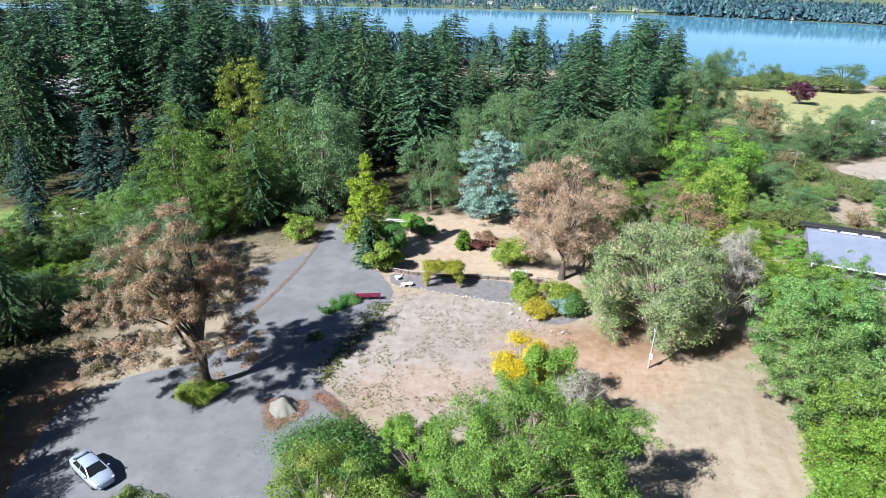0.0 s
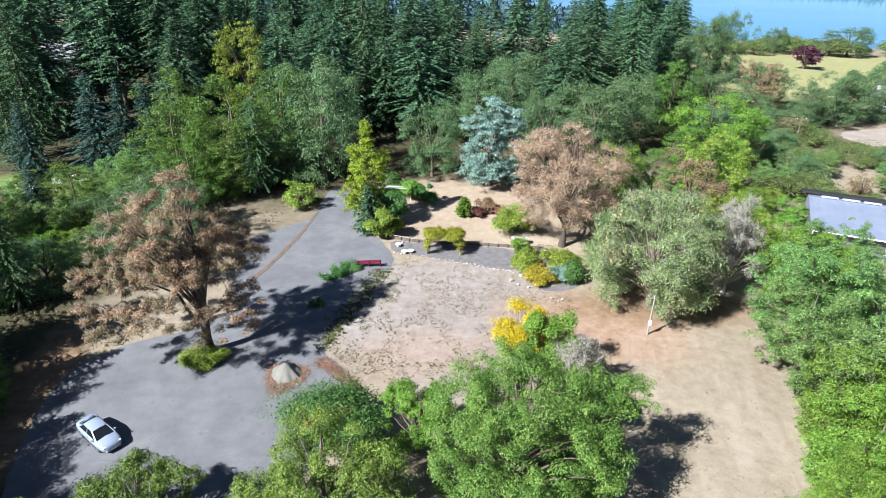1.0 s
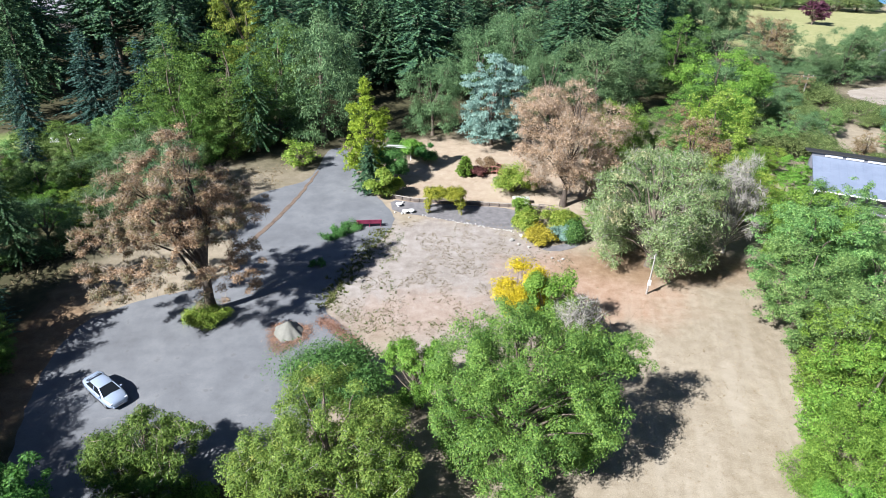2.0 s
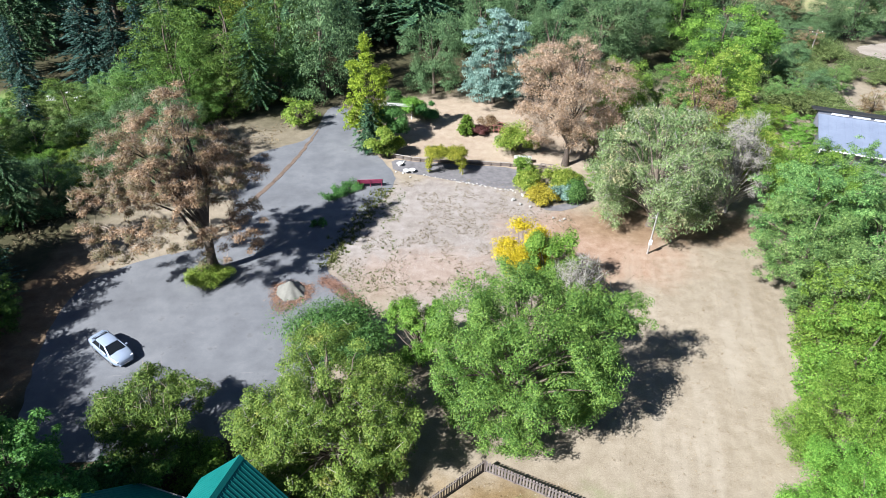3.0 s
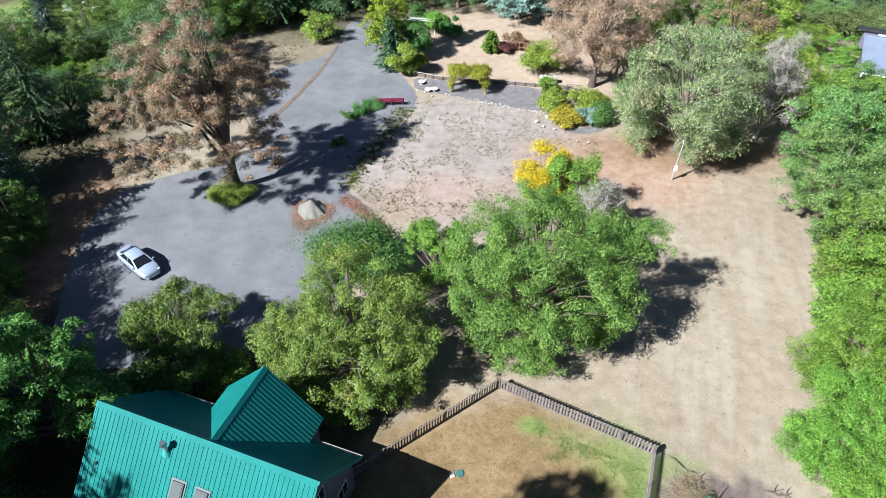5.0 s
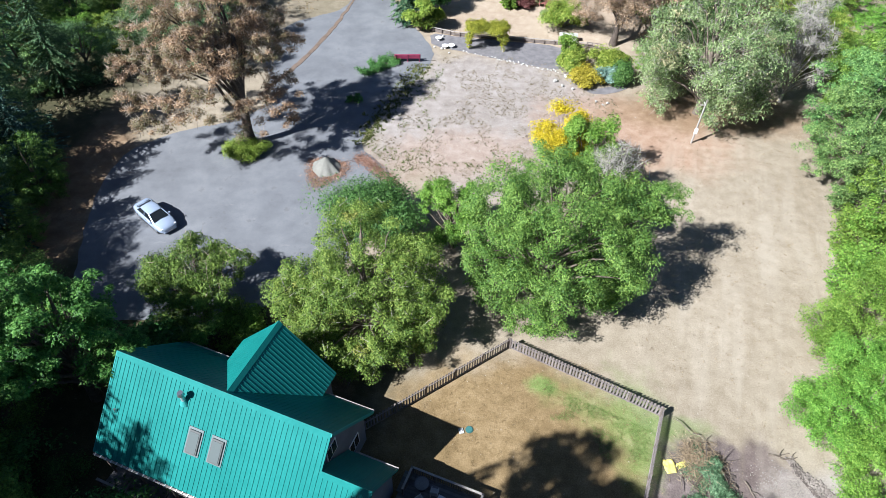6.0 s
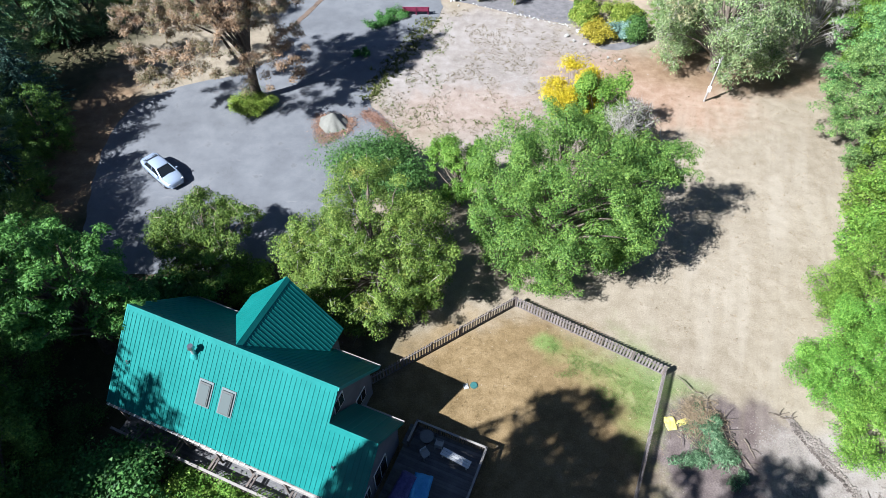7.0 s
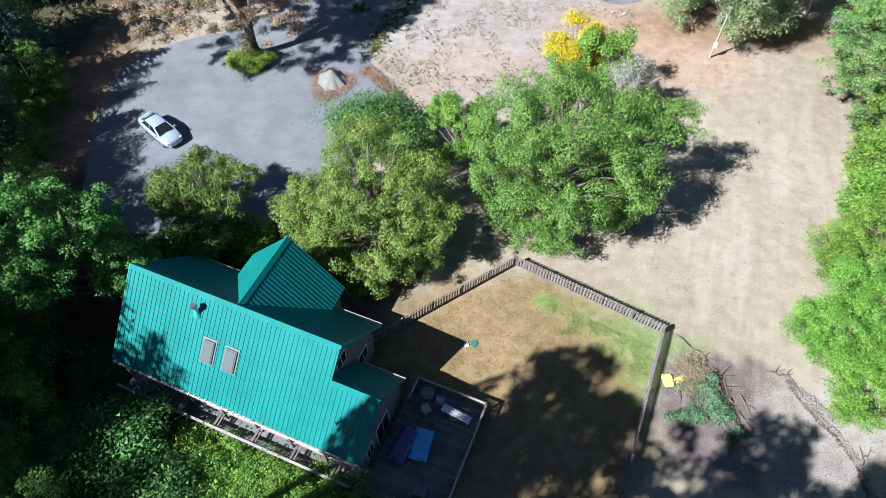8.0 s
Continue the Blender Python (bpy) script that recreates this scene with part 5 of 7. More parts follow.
def box_sign():
    ob = thing("planter_box", (10.8, 78.6, 0), "raised grey stone planter on the wall", "planter", turn=-2)
    part("body", boxed(-1.1, 1.1, -0.35, 0.35, 0, 0.75, soft=0.04), CONCRETE, ob)
    part("capping", boxed(-1.2, 1.2, -0.45, 0.45, 0.75, 0.87, soft=0.03), CONCRETE, ob)
    gate = thing("rail_panel", (14.0, 76.4, 0), "short dark timber rail beside the shrubs", "rail", turn=-12)
    for i in range(4):
        part("post", boxed(-1.0 + 0.66 * i, -0.92 + 0.66 * i, -0.04, 0.04, 0, 0.95), WOOD, gate)
    for z in (0.35, 0.65, 0.92):
        part("bar", boxed(-1.0, 1.06, -0.06, -0.03, z - 0.04, z + 0.04), WOOD, gate)


box_sign()


def white_trellis():
    ob = thing("trellis", (-7.6, 93.5, 0), "white slatted garden trellis among the shrubs", "trellis", turn=-6)
    for x in (-2.2, 0, 2.2):
        part("post", boxed(x - 0.05, x + 0.05, -0.05, 0.05, 0, 2.2), WHITE, ob)
    for y in (-0.35, 0.35):
        part("beam", boxed(-2.4, 2.4, y - 0.04, y + 0.04, 2.2, 2.3), WHITE, ob)
    for i in range(16):
        x = -2.3 + 4.6 * i / 15
        part("slat", boxed(x - 0.03, x + 0.03, -0.6, 0.6, 2.3, 2.36), WHITE, ob)


white_trellis()


# ------------------------------------------------------------------ poles and wires
def short_pole():
    ob = thing("utility_pole", (22.5, 56.7, 0), "short leaning wooden service pole with a meter box", "utility pole")
    part("pole", rod(bmesh.new(), (0, 0, -0.2), (0.12, 0, 5.35), 0.11, 0.085, 10), PALE_WOOD, ob)
    part("meter_box", boxed(-0.17, 0.17, -0.28, -0.12, 1.3, 1.95, soft=0.02), WHITE, ob, "white meter box")
    part("conduit", rod(bmesh.new(), (0.0, -0.13, 1.95), (0.04, -0.12, 4.7), 0.025, 0.025, 6), CONCRETE, ob)
    part("cross_arm", boxed(-0.4, 0.1, -0.05, 0.05, 4.6, 4.7), PALE_WOOD, ob)
    part("weather_head", rod(bmesh.new(), (0.04, -0.12, 4.7), (-0.15, -0.2, 5.1), 0.06, 0.04, 8), WHITE, ob)


short_pole()


def wire(a, b, sag, label="thin dark overhead wire"):
    k = np.linspace(0, 1, 14)[:, None]
    p = np.array(a) * (1 - k) + np.array(b) * k - np.array([0, 0, sag]) * 4 * k * (1 - k)
    tagged(hung("wire", raw_mesh("wire", *tube(p, np.full(14, 0.02), 4)), BLACK), label, "wire")


def tall_pole(x, y, h=9.0):
    ob = thing("utility_pole", (x, y, land(x, y)), "tall grey wooden power pole with a cross arm", "utility pole", "power poles")
    part("pole", rod(bmesh.new(), (0, 0, -0.3), (0, 0, h), 0.16, 0.11, 8), PALE_WOOD, ob)
    part("cross_arm", boxed(-1.1, 1.1, -0.06, 0.06, h - 0.6, h - 0.45), WOOD, ob)
    for k in (-1, 0, 1):
        part("insulator", rod(bmesh.new(), (k * 0.95, 0, h - 0.45), (k * 0.95, 0, h - 0.25), 0.06, 0.04, 8), WHITE, ob)


tall_pole(73.4, 127.0, 6.2)
tall_pole(122.0, 131.0, 7.0)
for k in (-0.95, 0, 0.95):
    wire((73.4 + k, 127.0, 5.95), (122.0 + k, 131.0, 6.75), 0.6)
    wire((48.0 + k, 128.0, 9.4), (73.4 + k, 127.0, 5.95), 0.6)


# ------------------------------------------------------------------ neighbouring buildings
def blue_roof_house():
    ob = thing("house", (60.8, 78.6, 0), "low house with a pale blue-grey metal roof and clerestory", "house", turn=-22)
    part("wall", boxed(-8.5, 14, -4.0, 4.4, 0, 3.3), SIDING, ob, "dark painted wall")
    part("roof", slab(bmesh.new(), [(-9.3, -5.0, 3.5), (15, -5.0, 3.5), (15, 3.6, 5.3), (-9.3, 3.6, 5.3)], 0.18), BARN_ROOF, ob, "pale blue-grey metal roof")
    bm = bmesh.new()
    slab(bm, [(-10.2, 3.2, 6.05), (5.2, 3.2, 6.05), (5.2, 5.4, 5.7), (-10.2, 5.4, 5.7)], 0.2)
    part("clerestory_roof", bm, BLACK, ob, "dark upper roof strip")
    part("clerestory_wall", boxed(-9.4, 5, 3.5, 4.4, 3.3, 5.85), SIDING, ob)
    for x in (-6.6, -3.9, -1.2):
        wi = part("window", boxed(x - 1.1, x + 1.1, 3.4, 3.48, 5.38, 5.72), WHITE, ob, "white clerestory window")
        part("pane", boxed(x - 1.0, x + 1.0, 3.37, 3.398, 5.42, 5.68), LAMP, wi)
    part("gutter", boxed(-9.3, 15, -5.15, -5.0, 3.34, 3.5), WHITE, ob)
    part("downpipe", rod(bmesh.new(), (-9.1, -5.1, 0), (-9.1, -5.1, 3.4), 0.09, 0.09, 8), WHITE, ob)
    chim = part("chimney", boxed(2.0, 3.6, 5.5, 6.6, 0, 6.6), CONCRETE, ob)
    part("cap", boxed(1.85, 3.75, 5.35, 6.75, 6.6, 6.75), WHITE, chim)
    for x in (1.0, 6.0, 10.5):
        wi = part("window", boxed(x - 0.9, x + 0.9, -4.07, -3.98, 1.0, 2.4), WHITE, ob)
        part("pane", boxed(x - 0.8, x + 0.8, -4.1, -4.06, 1.1, 2.3), GLASS, wi)
    for k in range(24):
        x = -9.1 + k * 1.03
        one_seam_on = Vector((x, -5.0, 3.5)), Vector((x, 3.55, 5.29))
        bm = bmesh.new()
        slab(bm, [one_seam_on[0] + Vector((-0.03, 0, 0.03)), one_seam_on[0] + Vector((0.03, 0, 0.03)), one_seam_on[1] + Vector((0.03, 0, 0.03)), one_seam_on[1] + Vector((-0.03, 0, 0.03))], 0.028)
        part("seam", bm, BARN_ROOF, ob)


blue_roof_house()


def gable_house(x, y, turn, w, d, wall_h, rise, wall_mat, roof_mat, label, group=""):
    z = land(x, y)
    ob = thing("house", (x, y, z - 0.05), label, "house", group, turn=turn)
    bm = bmesh.new()
    prof = [(-d / 2, 0), (d / 2, 0), (d / 2, wall_h), (0, wall_h + rise), (-d / 2, wall_h)]
    e0, e1 = [bm.verts.new((-w / 2, a, b)) for a, b in prof], [bm.verts.new((w / 2, a, b)) for a, b in prof]
    bm.faces.new(e0), bm.faces.new(e1[::-1])
    for i in range(5):
        j = (i + 1) % 5
        bm.faces.new((e0[i], e1[i], e1[j], e0[j]))
    part("wall", bm, wall_mat, ob)
    o = 0.5
    for s in (-1, 1):
        part("roof", slab(bmesh.new(), [(-w / 2 - o, 0, wall_h + rise + 0.2), (w / 2 + o, 0, wall_h + rise + 0.2), (w / 2 + o, s * (d / 2 + o), wall_h - o * rise / d * 2 + 0.2), (-w / 2 - o, s * (d / 2 + o), wall_h - o * rise / d * 2 + 0.2)], 0.15), roof_mat, ob)
    n = max(2, int(w / 4))
    for i in range(n):
        xx = -w / 2 + w * (i + 0.5) / n
        wi = part("window", boxed(xx - 0.8, xx + 0.8, -d / 2 - 0.06, -d / 2 + 0.02, wall_h * 0.35, wall_h * 0.8), WHITE, ob)
        part("pane", boxed(xx - 0.7, xx + 0.7, -d / 2 - 0.09, -d / 2 - 0.058, wall_h * 0.39, wall_h * 0.76), GLASS, wi)
    return ob


ROOF_GREY = surface("grey_shingle", (0.2, 0.2, 0.22), (0.33, 0.33, 0.36), 0.9, scale=0.8, fine=6, relief=0.4)
ROOF_BROWN = surface("brown_shingle", (0.16, 0.12, 0.1), (0.28, 0.22, 0.19), 0.9, scale=0.8, fine=6, relief=0.4)
gable_house(119, 160, -20, 16, 9, 3.0, 2.2, SIDING, ROOF_GREY, "grey-roofed house beside the lane, half hidden by trees")
gable_house(-112, 190, 25, 16, 10, 4.5, 3.4, PALE_WOOD, ROOF_GREY, "tall pale grey-roofed house among firs")


for i, (x, y) in enumerate(((-68.4, 96.5), (-65.5, 98.6), (-63.6, 100.4), (-60.8, 98.4), (-66.8, 94.6))):
    st = thing("stone_block", (x, y, 0), "low white stone block on the lawn", "stone", "white stones on the lawn", turn=i * 20)
    part("block", boxed(-0.6, 0.6, -0.3, 0.3, 0.15, 0.75, soft=0.05), WHITE, st)
    part("plinth", boxed(-0.75, 0.75, -0.42, 0.42, 0, 0.15, soft=0.03), CONCRETE, st)
# ------------------------------------------------------------------ big trees near the house
broad_tree("tree", (6.0, 33.8, 0), "large full-crowned green walnut tree above the field", 21, 13.4, 7.1, WALNUT, low=1.0, extra=((-1.6, 1.5, 10.6, 2.6), (-2.6, -0.8, 9.0, 2.4), (8.6, 2.8, 8.2, 1.7), (6.4, 2.4, 8.8, 2.0), (5.5, -1.5, 6.5, 2.0)), leaves=150000, leaf=0.145, clumps=360, size=0.115, girth=0.34, lean=0.26, hollow=0.2, skirt=9, lobes=18)
broad_tree("tree", (-7.7, 28.9, 0), "spreading yellow-green alder tree behind the green-roofed house", 22, 9.5, 6.4, ALDER, low=0.6, leaves=140000, leaf=0.14, clumps=360, size=0.115, girth=0.32, lean=0.26, hollow=0.2, thin=0.46, twigs=900, twig_mat=PALE_BARK, skirt=9, lobes=14)
broad_tree("tree", (-25.8, 21.6, 0), "light green maple beside the house", 23, 13.5, 4.6, MAPLE, low=2.0, leaves=56000, leaf=0.17, clumps=240, size=0.13, lean=0.4, lobes=13)
broad_tree("tree", (-20.6, 29.6, 0), "low weeping green tree by the parking area", 24, 6.6, 4.8, WALNUT, low=0.8, leaves=42000, leaf=0.18, clumps=220, size=0.13, droop=0.8, thin=0.28, twigs=400, lean=0.35)
shrub("ivy_thicket", (-8.7, 40.6, 0), "dense dark green ivy thicket at the edge of the drive", 25, 3.8, 4.6, DARKSHRUB, 30000, 0.18, 70, squash=0.62)
broad_tree("tree", (-1.9, 38.8, 0), "young feathery light green tree", 26, 7.2, 3.2, LIME, low=0.6, leaves=24000, leaf=0.17, clumps=150, size=0.15, thin=0.3)
shrub("shrub", (8.0, 52.2, 0), "bright golden yellow shrub on bare soil", 27, 7.0, 3.1, YELLOWLEAF, 20000, 0.17, 56, size=0.3)
shrub("shrub", (10.6, 49.4, 0), "lime green rounded shrub by the field", 28, 7.4, 3.0, LIME, 18000, 0.18, 46, size=0.3)
broad_tree("dead_tree", (12.9, 46.6, 0), "bare grey dead tree with many twigs", 29, 6.5, 2.4, OLIVE, PALE_BARK, low=1.0, leaves=700, leaf=0.2, clumps=76, size=0.204, twigs=1400, twig_mat=PALE_BARK, girth=0.14)
shrub("shrub", (12.0, 44.2, 0), "green bramble thicket under the dead tree", 30, 4.4, 3.8, WALNUT, 9000, 0.26, 30)
shrub("shrub", (-16.9, 27.2, 0), "bright green shrub behind the house", 31, 2.6, 2.0, LIME, 4400, 0.21, 18)
# leaf colour follows the light here: dark where shaded, lime where sunlit
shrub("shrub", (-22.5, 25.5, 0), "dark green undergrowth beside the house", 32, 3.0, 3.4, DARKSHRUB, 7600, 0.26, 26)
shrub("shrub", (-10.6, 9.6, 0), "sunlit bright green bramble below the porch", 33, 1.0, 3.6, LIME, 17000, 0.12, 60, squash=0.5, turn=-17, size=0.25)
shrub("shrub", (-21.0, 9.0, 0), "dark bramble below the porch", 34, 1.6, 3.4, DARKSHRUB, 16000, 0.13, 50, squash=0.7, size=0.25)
shrub("shrub", (-3.0, 8.2, 0), "green bush at the corner of the deck", 35, 2.0, 2.0, WALNUT, 4000, 0.20, 18)

# withered oak on the drive with its round bed
OAK_RING = tuple((-1.6 + 7.0 * math.cos(0.63 * i), 6.2 * math.sin(0.63 * i), 5.6 + 1.2 * (i % 3), 2.3 + 0.3 * (i % 2)) for i in range(10)) + tuple((-1.8 + 4.0 * math.cos(1.05 * i + 0.4), 4.0 * math.sin(1.05 * i + 0.4), 10.2 + 0.7 * (i % 2), 2.6) for i in range(6)) + ((6.2, 3.5, 11.0, 2.0), (5.2, 5.0, 9.0, 2.0), (4.2, 2.0, 13.2, 2.0), (5.6, -1.0, 11.5, 1.8), (2.5, 6.5, 11.0, 2.0))
broad_tree("oak_tree", (-23.9, 52.1, 0), "large half-withered oak with brown leaves over the drive", 41, 19.3, 5.6, BROWNLEAF, OAK_BARK, low=6.5, shift=(-2.2, 0.3), extra=OAK_RING, lobes=12, leaves=94000, leaf=0.16, clumps=150, size=0.15, flat=0.6, girth=0.55, twigs=12000, twig_long=0.6, lean=0.4, hollow=0.2, keep=26, thin=0.42)
broad_tree("oak_tree", (16.6, 78.0, 0), "withered tan-brown oak in the garden", 42, 17.4, 8.4, TANLEAF, OAK_BARK, low=2.6, lobes=17, leaves=56000, leaf=0.17, clumps=300, size=0.13, girth=0.42, twigs=9000, twig_long=0.7, skirt=2, keep=30, hollow=0.15, lean=0.22)
shrub("oak_bed", (-23.7, 50.6, 0.02), "low yellow-green ground cover round the oak trunk", 43, 1.1, 2.5, SHRUB, 16000, 0.12, 60, squash=0.75, size=0.28, category="ground cover", turn=15)
shrub("weed_patch", (-12.9, 69.2, 0.02), "low green weeds growing on the drive", 44, 0.45, 3.1, DARKSHRUB, 6500, 0.15, 34, squash=0.4, size=0.2, turn=52, category="weeds")
shrub("weed_patch", (-14.8, 61.6, 0.02), "small green weed clump in the asphalt", 45, 0.6, 1.2, DARKSHRUB, 700, 0.2, 12, size=0.3, category="weeds")

# garden planting
broad_tree("golden_cypress", (-11.3, 85.2, 0), "tall golden-yellow cypress beside the drive", 51, 13.2, 2.7, GOLD_FIR, low=0.0, leaves=30000, leaf=0.24, clumps=190, size=0.2, droop=-0.5, thin=0.32, flat=1.0, lean=0.35, hollow=0.1, lobes=16, keep=8, skirt=6, twigs=0,
           extra=((0.2, 0, 11.6, 1.5), (0.1, 0, 12.8, 1.15), (0.1, 0, 13.8, 0.75), (0.0, 0, 14.8, 0.4), (1.9, 0, 9.6, 1.3), (-1.6, 0.3, 10.6, 1.2), (-2.6, 0, 5.0, 1.6), (-2.0, -0.5, 2.6, 1.6), (1.6, -0.6, 4.8, 1.4)), category="conifer")
conifer("conifer", (-10.8, 81.6, 0), "dark green conifer in front of the golden cypress", 52, 7.5, 2.1, FIR, rows=26, spray=0.6, dense=1.2, bare=0.02)
for i, (x, y, h, r, mt, lb) in enumerate(((-8.8, 79.4, 4.4, 1.9, SHRUB, "feathery olive garden shrub"), (-8.0, 85.0, 5.2, 2.6, DARKSHRUB, "dense dark green garden shrub"), (-5.0, 94.5, 3.2, 1.9, LIME, "round light green shrub near the trellis"),
                                          (-3.2, 93.2, 3.0, 1.8, DARKSHRUB, "round green shrub near the trellis"), (-8.8, 96, 3.4, 2.0, DARKSHRUB, "dark green shrub by the trellis"), (-7.0, 81.2, 2.2, 1.2, GOLD_FIR, "small golden garden shrub"),
                                          (10.2, 82.3, 3.2, 3.2, SHRUB, "broad olive-green garden shrub"), (6.6, 89.9, 1.6, 1.9, RUSSET, "brown-orange low garden shrub"), (5.2, 88.0, 1.4, 1.2, MAROON, "maroon round garden shrub"),
                                          (10.6, 74.6, 2.9, 1.3, LIME, "upright bright green bush by the wall"), (10.9, 71.2, 1.9, 2.3, SHRUB, "golden-green mounded shrub in the rock bed"), (14.9, 71.9, 2.2, 2.5, SHRUB, "yellow-green mounded shrub in the rock bed"),
                                          (12.4, 67.8, 1.6, 2.3, ORANGESHRUB, "orange-yellow mounded heather in the rock bed"), (16.4, 69.0, 2.0, 2.3, DARKSHRUB, "green mounded shrub in the rock bed"),
                                          (14.6, 68.3, 1.8, 1.4, CEDAR_BLUE, "small blue-grey juniper in the rock bed"), (16.7, 73.2, 1.3, 1.4, SHRUB, "green-yellow mounded shrub by the path"), (8.2, 83.8, 1.6, 1.0, OLIVE, "sparse grey-green garden plant"))):
    shrub("shrub", (x, y, 0), lb, 200 + i, h, r, mt, int(1800 + 1100 * r * h), 0.2, 18, group="garden shrubs")
conifer("topiary", (3.1, 87.9, 0), "small green cone-shaped topiary", 53, 3.0, 1.25, LIME, rows=22, spray=0.35, droop=0.0, dense=1.6, bare=0.0, thin=0.6, taper=0.6, ragged=0.06, category="topiary")
broad_tree("blue_cedar", (7.6, 101.0, 0), "large drooping blue-grey atlas cedar", 54, 16.6, 6.0, CEDAR_BLUE, low=0.2, leaves=42000, leaf=0.34, clumps=200, size=0.15, droop=1.0, thin=0.2, flat=0.42, lean=0.35, hollow=0.1, lobes=17, keep=12, skirt=8, shift=(0.6, 0), category="conifer")
broad_tree("tree", (-22.4, 90.2, 0), "round yellow-green shrub-like tree by the drive", 55, 4.2, 3.2, SHRUB, low=0.3, leaves=4500, leaf=0.24, clumps=64, size=0.231)
broad_tree("tree", (24.2, 62.6, 0), "broad grey-green willow-like tree over red earth", 56, 14.6, 8.0, OLIVE, low=1.4, leaves=60000, leaf=0.23, clumps=247, size=0.150, girth=0.34, twigs=4000, droop=0.5, thin=0.3, lean=0.15, twig_mat=PALE_BARK, skirt=7)
broad_tree("dead_tree", (34.4, 66.0, 0), "grey bare dead tree draped with twigs", 57, 12.6, 3.8, OLIVE, PALE_BARK, low=1.0, leaves=900, leaf=0.25, clumps=114, size=0.204, twigs=5200, twig_mat=PALE_BARK, girth=0.2)

# broad-leaved models for copies; each is itself one of the trees of the place
M_GREEN = broad_tree("tree", (38.6, 57.0, 0), "full green broadleaf tree in the boundary hedge", 61, 12.0, 5.6, HEDGE, low=0.6, leaves=30000, leaf=0.19, clumps=130, size=0.15, lean=0.38, group="boundary trees", keep=6, skirt=7, hollow=0.15, lobes=13)
M_LIME = broad_tree("tree", (33.0, 35.0, 0), "bright green broadleaf tree at the field edge", 62, 10.0, 5.2, LIME, low=0.3, leaves=30000, leaf=0.18, clumps=130, size=0.15, lean=0.38, group="boundary trees", keep=6, skirt=7, hollow=0.15, lobes=13)
M_NEAR = broad_tree("tree", (27.6, 18.8, 0), "bright green leafy tree beside the churned field", 69, 8.6, 5.0, LIME, low=0.3, leaves=90000, leaf=0.11, clumps=330, size=0.125, group="boundary trees", keep=5, skirt=7, hollow=0.1, lobes=15, lean=0.35)
M_OAK = broad_tree("tree", (29.3, 120, 0), "broad dark green oak at the wood edge", 63, 15.8, 9.0, OAKLEAF, low=0.3, leaves=30000, leaf=0.27, clumps=200, size=0.16, group="wood edge trees", keep=6, skirt=7, hollow=0.05, lobes=15, lean=0.38)
M_MAPLE = broad_tree("tree", (-35.1, 100, 0), "green maple at the edge of the firs", 64, 18.6, 7.2, EDGE_MAPLE, low=0.3, leaves=26000, leaf=0.27, clumps=200, size=0.16, group="wood edge trees", keep=6, skirt=7, hollow=0.05, lobes=15, lean=0.38)
M_RUSSET = broad_tree("tree", (35.6, 85, 0), "rusty brown-green tree in the thicket", 65, 12.5, 5.0, RUSSET, low=0.3, leaves=16000, leaf=0.22, clumps=150, size=0.16, twigs=900, group="wood edge trees", keep=6, skirt=7, hollow=0.15, lobes=13)
M_YELLOW = broad_tree("tree", (41.5, 92, 0), "yellow-green broadleaf tree in the thicket", 66, 13.0, 5.6, SHRUB, low=0.3, leaves=22000, leaf=0.22, clumps=170, size=0.155, group="wood edge trees", keep=6, skirt=7, hollow=0.15, lobes=13)
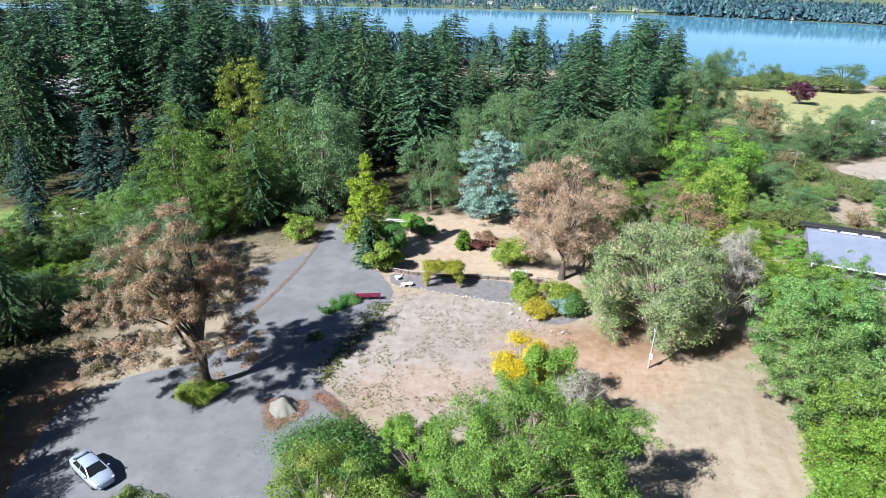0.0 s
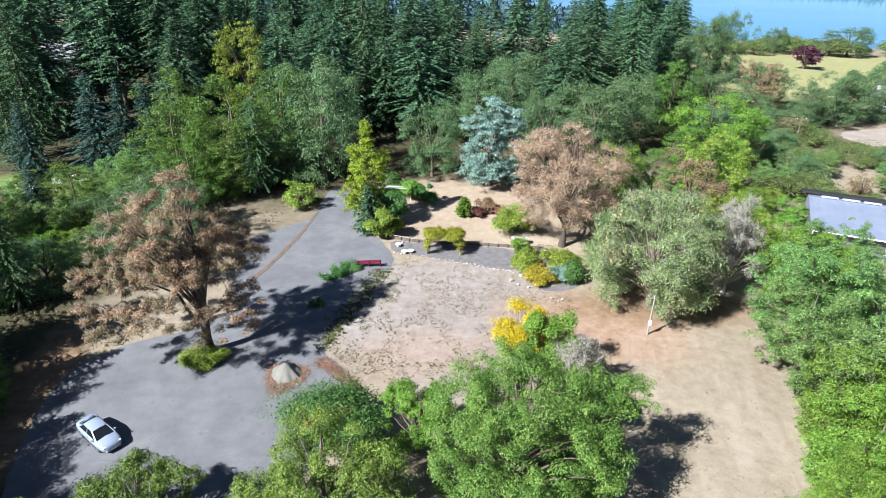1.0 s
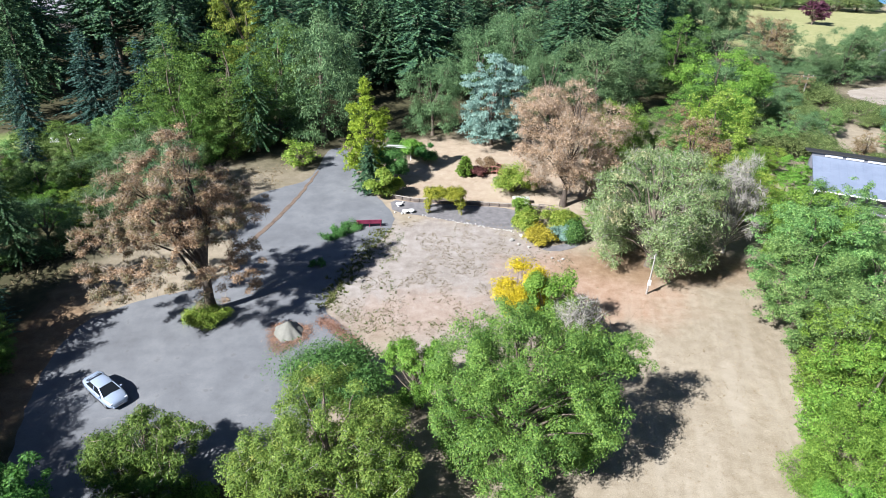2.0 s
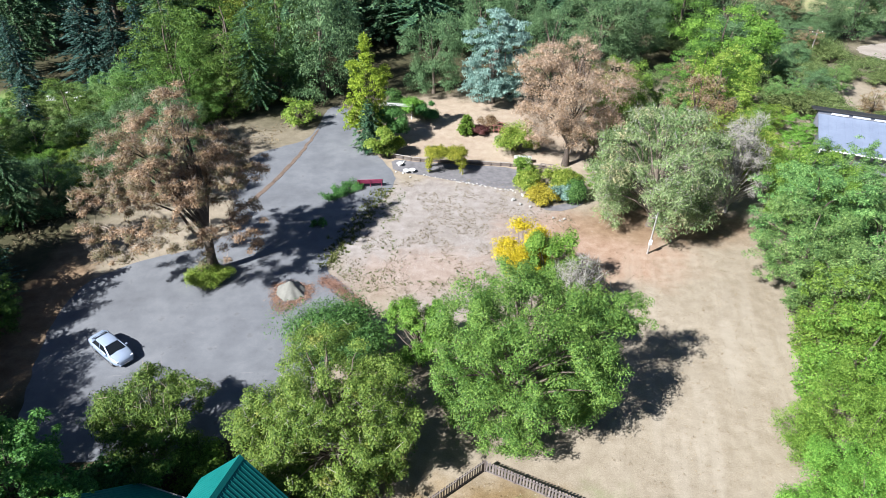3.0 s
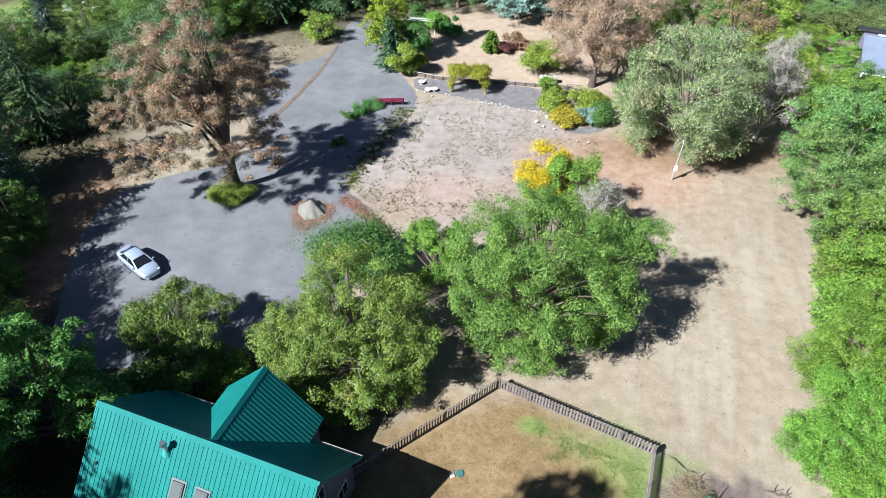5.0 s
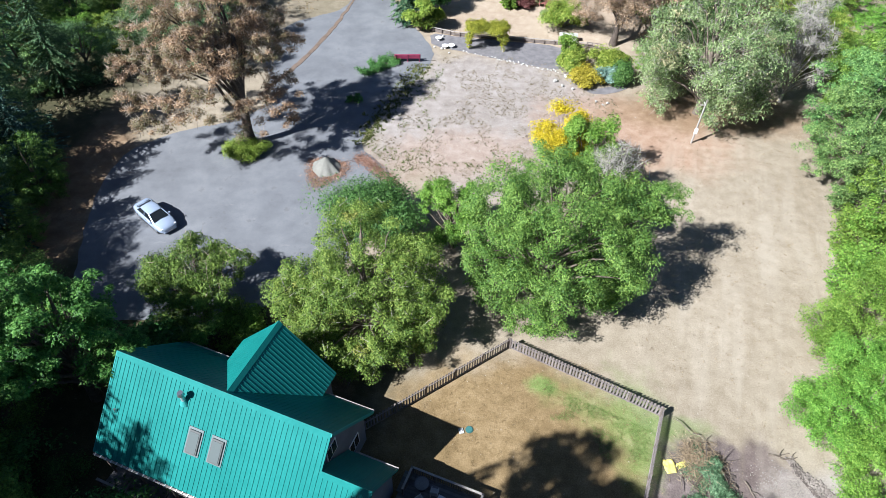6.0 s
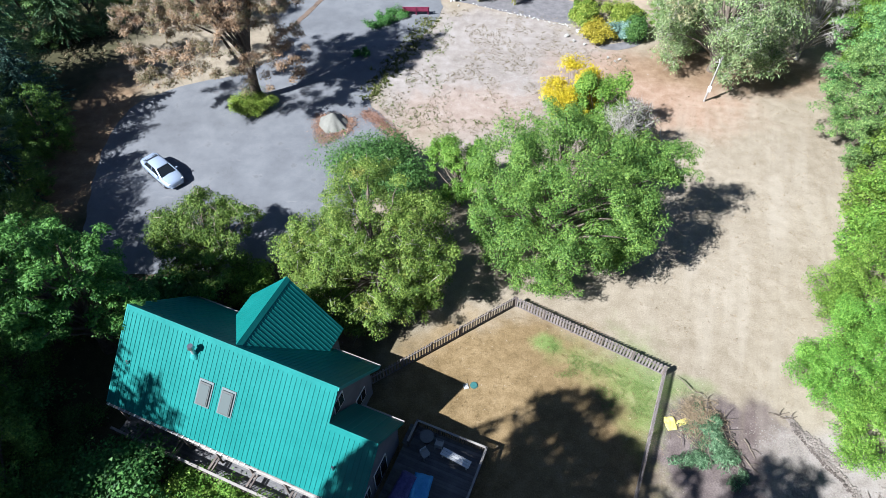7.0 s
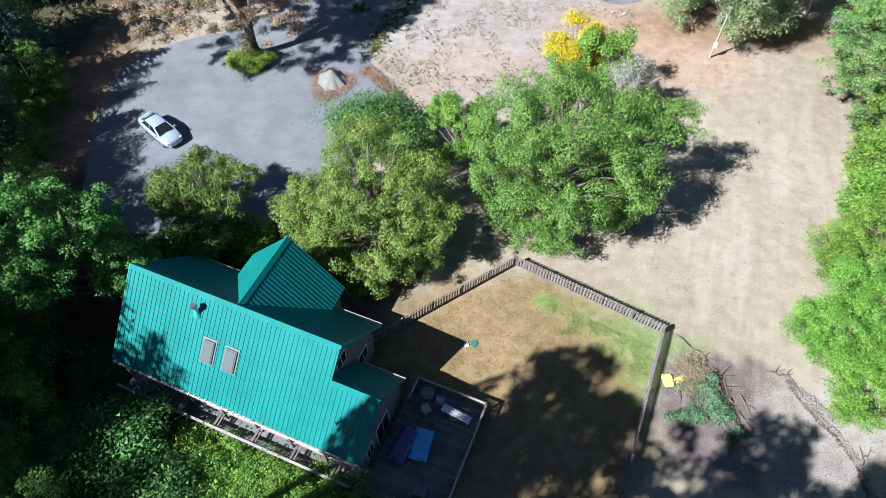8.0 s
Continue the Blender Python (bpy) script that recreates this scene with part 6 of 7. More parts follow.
for src, x, y, h, h0, wide in (
        (M_GREEN, 36.0, 51.0, 10.5, 12, 1.0), (M_GREEN, 36.5, 45.0, 10.5, 12, 1.0), (M_LIME, 35.0, 40.0, 10.0, 10, 1.0), (M_GREEN, 42.5, 41, 11, 12, 1.0), (M_GREEN, 45.5, 54.0, 9.5, 12, 1.1), (M_GREEN, 45.0, 63.0, 11.2, 12, 0.8), (M_GREEN, 47.5, 47.0, 12.0, 12, 1.1),
        (M_NEAR, 29.8, 29.0, 9.0, 8.6, 0.95), (M_NEAR, 26.6, 23.8, 8.4, 8.6, 0.95), (M_LIME, 39.5, 33.0, 11.0, 10, 1.05), (M_GREEN, 38.5, 26.0, 10.5, 12, 1.1), (M_NEAR, 34.5, 20.0, 9.0, 8.6, 1.0), (M_LIME, 42.0, 63.5, 10.5, 10, 0.9),
        (M_GREEN, 47.0, 65.0, 9.0, 12, 1.0), (M_GREEN, 52.0, 62.0, 8.0, 12, 1.1), (M_GREEN, 55.0, 50.0, 9.0, 12, 1.1), (M_LIME, 23.6, 84.0, 14.2, 10, 0.58), (M_LIME, 27.4, 86.5, 11.0, 10, 0.6), (M_GREEN, 31.2, 88.0, 10.6, 12, 0.8), (M_YELLOW, 36.2, 73.0, 11.0, 13, 0.75),
        (M_GREEN, 29.5, 79.0, 9.0, 12, 0.9), (M_YELLOW, 41.5, 74.0, 7.5, 13, 1.0), (M_LIME, 52.9, 87.4, 4.5, 10, 1.3), (M_YELLOW, 51.4, 92.4, 4.0, 13, 1.3), (M_LIME, 46.5, 77.0, 6.0, 10, 0.9), (M_LIME, 43.5, 69.5, 7.5, 10, 0.8), (M_LIME, 20.5, 70.0, 5.0, 10, 1.0), (M_LIME, 48.7, 110, 15.1, 10, 1.05), (M_MAPLE, 41, 99, 12, 18.6, 1.2), (M_LIME, 42, 82, 7.0, 10, 1.1), (M_LIME, 46, 88, 6.0, 10, 1.1), (M_OAK, 19, 115, 14, 15.8, 0.75), (M_OAK, 38, 128, 15, 15.8, 0.8),
        (M_OAK, 6.8, 125, 16.5, 15.8, 0.8), (M_OAK, 15, 140, 17, 15.8, 0.8), (M_OAK, -2.2, 105, 14.4, 15.8, 0.7), (M_OAK, -21, 103, 21.9, 15.8, 0.68), (M_MAPLE, -42.5, 95, 16.5, 18.6, 1.0), (M_MAPLE, -48, 108, 18, 18.6, 0.9), (M_MAPLE, -29, 110, 19, 18.6, 0.9), (M_YELLOW, -44, 140, 22, 13, 0.7),
        (M_MAPLE, 50, 138, 16, 18.6, 1.0), (M_OAK, 60, 140, 14, 15.8, 1.0), (M_OAK, 52, 118, 11, 15.8, 0.9), (M_OAK, 80.5, 158, 12.5, 15.8, 0.95), (M_RUSSET, 74.5, 150, 15.4, 12.5, 0.95), (M_OAK, 99.5, 150, 12.2, 15.8, 1.0), (M_OAK, 90.5, 144, 13.0, 15.8, 0.95), (M_OAK, 83.0, 143, 10.5, 15.8, 0.9), (M_OAK, 74.8, 190, 20, 15.8, 0.7), (M_OAK, 82, 192, 21.6, 15.8, 0.6), (M_OAK, 64, 172, 17, 15.8, 0.9),
        (M_OAK, 157.9, 255, 12, 15.8, 1.4), (M_OAK, 131.8, 262, 11, 15.8, 0.9), (M_MAPLE, -58, 82, 9, 18.6, 1.0), (M_MAPLE, -50, 78, 8, 18.6, 1.1), (M_LIME, -60, 76, 6.5, 10, 1.2), (M_YELLOW, -46.5, 71, 5.0, 13, 1.2), (M_GREEN, -40, 75, 7.0, 12, 1.0), (M_GREEN, -36.5, 82, 8, 12, 0.9)):
    plant(src, x, y, h, h0, wide)
for src, x, y, h, h0, wide in ((M_OAK, -36, 73, 11, 15.8, 0.8), (M_OAK, -33, 66.5, 8.5, 15.8, 0.8), (M_OAK, -38.5, 79, 11, 15.8, 0.8), (M_MAPLE, -44, 84, 10, 18.6, 1.2), (M_GREEN, -48, 88, 9, 12, 1.0), (M_MAPLE, -54, 84, 9, 18.6, 1.3), (M_GREEN, -56, 90, 7, 12, 1.1), (M_MAPLE, -39, 90, 11, 18.6, 1.1), (M_GREEN, -52, 94, 8, 12, 1.0), (M_OAK, -46, 78, 8, 15.8, 1.0), (M_GREEN, -53, 74, 8, 12, 1.0),
                               (M_MAPLE, -58, 70, 10, 18.6, 1.2), (M_LIME, -50, 70, 6, 10, 1.0), (M_OAK, -43, 70, 6, 15.8, 1.1), (M_GREEN, -62, 78, 9, 12, 1.1), (M_MAPLE, -34, 95, 13, 18.6, 1.0), (M_GREEN, -28, 101, 12, 12, 0.9), (M_OAK, -47, 64, 7, 15.8, 1.1), (M_GREEN, -52, 60, 9, 12, 1.0),
                               (M_OAK, 84, 144, 7, 15.8, 1.2), (M_OAK, 78, 137, 6, 15.8, 1.2), (M_GREEN, 96, 151, 8, 12, 1.1), (M_OAK, 70, 132, 7, 15.8, 1.2), (M_LIME, 63, 128, 8, 10, 1.1), (M_OAK, 107, 150, 7, 15.8, 1.3)):
    plant(src, x, y, h, h0, wide)
broad_tree("plum_tree", (120.5, 216, land(120.5, 216)), "small round purple-leaved plum tree in the meadow", 67, 7.5, 5.0, PURPLELEAF, low=0.8, leaves=2500, leaf=0.6, clumps=68, size=0.218)
M_BUSH = shrub("bush", (56, 104, 0), "green bush beside the lane", 68, 3.2, 2.8, ROADBUSH, 5200, 0.17, 30, group="roadside bushes")
for i in range(70):
    x, y = random.uniform(44, 100), random.uniform(88, 134)
    if (46 < x < 78 and y < 94) or (x > 82 and y > 117):
        continue
    plant(M_BUSH, x, y, random.uniform(1.8, 4.6), 3.2, random.uniform(0.9, 1.4))
for src, x, y, h, h0, wide in ((M_GREEN, 55, 99, 6, 12, 1.1), (M_OAK, 62, 104, 6, 15.8, 1.2), (M_LIME, 50, 103, 5, 10, 1.2), (M_GREEN, 68, 108, 5.5, 12, 1.2), (M_OAK, 60, 115, 7, 15.8, 1.1), (M_RUSSET, 70, 98, 5, 12.5, 1.2),
                               (M_OAK, 66, 121, 6, 15.8, 1.2), (M_GREEN, 77, 101, 6, 12, 1.1), (M_OAK, 84, 112, 5, 15.8, 1.3), (M_OAK, 56, 126, 9, 15.8, 1.0), (M_RUSSET, 72, 128, 7, 12.5, 1.2), (M_GREEN, 85, 97, 7, 12, 1.1), (M_LIME, 78, 90, 6, 10, 1.2), (M_OAK, 72, 145, 8, 15.8, 1.3), (M_OAK, 118, 172, 8, 15.8, 1.2), (M_OAK, 130, 185, 8, 15.8, 1.3), (M_GREEN, 108, 128, 5, 12, 1.3)):
    plant(src, x, y, h, h0, wide)
for i in range(46):
    x = random.uniform(95, 260)
    plant(M_BUSH, x, 262 + random.uniform(-6, 30) - 0.05 * (x - 100), random.uniform(3, 7), 3.2, random.uniform(1.1, 1.8))

# ------------------------------------------------------------------ firs
FIRS = [conifer("fir_tree", (-84, 122, 0), "tall sunlit Douglas fir at the forest edge", 71, 28.5, 6.4, SUNLIT_FIR, rows=62, spray=0.55, droop=0.24, per=9, dense=0.8, ragged=0.3, taper=0.62, lift=0.12, thin=0.42, lobe=0.7, group="firs"),
        conifer("fir_tree", (-79.5, 125, 0), "tall dark Douglas fir in the forest", 72, 31.6, 6.6, FIR, taper=0.6, rows=58, spray=0.8, dense=0.95, droop=0.3, per=9, bare=0.1, thin=0.42, ragged=0.3, lobe=0.75, group="firs"),
        conifer("fir_tree", (-56.8, 152, 0), "slender dark Douglas fir in the forest", 73, 31.0, 5.6, FIR, taper=0.7, rows=60, spray=0.75, dense=0.95, droop=0.24, per=9, bare=0.1, ragged=0.3, thin=0.42, lobe=0.65, group="firs"),
        conifer("fir_tree", (-60.7, 105, 0), "blue-green young fir at the forest edge", 74, 17.2, 4.6, FIR_BLUE, rows=50, spray=0.5, droop=0.2, per=9, bare=0.02, dense=0.9, thin=0.42, lobe=0.45, taper=0.75, group="firs"),
        conifer("fir_tree", (-24.0, 158, 0), "old broad-topped fir with open gaps", 75, 30.0, 6.8, FIR, taper=0.42, rows=50, spray=0.8, dense=0.95, droop=0.2, lift=0.2, per=8, bare=0.22, ragged=0.4, thin=0.45, lobe=1.0, bays=8.0, group="firs")]
FIR_H = [28.5, 31.6, 31.0, 17.2, 30.0]
GIVEN = [(3, -70.5, 101, 13, 1.0), (0, -75, 104, 20, .9), (0, -30.5, 96, 16, 1.15), (3, -55.6, 105, 16.4, .8), (3, -51.9, 106, 15.9, .85), (3, -56.9, 80, 10.4, .9), (1, -61.5, 140, 30.4, 1), (2, -55.2, 170, 28.2, 1), (2, -47.7, 165, 24.7, 1.1), (1, -30.4, 150, 26.8, .9),
         (0, -17.9, 140, 33.4, .85), (2, -9.1, 150, 29.6, 1), (0, 11.5, 170, 27.3, .9), (2, 16.8, 165, 27.1, 1.1), (2, 26.1, 180, 24.6, 1), (2, 38.7, 170, 30.5, 1), (0, 43.4, 150, 29.2, 1), (0, 36, 175, 24.5, 1), (1, 53.2, 160, 23.5, 1),
         (0, -48, 60, 13, .9), (0, -54, 58, 18, .95), (0, -48, 50, 18, .9), (0, -54, 46, 26, 1), (0, -46.5, 40, 15, .8), (0, -58, 66, 17, 1), (1, -65, 70, 19, 1), (0, -76, 112, 27, .9), (3, -43, 45, 11, 1), (3, -41, 36, 10, 1.1)]
for k, x, y, h, w in GIVEN:
    plant(FIRS[k], x, y, h, FIR_H[k], w)
placed = [(x, y) for _, x, y, _, _ in GIVEN] + [(-79.5, 125), (-56.8, 152), (-60.7, 105), (-84, 122), (-24, 158)]
tries = 0
while len(placed) < 150 and tries < 6000:
    tries += 1
    y = 112 + 190 * random.random() ** 1.3
    x = random.uniform(-0.74 * y - 12, 0.36 * y)
    if (x > -12 and y < 128) or (x > 24 and y < 148) or (x > 0.30 * y and y < 165) or (-80 < x < -52 and y < 112) or (-32 < x and y < 118) or math.hypot(x + 112, y - 186) < 14:
        continue
    if abs(x / y + 0.594) < 0.032 and y < 188:
        continue
    if any((x - a) ** 2 + (y - b) ** 2 < 60 for a, b in placed):
        continue
    placed.append((x, y))
    k = random.choice((1, 2, 2, 4))
    top = 23.5 + 9.0 * smooth(-30, -85, x) + random.uniform(-7.0, 3.5)
    plant(FIRS[k], x, y, max(12, top - 0.4 * land(x, y) * (y < 260)), FIR_H[k], random.uniform(0.9, 1.45))
# tall unseen trees added south-west of the house to shade drive, house and yard
for x, y, h in ((-43, 31, 13), (-41, 25.5, 12), (-40.5, 29.5, 10.5), (-39.5, 25, 10), (-44.5, 40, 9), (-46.5, 45, 10), (-47.5, 49.5, 11)):
    plant(M_OAK, x, y, h, 15.8, 0.7)
for k, x, y, h, w in ((0, -35, 9.5, 21, .95), (0, -35.5, 2.3, 24, .7), (0, -38, 14, 22, 1), (1, -37, 24, 12, .9), (0, -44, 26, 16, 1), (0, -50, 33, 18, 1), (0, -46, 37, 15, .7), (0, -43, 8, 23, 1), (1, -35, -11, 26, 1), (0, -38.8, 2.4, 27, 1), (1, -41, 9.5, 27, 1), (0, -46, 17, 27, 1)):
    plant(FIRS[k], x, y, h, FIR_H[k], w)
TALL = broad_tree("tree", (-19.4, -1.6, 0), "tall unseen bare-stemmed tree, its high rounded crown added for shade", 91, 32.0, 4.4, OAKLEAF, low=22.0, leaves=13000, leaf=0.4, clumps=110, size=0.2, girth=0.45, lobes=12)
BROAD = broad_tree("tree", (-12.0, -5.5, 0), "tall broad-crowned tree added out of view south of the house for shade", 92, 32.0, 5.4, OAKLEAF, low=15.0, leaves=15000, leaf=0.36, clumps=120, size=0.17, girth=0.5, lobes=14, lean=0.4)
# further unseen copies thicken the shade over deck and yard
for x, y, h, w in ((-3.7, -5.6, 32, 1.0), (2.3, -8.0, 31, 1.0), (8.0, -9.6, 30, 1.0), (-25.0, -9.0, 34, 1.0), (13.0, -11.0, 28, 1.1), (-12, -14, 31, 1.2), (-2, -16, 30, 1.2), (-30, -11.5, 34, 0.9), (0.5, -11.5, 30, 1.2), (6, -15, 29, 1.2), (-8, -10.5, 31, 1.1), (18, -14, 27, 1.2)):
    plant(BROAD, x, y, h, 32.0, w)
# low trees added out of view to block skylight from the south
for x, y, h in ((-3.5, 0.5, 9), (3.5, 1.0, 9), (10.0, 0.5, 9), (16.5, 1.5, 8), (22.5, 3.0, 8)):
    plant(M_MAPLE, x, y, h, 18.6, 1.3)
# narrowed unseen copies that only throw shade on the roof end and deck
plant(TALL, -23.9, -0.2, 29, 32.0, 0.2)
plant(TALL, -27.6, -4.9, 33, 32.0, 0.42)
# oaks added out of view to shade the bushes below the house
for x, y, h, w in ((-31.5, -1.0, 17, 0.6), (-37.6, 4.5, 19, 0.7), (-38.0, -5.0, 21, 0.62), (-43.0, 2.0, 22, 0.66), (-33.5, -11.0, 20, 0.6), (-47.5, 9.0, 22, 0.66)):
    plant(M_OAK, x, y, h, 15.8, w)
# dark leaves for shaded bushes, lime for sunlit brambles: light put into colour
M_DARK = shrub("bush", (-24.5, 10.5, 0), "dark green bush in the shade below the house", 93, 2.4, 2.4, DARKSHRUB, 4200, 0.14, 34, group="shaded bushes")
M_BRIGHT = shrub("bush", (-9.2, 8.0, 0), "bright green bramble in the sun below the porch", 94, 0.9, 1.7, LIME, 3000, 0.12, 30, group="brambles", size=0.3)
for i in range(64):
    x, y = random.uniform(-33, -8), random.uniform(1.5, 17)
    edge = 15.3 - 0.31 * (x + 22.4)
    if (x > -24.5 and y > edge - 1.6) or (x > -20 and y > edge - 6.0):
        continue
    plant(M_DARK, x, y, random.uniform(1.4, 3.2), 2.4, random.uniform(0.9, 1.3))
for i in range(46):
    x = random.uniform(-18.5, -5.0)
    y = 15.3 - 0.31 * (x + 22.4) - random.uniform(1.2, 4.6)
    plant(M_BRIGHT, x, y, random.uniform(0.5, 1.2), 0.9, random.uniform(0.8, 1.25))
for x, y, h, w in ((-30.5, 17.5, 9.5, 1.0), (-27.0, 11.5, 8.0, 1.1), (-23.5, 6.0, 7.0, 1.2), (-33.0, 27.0, 8.5, 1.0), (-33, 12, 10, 1.1), (-29, 24.5, 6.5, 1.2), (-39.5, 35.5, 6.5, 1.2), (-41, 42.5, 7.0, 1.1), (-36.5, 30.5, 5.5, 1.2)):
    plant(M_MAPLE, x, y, h, 18.6, w)
# ------------------------------------------------------------------ far shore and distant woods
def far_woods(name, label, seed, count, spot, h_lo, h_hi):
    """A distant wood: many small ragged spires and domes in one mesh."""
    rng = np.random.default_rng(seed)
    V, F, n = [], [], 0
    for _ in range(count):
        x, y = spot(rng)
        h = rng.uniform(h_lo, h_hi)
        z = land(x, y) - 0.5
        r = h * rng.uniform(0.22, 0.42)
        for k in range(34):
            u = rng.random() ** 0.9
            a = rng.random() * 6.283
            rr = r * (1 - u) * 0.9 + 0.4
            p = np.array([x + np.cos(a) * rr, y + np.sin(a) * rr, z + h * (0.1 + 0.85 * u)])
            d = np.array([np.cos(a), np.sin(a), 0])
            s = np.array([-np.sin(a), np.cos(a), 0])
            g = h * 0.19
            V += [p - d * g * 0.6 + [0, 0, g * 0.9], p + s * g * 0.6 - [0, 0, g * 0.5] + d * g * 0.3, p - s * g * 0.6 - [0, 0, g * 0.4] + d * g * 0.3]
            F.append((n, n + 1, n + 2))
            n += 3
    me = raw_mesh(name, np.array(V), np.array(F))
    return tagged(hung(name, me, HAZY_FARLEAF), label, "woods", kind="stuff")


def beyond(rng):
    x = rng.uniform(-900, 1500)
    return x, far_shore(x) + 15 + 900 * rng.random() ** 1.8


def right_bank(rng):
    x = rng.uniform(480, 1250)
    return x, far_shore(x) + 12 + 260 * rng.random() ** 1.4


def this_side(rng):
    x = rng.uniform(-700, 130)
    y0 = 330
    y1 = near_shore(x) - 25
    return x, y0 + (y1 - y0) * rng.random()


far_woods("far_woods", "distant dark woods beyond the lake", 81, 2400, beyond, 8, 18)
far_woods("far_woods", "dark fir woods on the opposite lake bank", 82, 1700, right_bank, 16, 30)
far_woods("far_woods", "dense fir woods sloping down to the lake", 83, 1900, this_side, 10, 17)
for i in range(26):
    x = random.uniform(-600, 1150)
    gable_house(x, far_shore(x) + random.uniform(15, 60) + (120 if x < 300 else 0), random.uniform(-30, 30), random.uniform(11, 18), 9, 3.4, 2.4, WHITE if i % 3 else PALE_WOOD, ROOF_GREY if i % 2 else ROOF_BROWN, "small pale distant house on the far lake shore", "far shore houses")
for i in range(12):
    x = -215 - random.uniform(0, 95)
    gable_house(x, near_shore(x) - random.uniform(18, 50), random.uniform(-30, 30), random.uniform(14, 20), 11, 4.2, 3.0, PALE_WOOD if i % 2 else WHITE, ROOF_BROWN, "brown-roofed house beside the lake", "lakeside houses")
FIELD = surface("far_field", (0.12, 0.18, 0.07), (0.2, 0.26, 0.11), 0.95, scale=0.01, fine=0.1, relief=0)
bm = bmesh.new()
rows = []
for i in range(40):
    x = 160 + 14 * i
    rows.append([bm.verts.new((x, far_shore(x) + 40 + 20 * j, land(x, far_shore(x) + 40 + 20 * j) + 0.6)) for j in range(14)])
for a, b in zip(rows, rows[1:]):
    for j in range(13):
        bm.faces.new((a[j], a[j + 1], b[j + 1], b[j]))
tagged(part("far_field", bm, FIELD), "green field beyond the lake", "field", kind="structure")



# ------------------------------------------------------------------ weeds, brush and litter on the bare ground
def tufts(name, label, seed, count, spread, height, mat, category):
    """Small upright tufts of weeds or dry grass, five blades each."""
    rng = np.random.default_rng(seed)
    xy = spread(rng, count)
    k = 6
    at = np.repeat(np.c_[xy, np.zeros(len(xy))], k, 0) + np.c_[rng.normal(0, 0.06, (len(xy) * k, 2)), np.zeros(len(xy) * k)]
    along = unit(rng.normal(0, 0.55, (len(at), 3)) * [1, 1, 0.2] + [0, 0, 0.75])
    face = unit(rng.normal(size=(len(at), 3)))
    ln = height * np.repeat(0.4 + 1.0 * rng.random(len(xy)) ** 2, k) * (0.6 + 0.6 * rng.random(len(at)))
    return tagged(hung(name, raw_mesh(name, *blades(at, along, face, ln, ln * 0.35, plain=True)), mat), label, category, kind="stuff")


def patchy(rng, n, x0, x1, y0, y1, scale, cut, keep=lambda x, y: True):
    out = []
    while len(out) < n:
        x, y = rng.uniform(x0, x1), rng.uniform(y0, y1)
        if noise.noise((x * scale, y * scale, 7.7)) + 0.5 * noise.noise((x * scale * 3, y * scale * 3, 2.2)) > cut and keep(x, y):
            out.append((x, y))
    return np.array(out)


def in_lot(x, y):
    return ((x - 1) / 15) ** 2 + ((y - 60) / 13.5) ** 2 < 1 and not (x < -9 and y > 55)


WEED = leafy("dry_weeds", (0.17, 0.145, 0.09), (0.26, 0.22, 0.14), (0.36, 0.3, 0.2), 0.5, 0.2)
GREENWEED = leafy("green_weeds", (0.07, 0.1, 0.03), (0.13, 0.16, 0.05), (0.22, 0.25, 0.09), 0.5, 0.25)
FRESH = leafy("fresh_grass", (0.1, 0.17, 0.045), (0.17, 0.255, 0.07), (0.27, 0.34, 0.115), 0.5, 0.3)
LAWN_HAY = leafy("dry_lawn_grass", (0.17, 0.12, 0.055), (0.26, 0.19, 0.095), (0.36, 0.275, 0.15), 0.5, 0.2)
HAY = leafy("dry_grass", (0.22, 0.17, 0.1), (0.32, 0.26, 0.165), (0.43, 0.36, 0.245), 0.5, 0.2)
tufts("weeds", "scattered dry brown weeds on the bare lot", 1, 5600, lambda r, n: patchy(r, n, -13, 17, 46, 74, 0.35, 0.0, in_lot), 0.13, WEED, "weeds")
tufts("weeds", "green weeds along the drive and lot edge", 2, 950, lambda r, n: patchy(r, n, -12, 10, 47, 73, 0.4, -0.1, lambda x, y: in_lot(x, y) and (x < -5 or y < 51)), 0.16, GREENWEED, "weeds")
tufts("weeds", "fringe of weeds between drive and lot", 3, 600, lambda r, n: np.c_[-7.6 - 5.0 * (u := r.random(n)) + r.normal(0, 0.7, n), 70.5 - 17.5 * u], 0.34, GREENWEED, "weeds")
tufts("dry_grass", "short dry grass on the field", 4, 5200, lambda r, n: patchy(r, n, 12, 36, 22, 58, 0.3, -0.3, lambda x, y: x > 14.5 or y > 28), 0.09, HAY, "grass")
tufts("dry_grass", "short yellow dry lawn inside the fence", 5, 8000, lambda r, n: patchy(r, n, -5, 13, 9, 27.5, 0.5, -0.6, lambda x, y: y < 28 - abs(x - 3.2) * (0.8 if x < 3.2 else 0.46) and y > 12 + abs(x - 4) * 0.1), 0.07, LAWN_HAY, "grass")
tufts("grass", "fresh green grass along the fence", 6, 2600, lambda r, n: patchy(r, n, 6, 13.4, 16, 26, 0.6, -0.2, lambda x, y: y < 26.6 - (x - 3.2) * 0.44 and y > 20 - (x < 9) * -2.5 and x + 0.33 * y < 20.9), 0.07, FRESH, "grass")
tufts("dry_grass", "tan grass in the garden", 7, 2600, lambda r, n: patchy(r, n, -8, 22, 78, 104, 0.25, -0.05), 0.08, HAY, "grass")
tufts("dry_grass", "tan dry grass beside the upper drive", 8, 2000, lambda r, n: patchy(r, n, -48, -24, 56, 92, 0.25, 0.0, lambda x, y: x < -29 or y > 83), 0.25, HAY, "grass")


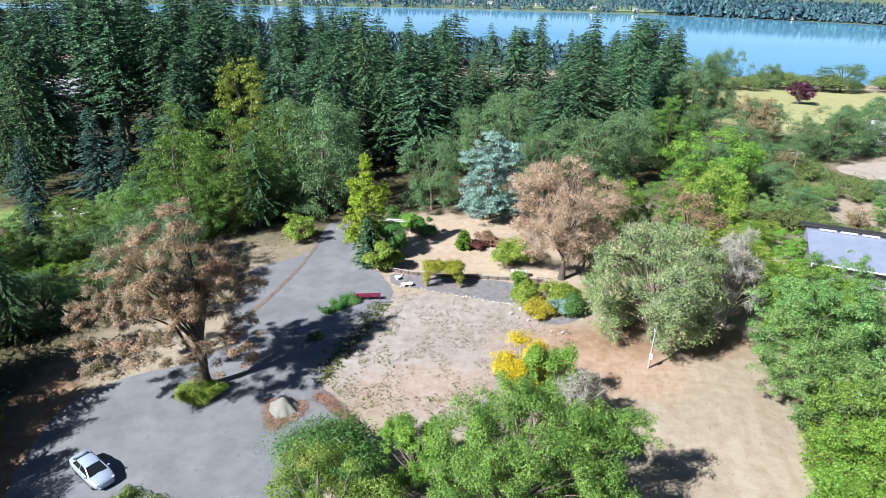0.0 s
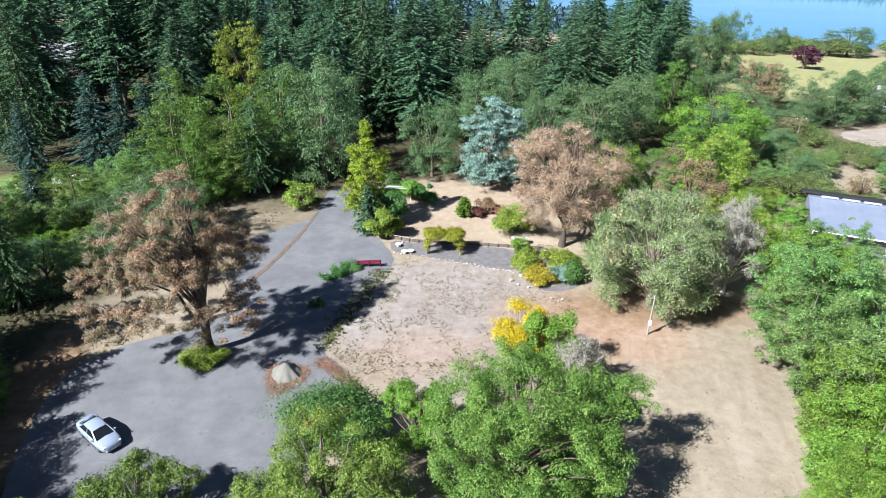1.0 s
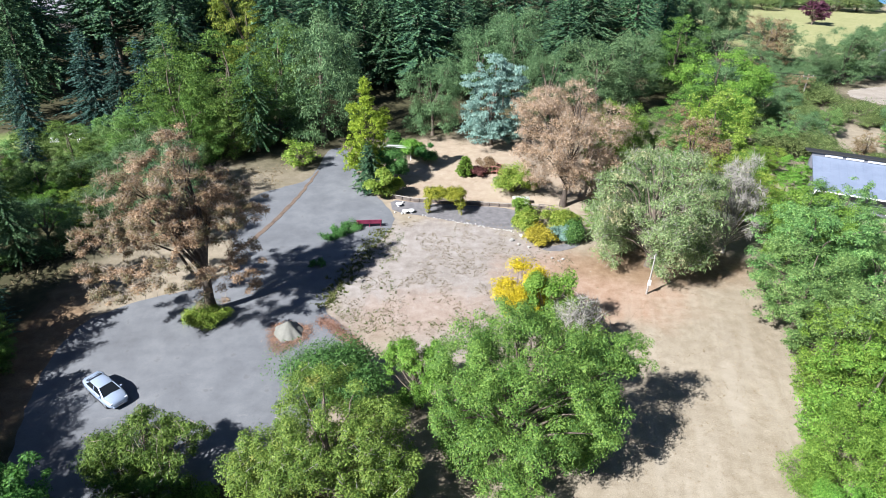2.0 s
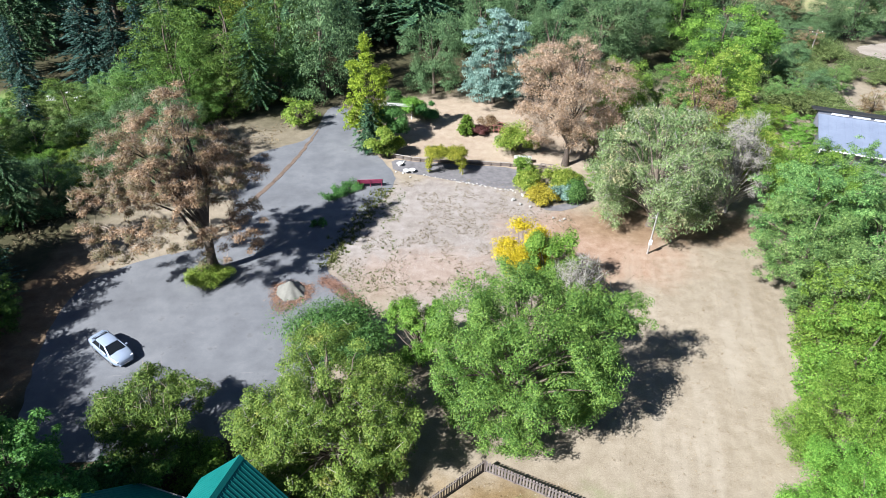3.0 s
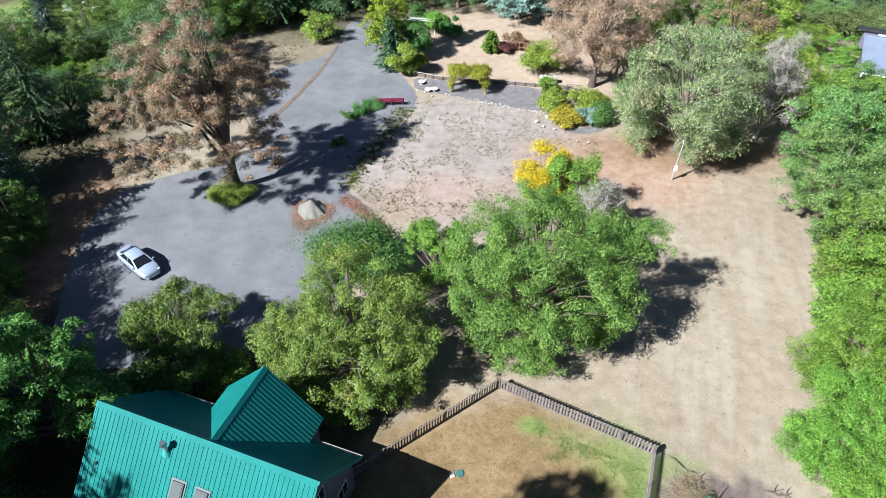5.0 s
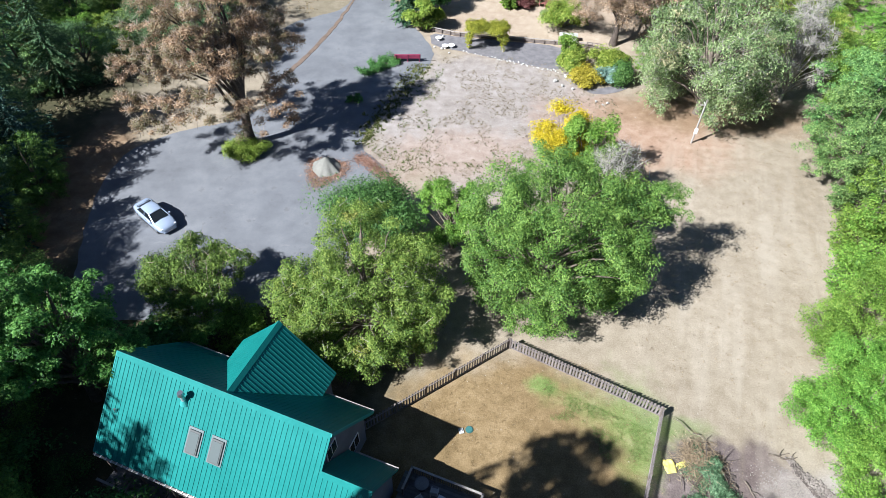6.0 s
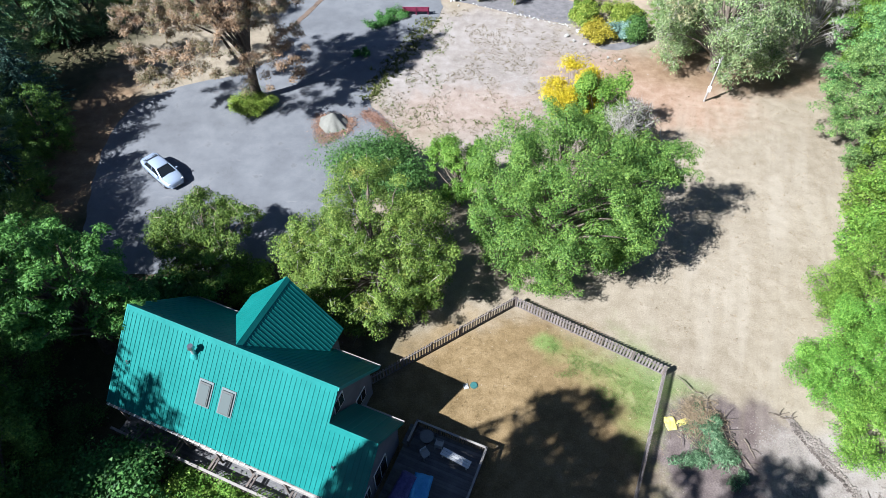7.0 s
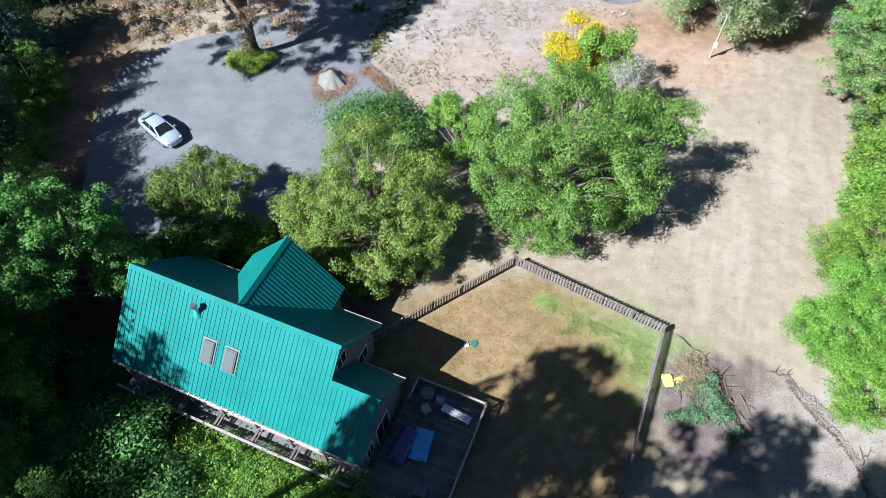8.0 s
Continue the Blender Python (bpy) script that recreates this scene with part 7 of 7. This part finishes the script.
CUTTINGS = leafy("cut_greenery", (0.035, 0.075, 0.035), (0.085, 0.155, 0.075), (0.18, 0.27, 0.15), 0.9, 0.2)


def brush_pile():
    rng = np.random.default_rng(31)
    ob = thing("brush_pile", (16.0, 18.7, 0), "heap of cut straw, branches and green cuttings", "brush pile")
    n = 3600
    spread = rng.random(n)
    base = np.c_[rng.normal(-0.5, 0.42 + 0.4 * spread, n) + 0.35 * spread, rng.normal(1.9, 0.75, n) - 0.7 * spread, np.abs(rng.normal(0.2, 0.2, n))]
    along = unit(rng.normal(size=(n, 3)) * [1, 1, 0.3] + [0.2, -0.5, 0.05])
    hung("straw", raw_mesh("straw", *blades(base, along, unit(rng.normal(size=(n, 3))), 0.2 + 0.55 * rng.random(n) ** 2, np.full(n, 0.022), plain=True)), STRAW, ob, "dry tan straw and stalks")["kind"] = "stuff"
    c = np.c_[rng.normal(0.55, 0.55, 40), rng.normal(-0.3, 1.25, 40), 0.12 + 0.45 * rng.random(40)]
    c[:, 0] -= 0.3 * c[:, 1]
    c = np.concatenate([c, np.c_[rng.normal(-0.9, 0.5, 10), rng.normal(-1.3, 0.3, 10), np.full(10, 0.12)]])
    hung("cut_greenery", raw_mesh("cut_greenery", *clump_leaves(rng, c, rng.uniform(0.2, 0.5, 50), 9000, 0.19, droop=0.5, plain=True, thin=0.16)), CUTTINGS, ob, "green leafy cuttings")["kind"] = "stuff"
    for i in range(26):
        a = rng.random() * 6.28
        s = np.array([rng.normal(0.3, 0.7), rng.normal(0.6, 1.2), 0.15 + 0.3 * rng.random()])
        e = s + np.array([np.cos(a), np.sin(a), 0.25 * rng.random()]) * rng.uniform(0.8, 1.9)
        hung("branch", raw_mesh("branch", *tube([s, (s + e) / 2 + rng.normal(0, 0.1, 3), e], [0.045, 0.03, 0.01], 5)), BARK, ob)


brush_pile()


def yellow_sheet(at, turn, w, d, seed, label):
    bm = bmesh.new()
    bmesh.ops.create_grid(bm, x_segments=10, y_segments=10, size=0.5)
    for v in bm.verts:
        x, y = v.co.x, v.co.y
        v.co = Vector((x * w * (1 + 0.3 * noise.noise((y * 3, seed, 0))), y * d, 0.1 + 0.12 * noise.noise((x * 4, y * 4, seed)) + 0.06))
    bmesh.ops.solidify(bm, geom=bm.faces[:], thickness=0.02)
    tagged(part("plastic_sheet", bm, YELLOW, at=pose(*at, 0, 0, turn), smooth=True), label, "plastic sheet", "yellow sheets")


yellow_sheet((13.75, 19.7, 0), 12, 0.7, 0.95, 1.0, "crumpled yellow plastic sheet on the soil")
yellow_sheet((14.75, 19.95, 0), 25, 1.1, 0.4, 5.0, "thin yellow plastic scrap on the soil")


def sticks(name, label, seed, spots, long, mat):
    rng = np.random.default_rng(seed)
    for x, y, a in spots:
        L = long * rng.uniform(0.7, 1.3)
        d = np.array([np.cos(a), np.sin(a), 0])
        p = np.array([x, y, 0.06]) + d * np.linspace(-L / 2, L / 2, 5)[:, None] + np.c_[rng.normal(0, 0.08, (5, 2)), 0.04 * rng.random(5)]
        ob = thing(name, (0, 0, 0), label, "branch", "fallen branches")
        hung("limb", raw_mesh("limb", *tube(p, np.linspace(0.07, 0.025, 5), 6)), mat, ob)
        q = p[2] + np.array([[0, 0, 0], [0.3 * np.cos(a + 0.9), 0.3 * np.sin(a + 0.9), 0.1], [0.7 * np.cos(a + 0.7), 0.7 * np.sin(a + 0.7), 0.05]])
        hung("side_twig", raw_mesh("side_twig", *tube(q, [0.035, 0.025, 0.01], 5)), mat, ob)


sticks("fallen_branch", "dry grey branch lying on churned soil", 3, [(21.2, 21.2, 0.2), (21.8, 20.9, 0.1), (25.6, 15.6, 0.9), (25.0, 13.6, 1.5), (24.6, 12.6, 0.3), (18.4, 17.4, -0.8), (18.7, 18.4, -1.2), (16.7, 21.6, 0.1), (15.2, 21.3, -0.5)], 1.3, BARK)
sticks("fallen_branch", "bleached branch propped on the stump", 4, [(17.6, 49.6, 0.8), (17.9, 49.0, -0.9), (17.2, 50.3, 1.5)], 1.9, PALE_BARK)


def clods(name, label, seed, line, width, count, r0, r1, mat):
    """A ridge of loose earth clods along a line."""
    rng = np.random.default_rng(seed)
    P = np.array(line, float)
    V, F, n = [], [], 0
    ico = bmesh.new()
    bmesh.ops.create_icosphere(ico, subdivisions=1, radius=1)
    iv = np.array([v.co[:] for v in ico.verts])
    fi = np.array([[v.index for v in f.verts] for f in ico.faces])
    ico.free()
    for _ in range(count):
        u = rng.random() * (len(P) - 1)
        k = int(u)
        q = P[k] + (P[k + 1] - P[k]) * (u - k) + rng.normal(0, width, 2)
        r = rng.uniform(r0, r1)
        V.append(iv * r * rng.uniform(0.45, 1.25, (1, 3)) * (1 + rng.normal(0, 0.26, (len(iv), 1))) + [q[0], q[1], r * 0.25])
        F.append(fi + n)
        n += len(iv)
    tagged(hung(name, raw_mesh(name, np.concatenate(V), np.concatenate(F)), mat), label, "soil", kind="stuff")


CLOD = surface("earth_clods", (0.11, 0.09, 0.078), (0.27, 0.235, 0.205), 0.95, scale=0.7, fine=9, relief=0.5)
RUBBLE = surface("pale_rubble", (0.15, 0.13, 0.112), (0.3, 0.272, 0.24), 0.95, scale=0.9, fine=9, relief=0.5)
# dark earth; along the rut its darkness stands for shade in the crack
DARK_EARTH = surface("dark_earth_and_rut_shade", (0.045, 0.036, 0.03), (0.12, 0.098, 0.084), 0.95, scale=1.2, fine=9, relief=0.5)
clods("clods", "ridge of loose earth thrown up by a wheel", 1, [(21.8, 20.9), (22.5, 19.6), (23.3, 18.2), (24.2, 17.1), (25.0, 15.2), (25.2, 12.0)], 0.13, 1500, 0.03, 0.11, CLOD)
clods("clods", "broken edge of earth along the rut, coloured dark for its shade", 5, [(21.9, 20.6), (22.4, 19.3), (23.2, 17.9), (24.1, 16.8), (24.9, 15.0), (25.1, 12.0)], 0.06, 700, 0.03, 0.1, DARK_EARTH)
clods("clods", "second ridge of loose earth beside the rut", 2, [(22.5, 20.0), (23.9, 18.6), (24.6, 17.6)], 0.13, 500, 0.03, 0.09, CLOD)
clods("clods", "dark earth heaped beside the cut branches", 6, [(17.0, 20.9), (17.5, 19.4), (17.8, 17.9), (17.7, 16.8)], 0.16, 420, 0.04, 0.14, DARK_EARTH)
clods("rubble", "pale stones and broken earth over the churned ground", 3, [(20.6, 19.0), (22.0, 17.5), (21.2, 15.2), (23.0, 13.5), (23.6, 16.0), (21.0, 12.5)], 0.85, 6000, 0.012, 0.055, RUBBLE)
clods("clods", "loose earth scattered under the trees by the field", 7, [(26.6, 17.0), (26.4, 14.0), (27.5, 12.0), (18.5, 14.5)], 0.8, 700, 0.02, 0.07, CLOD)
clods("pebbles", "small stones scattered over the bare lot", 4, [(-8, 52), (0, 58), (-4, 68), (8, 62), (3, 50), (12, 66)], 3.0, 900, 0.02, 0.06, ROCK)
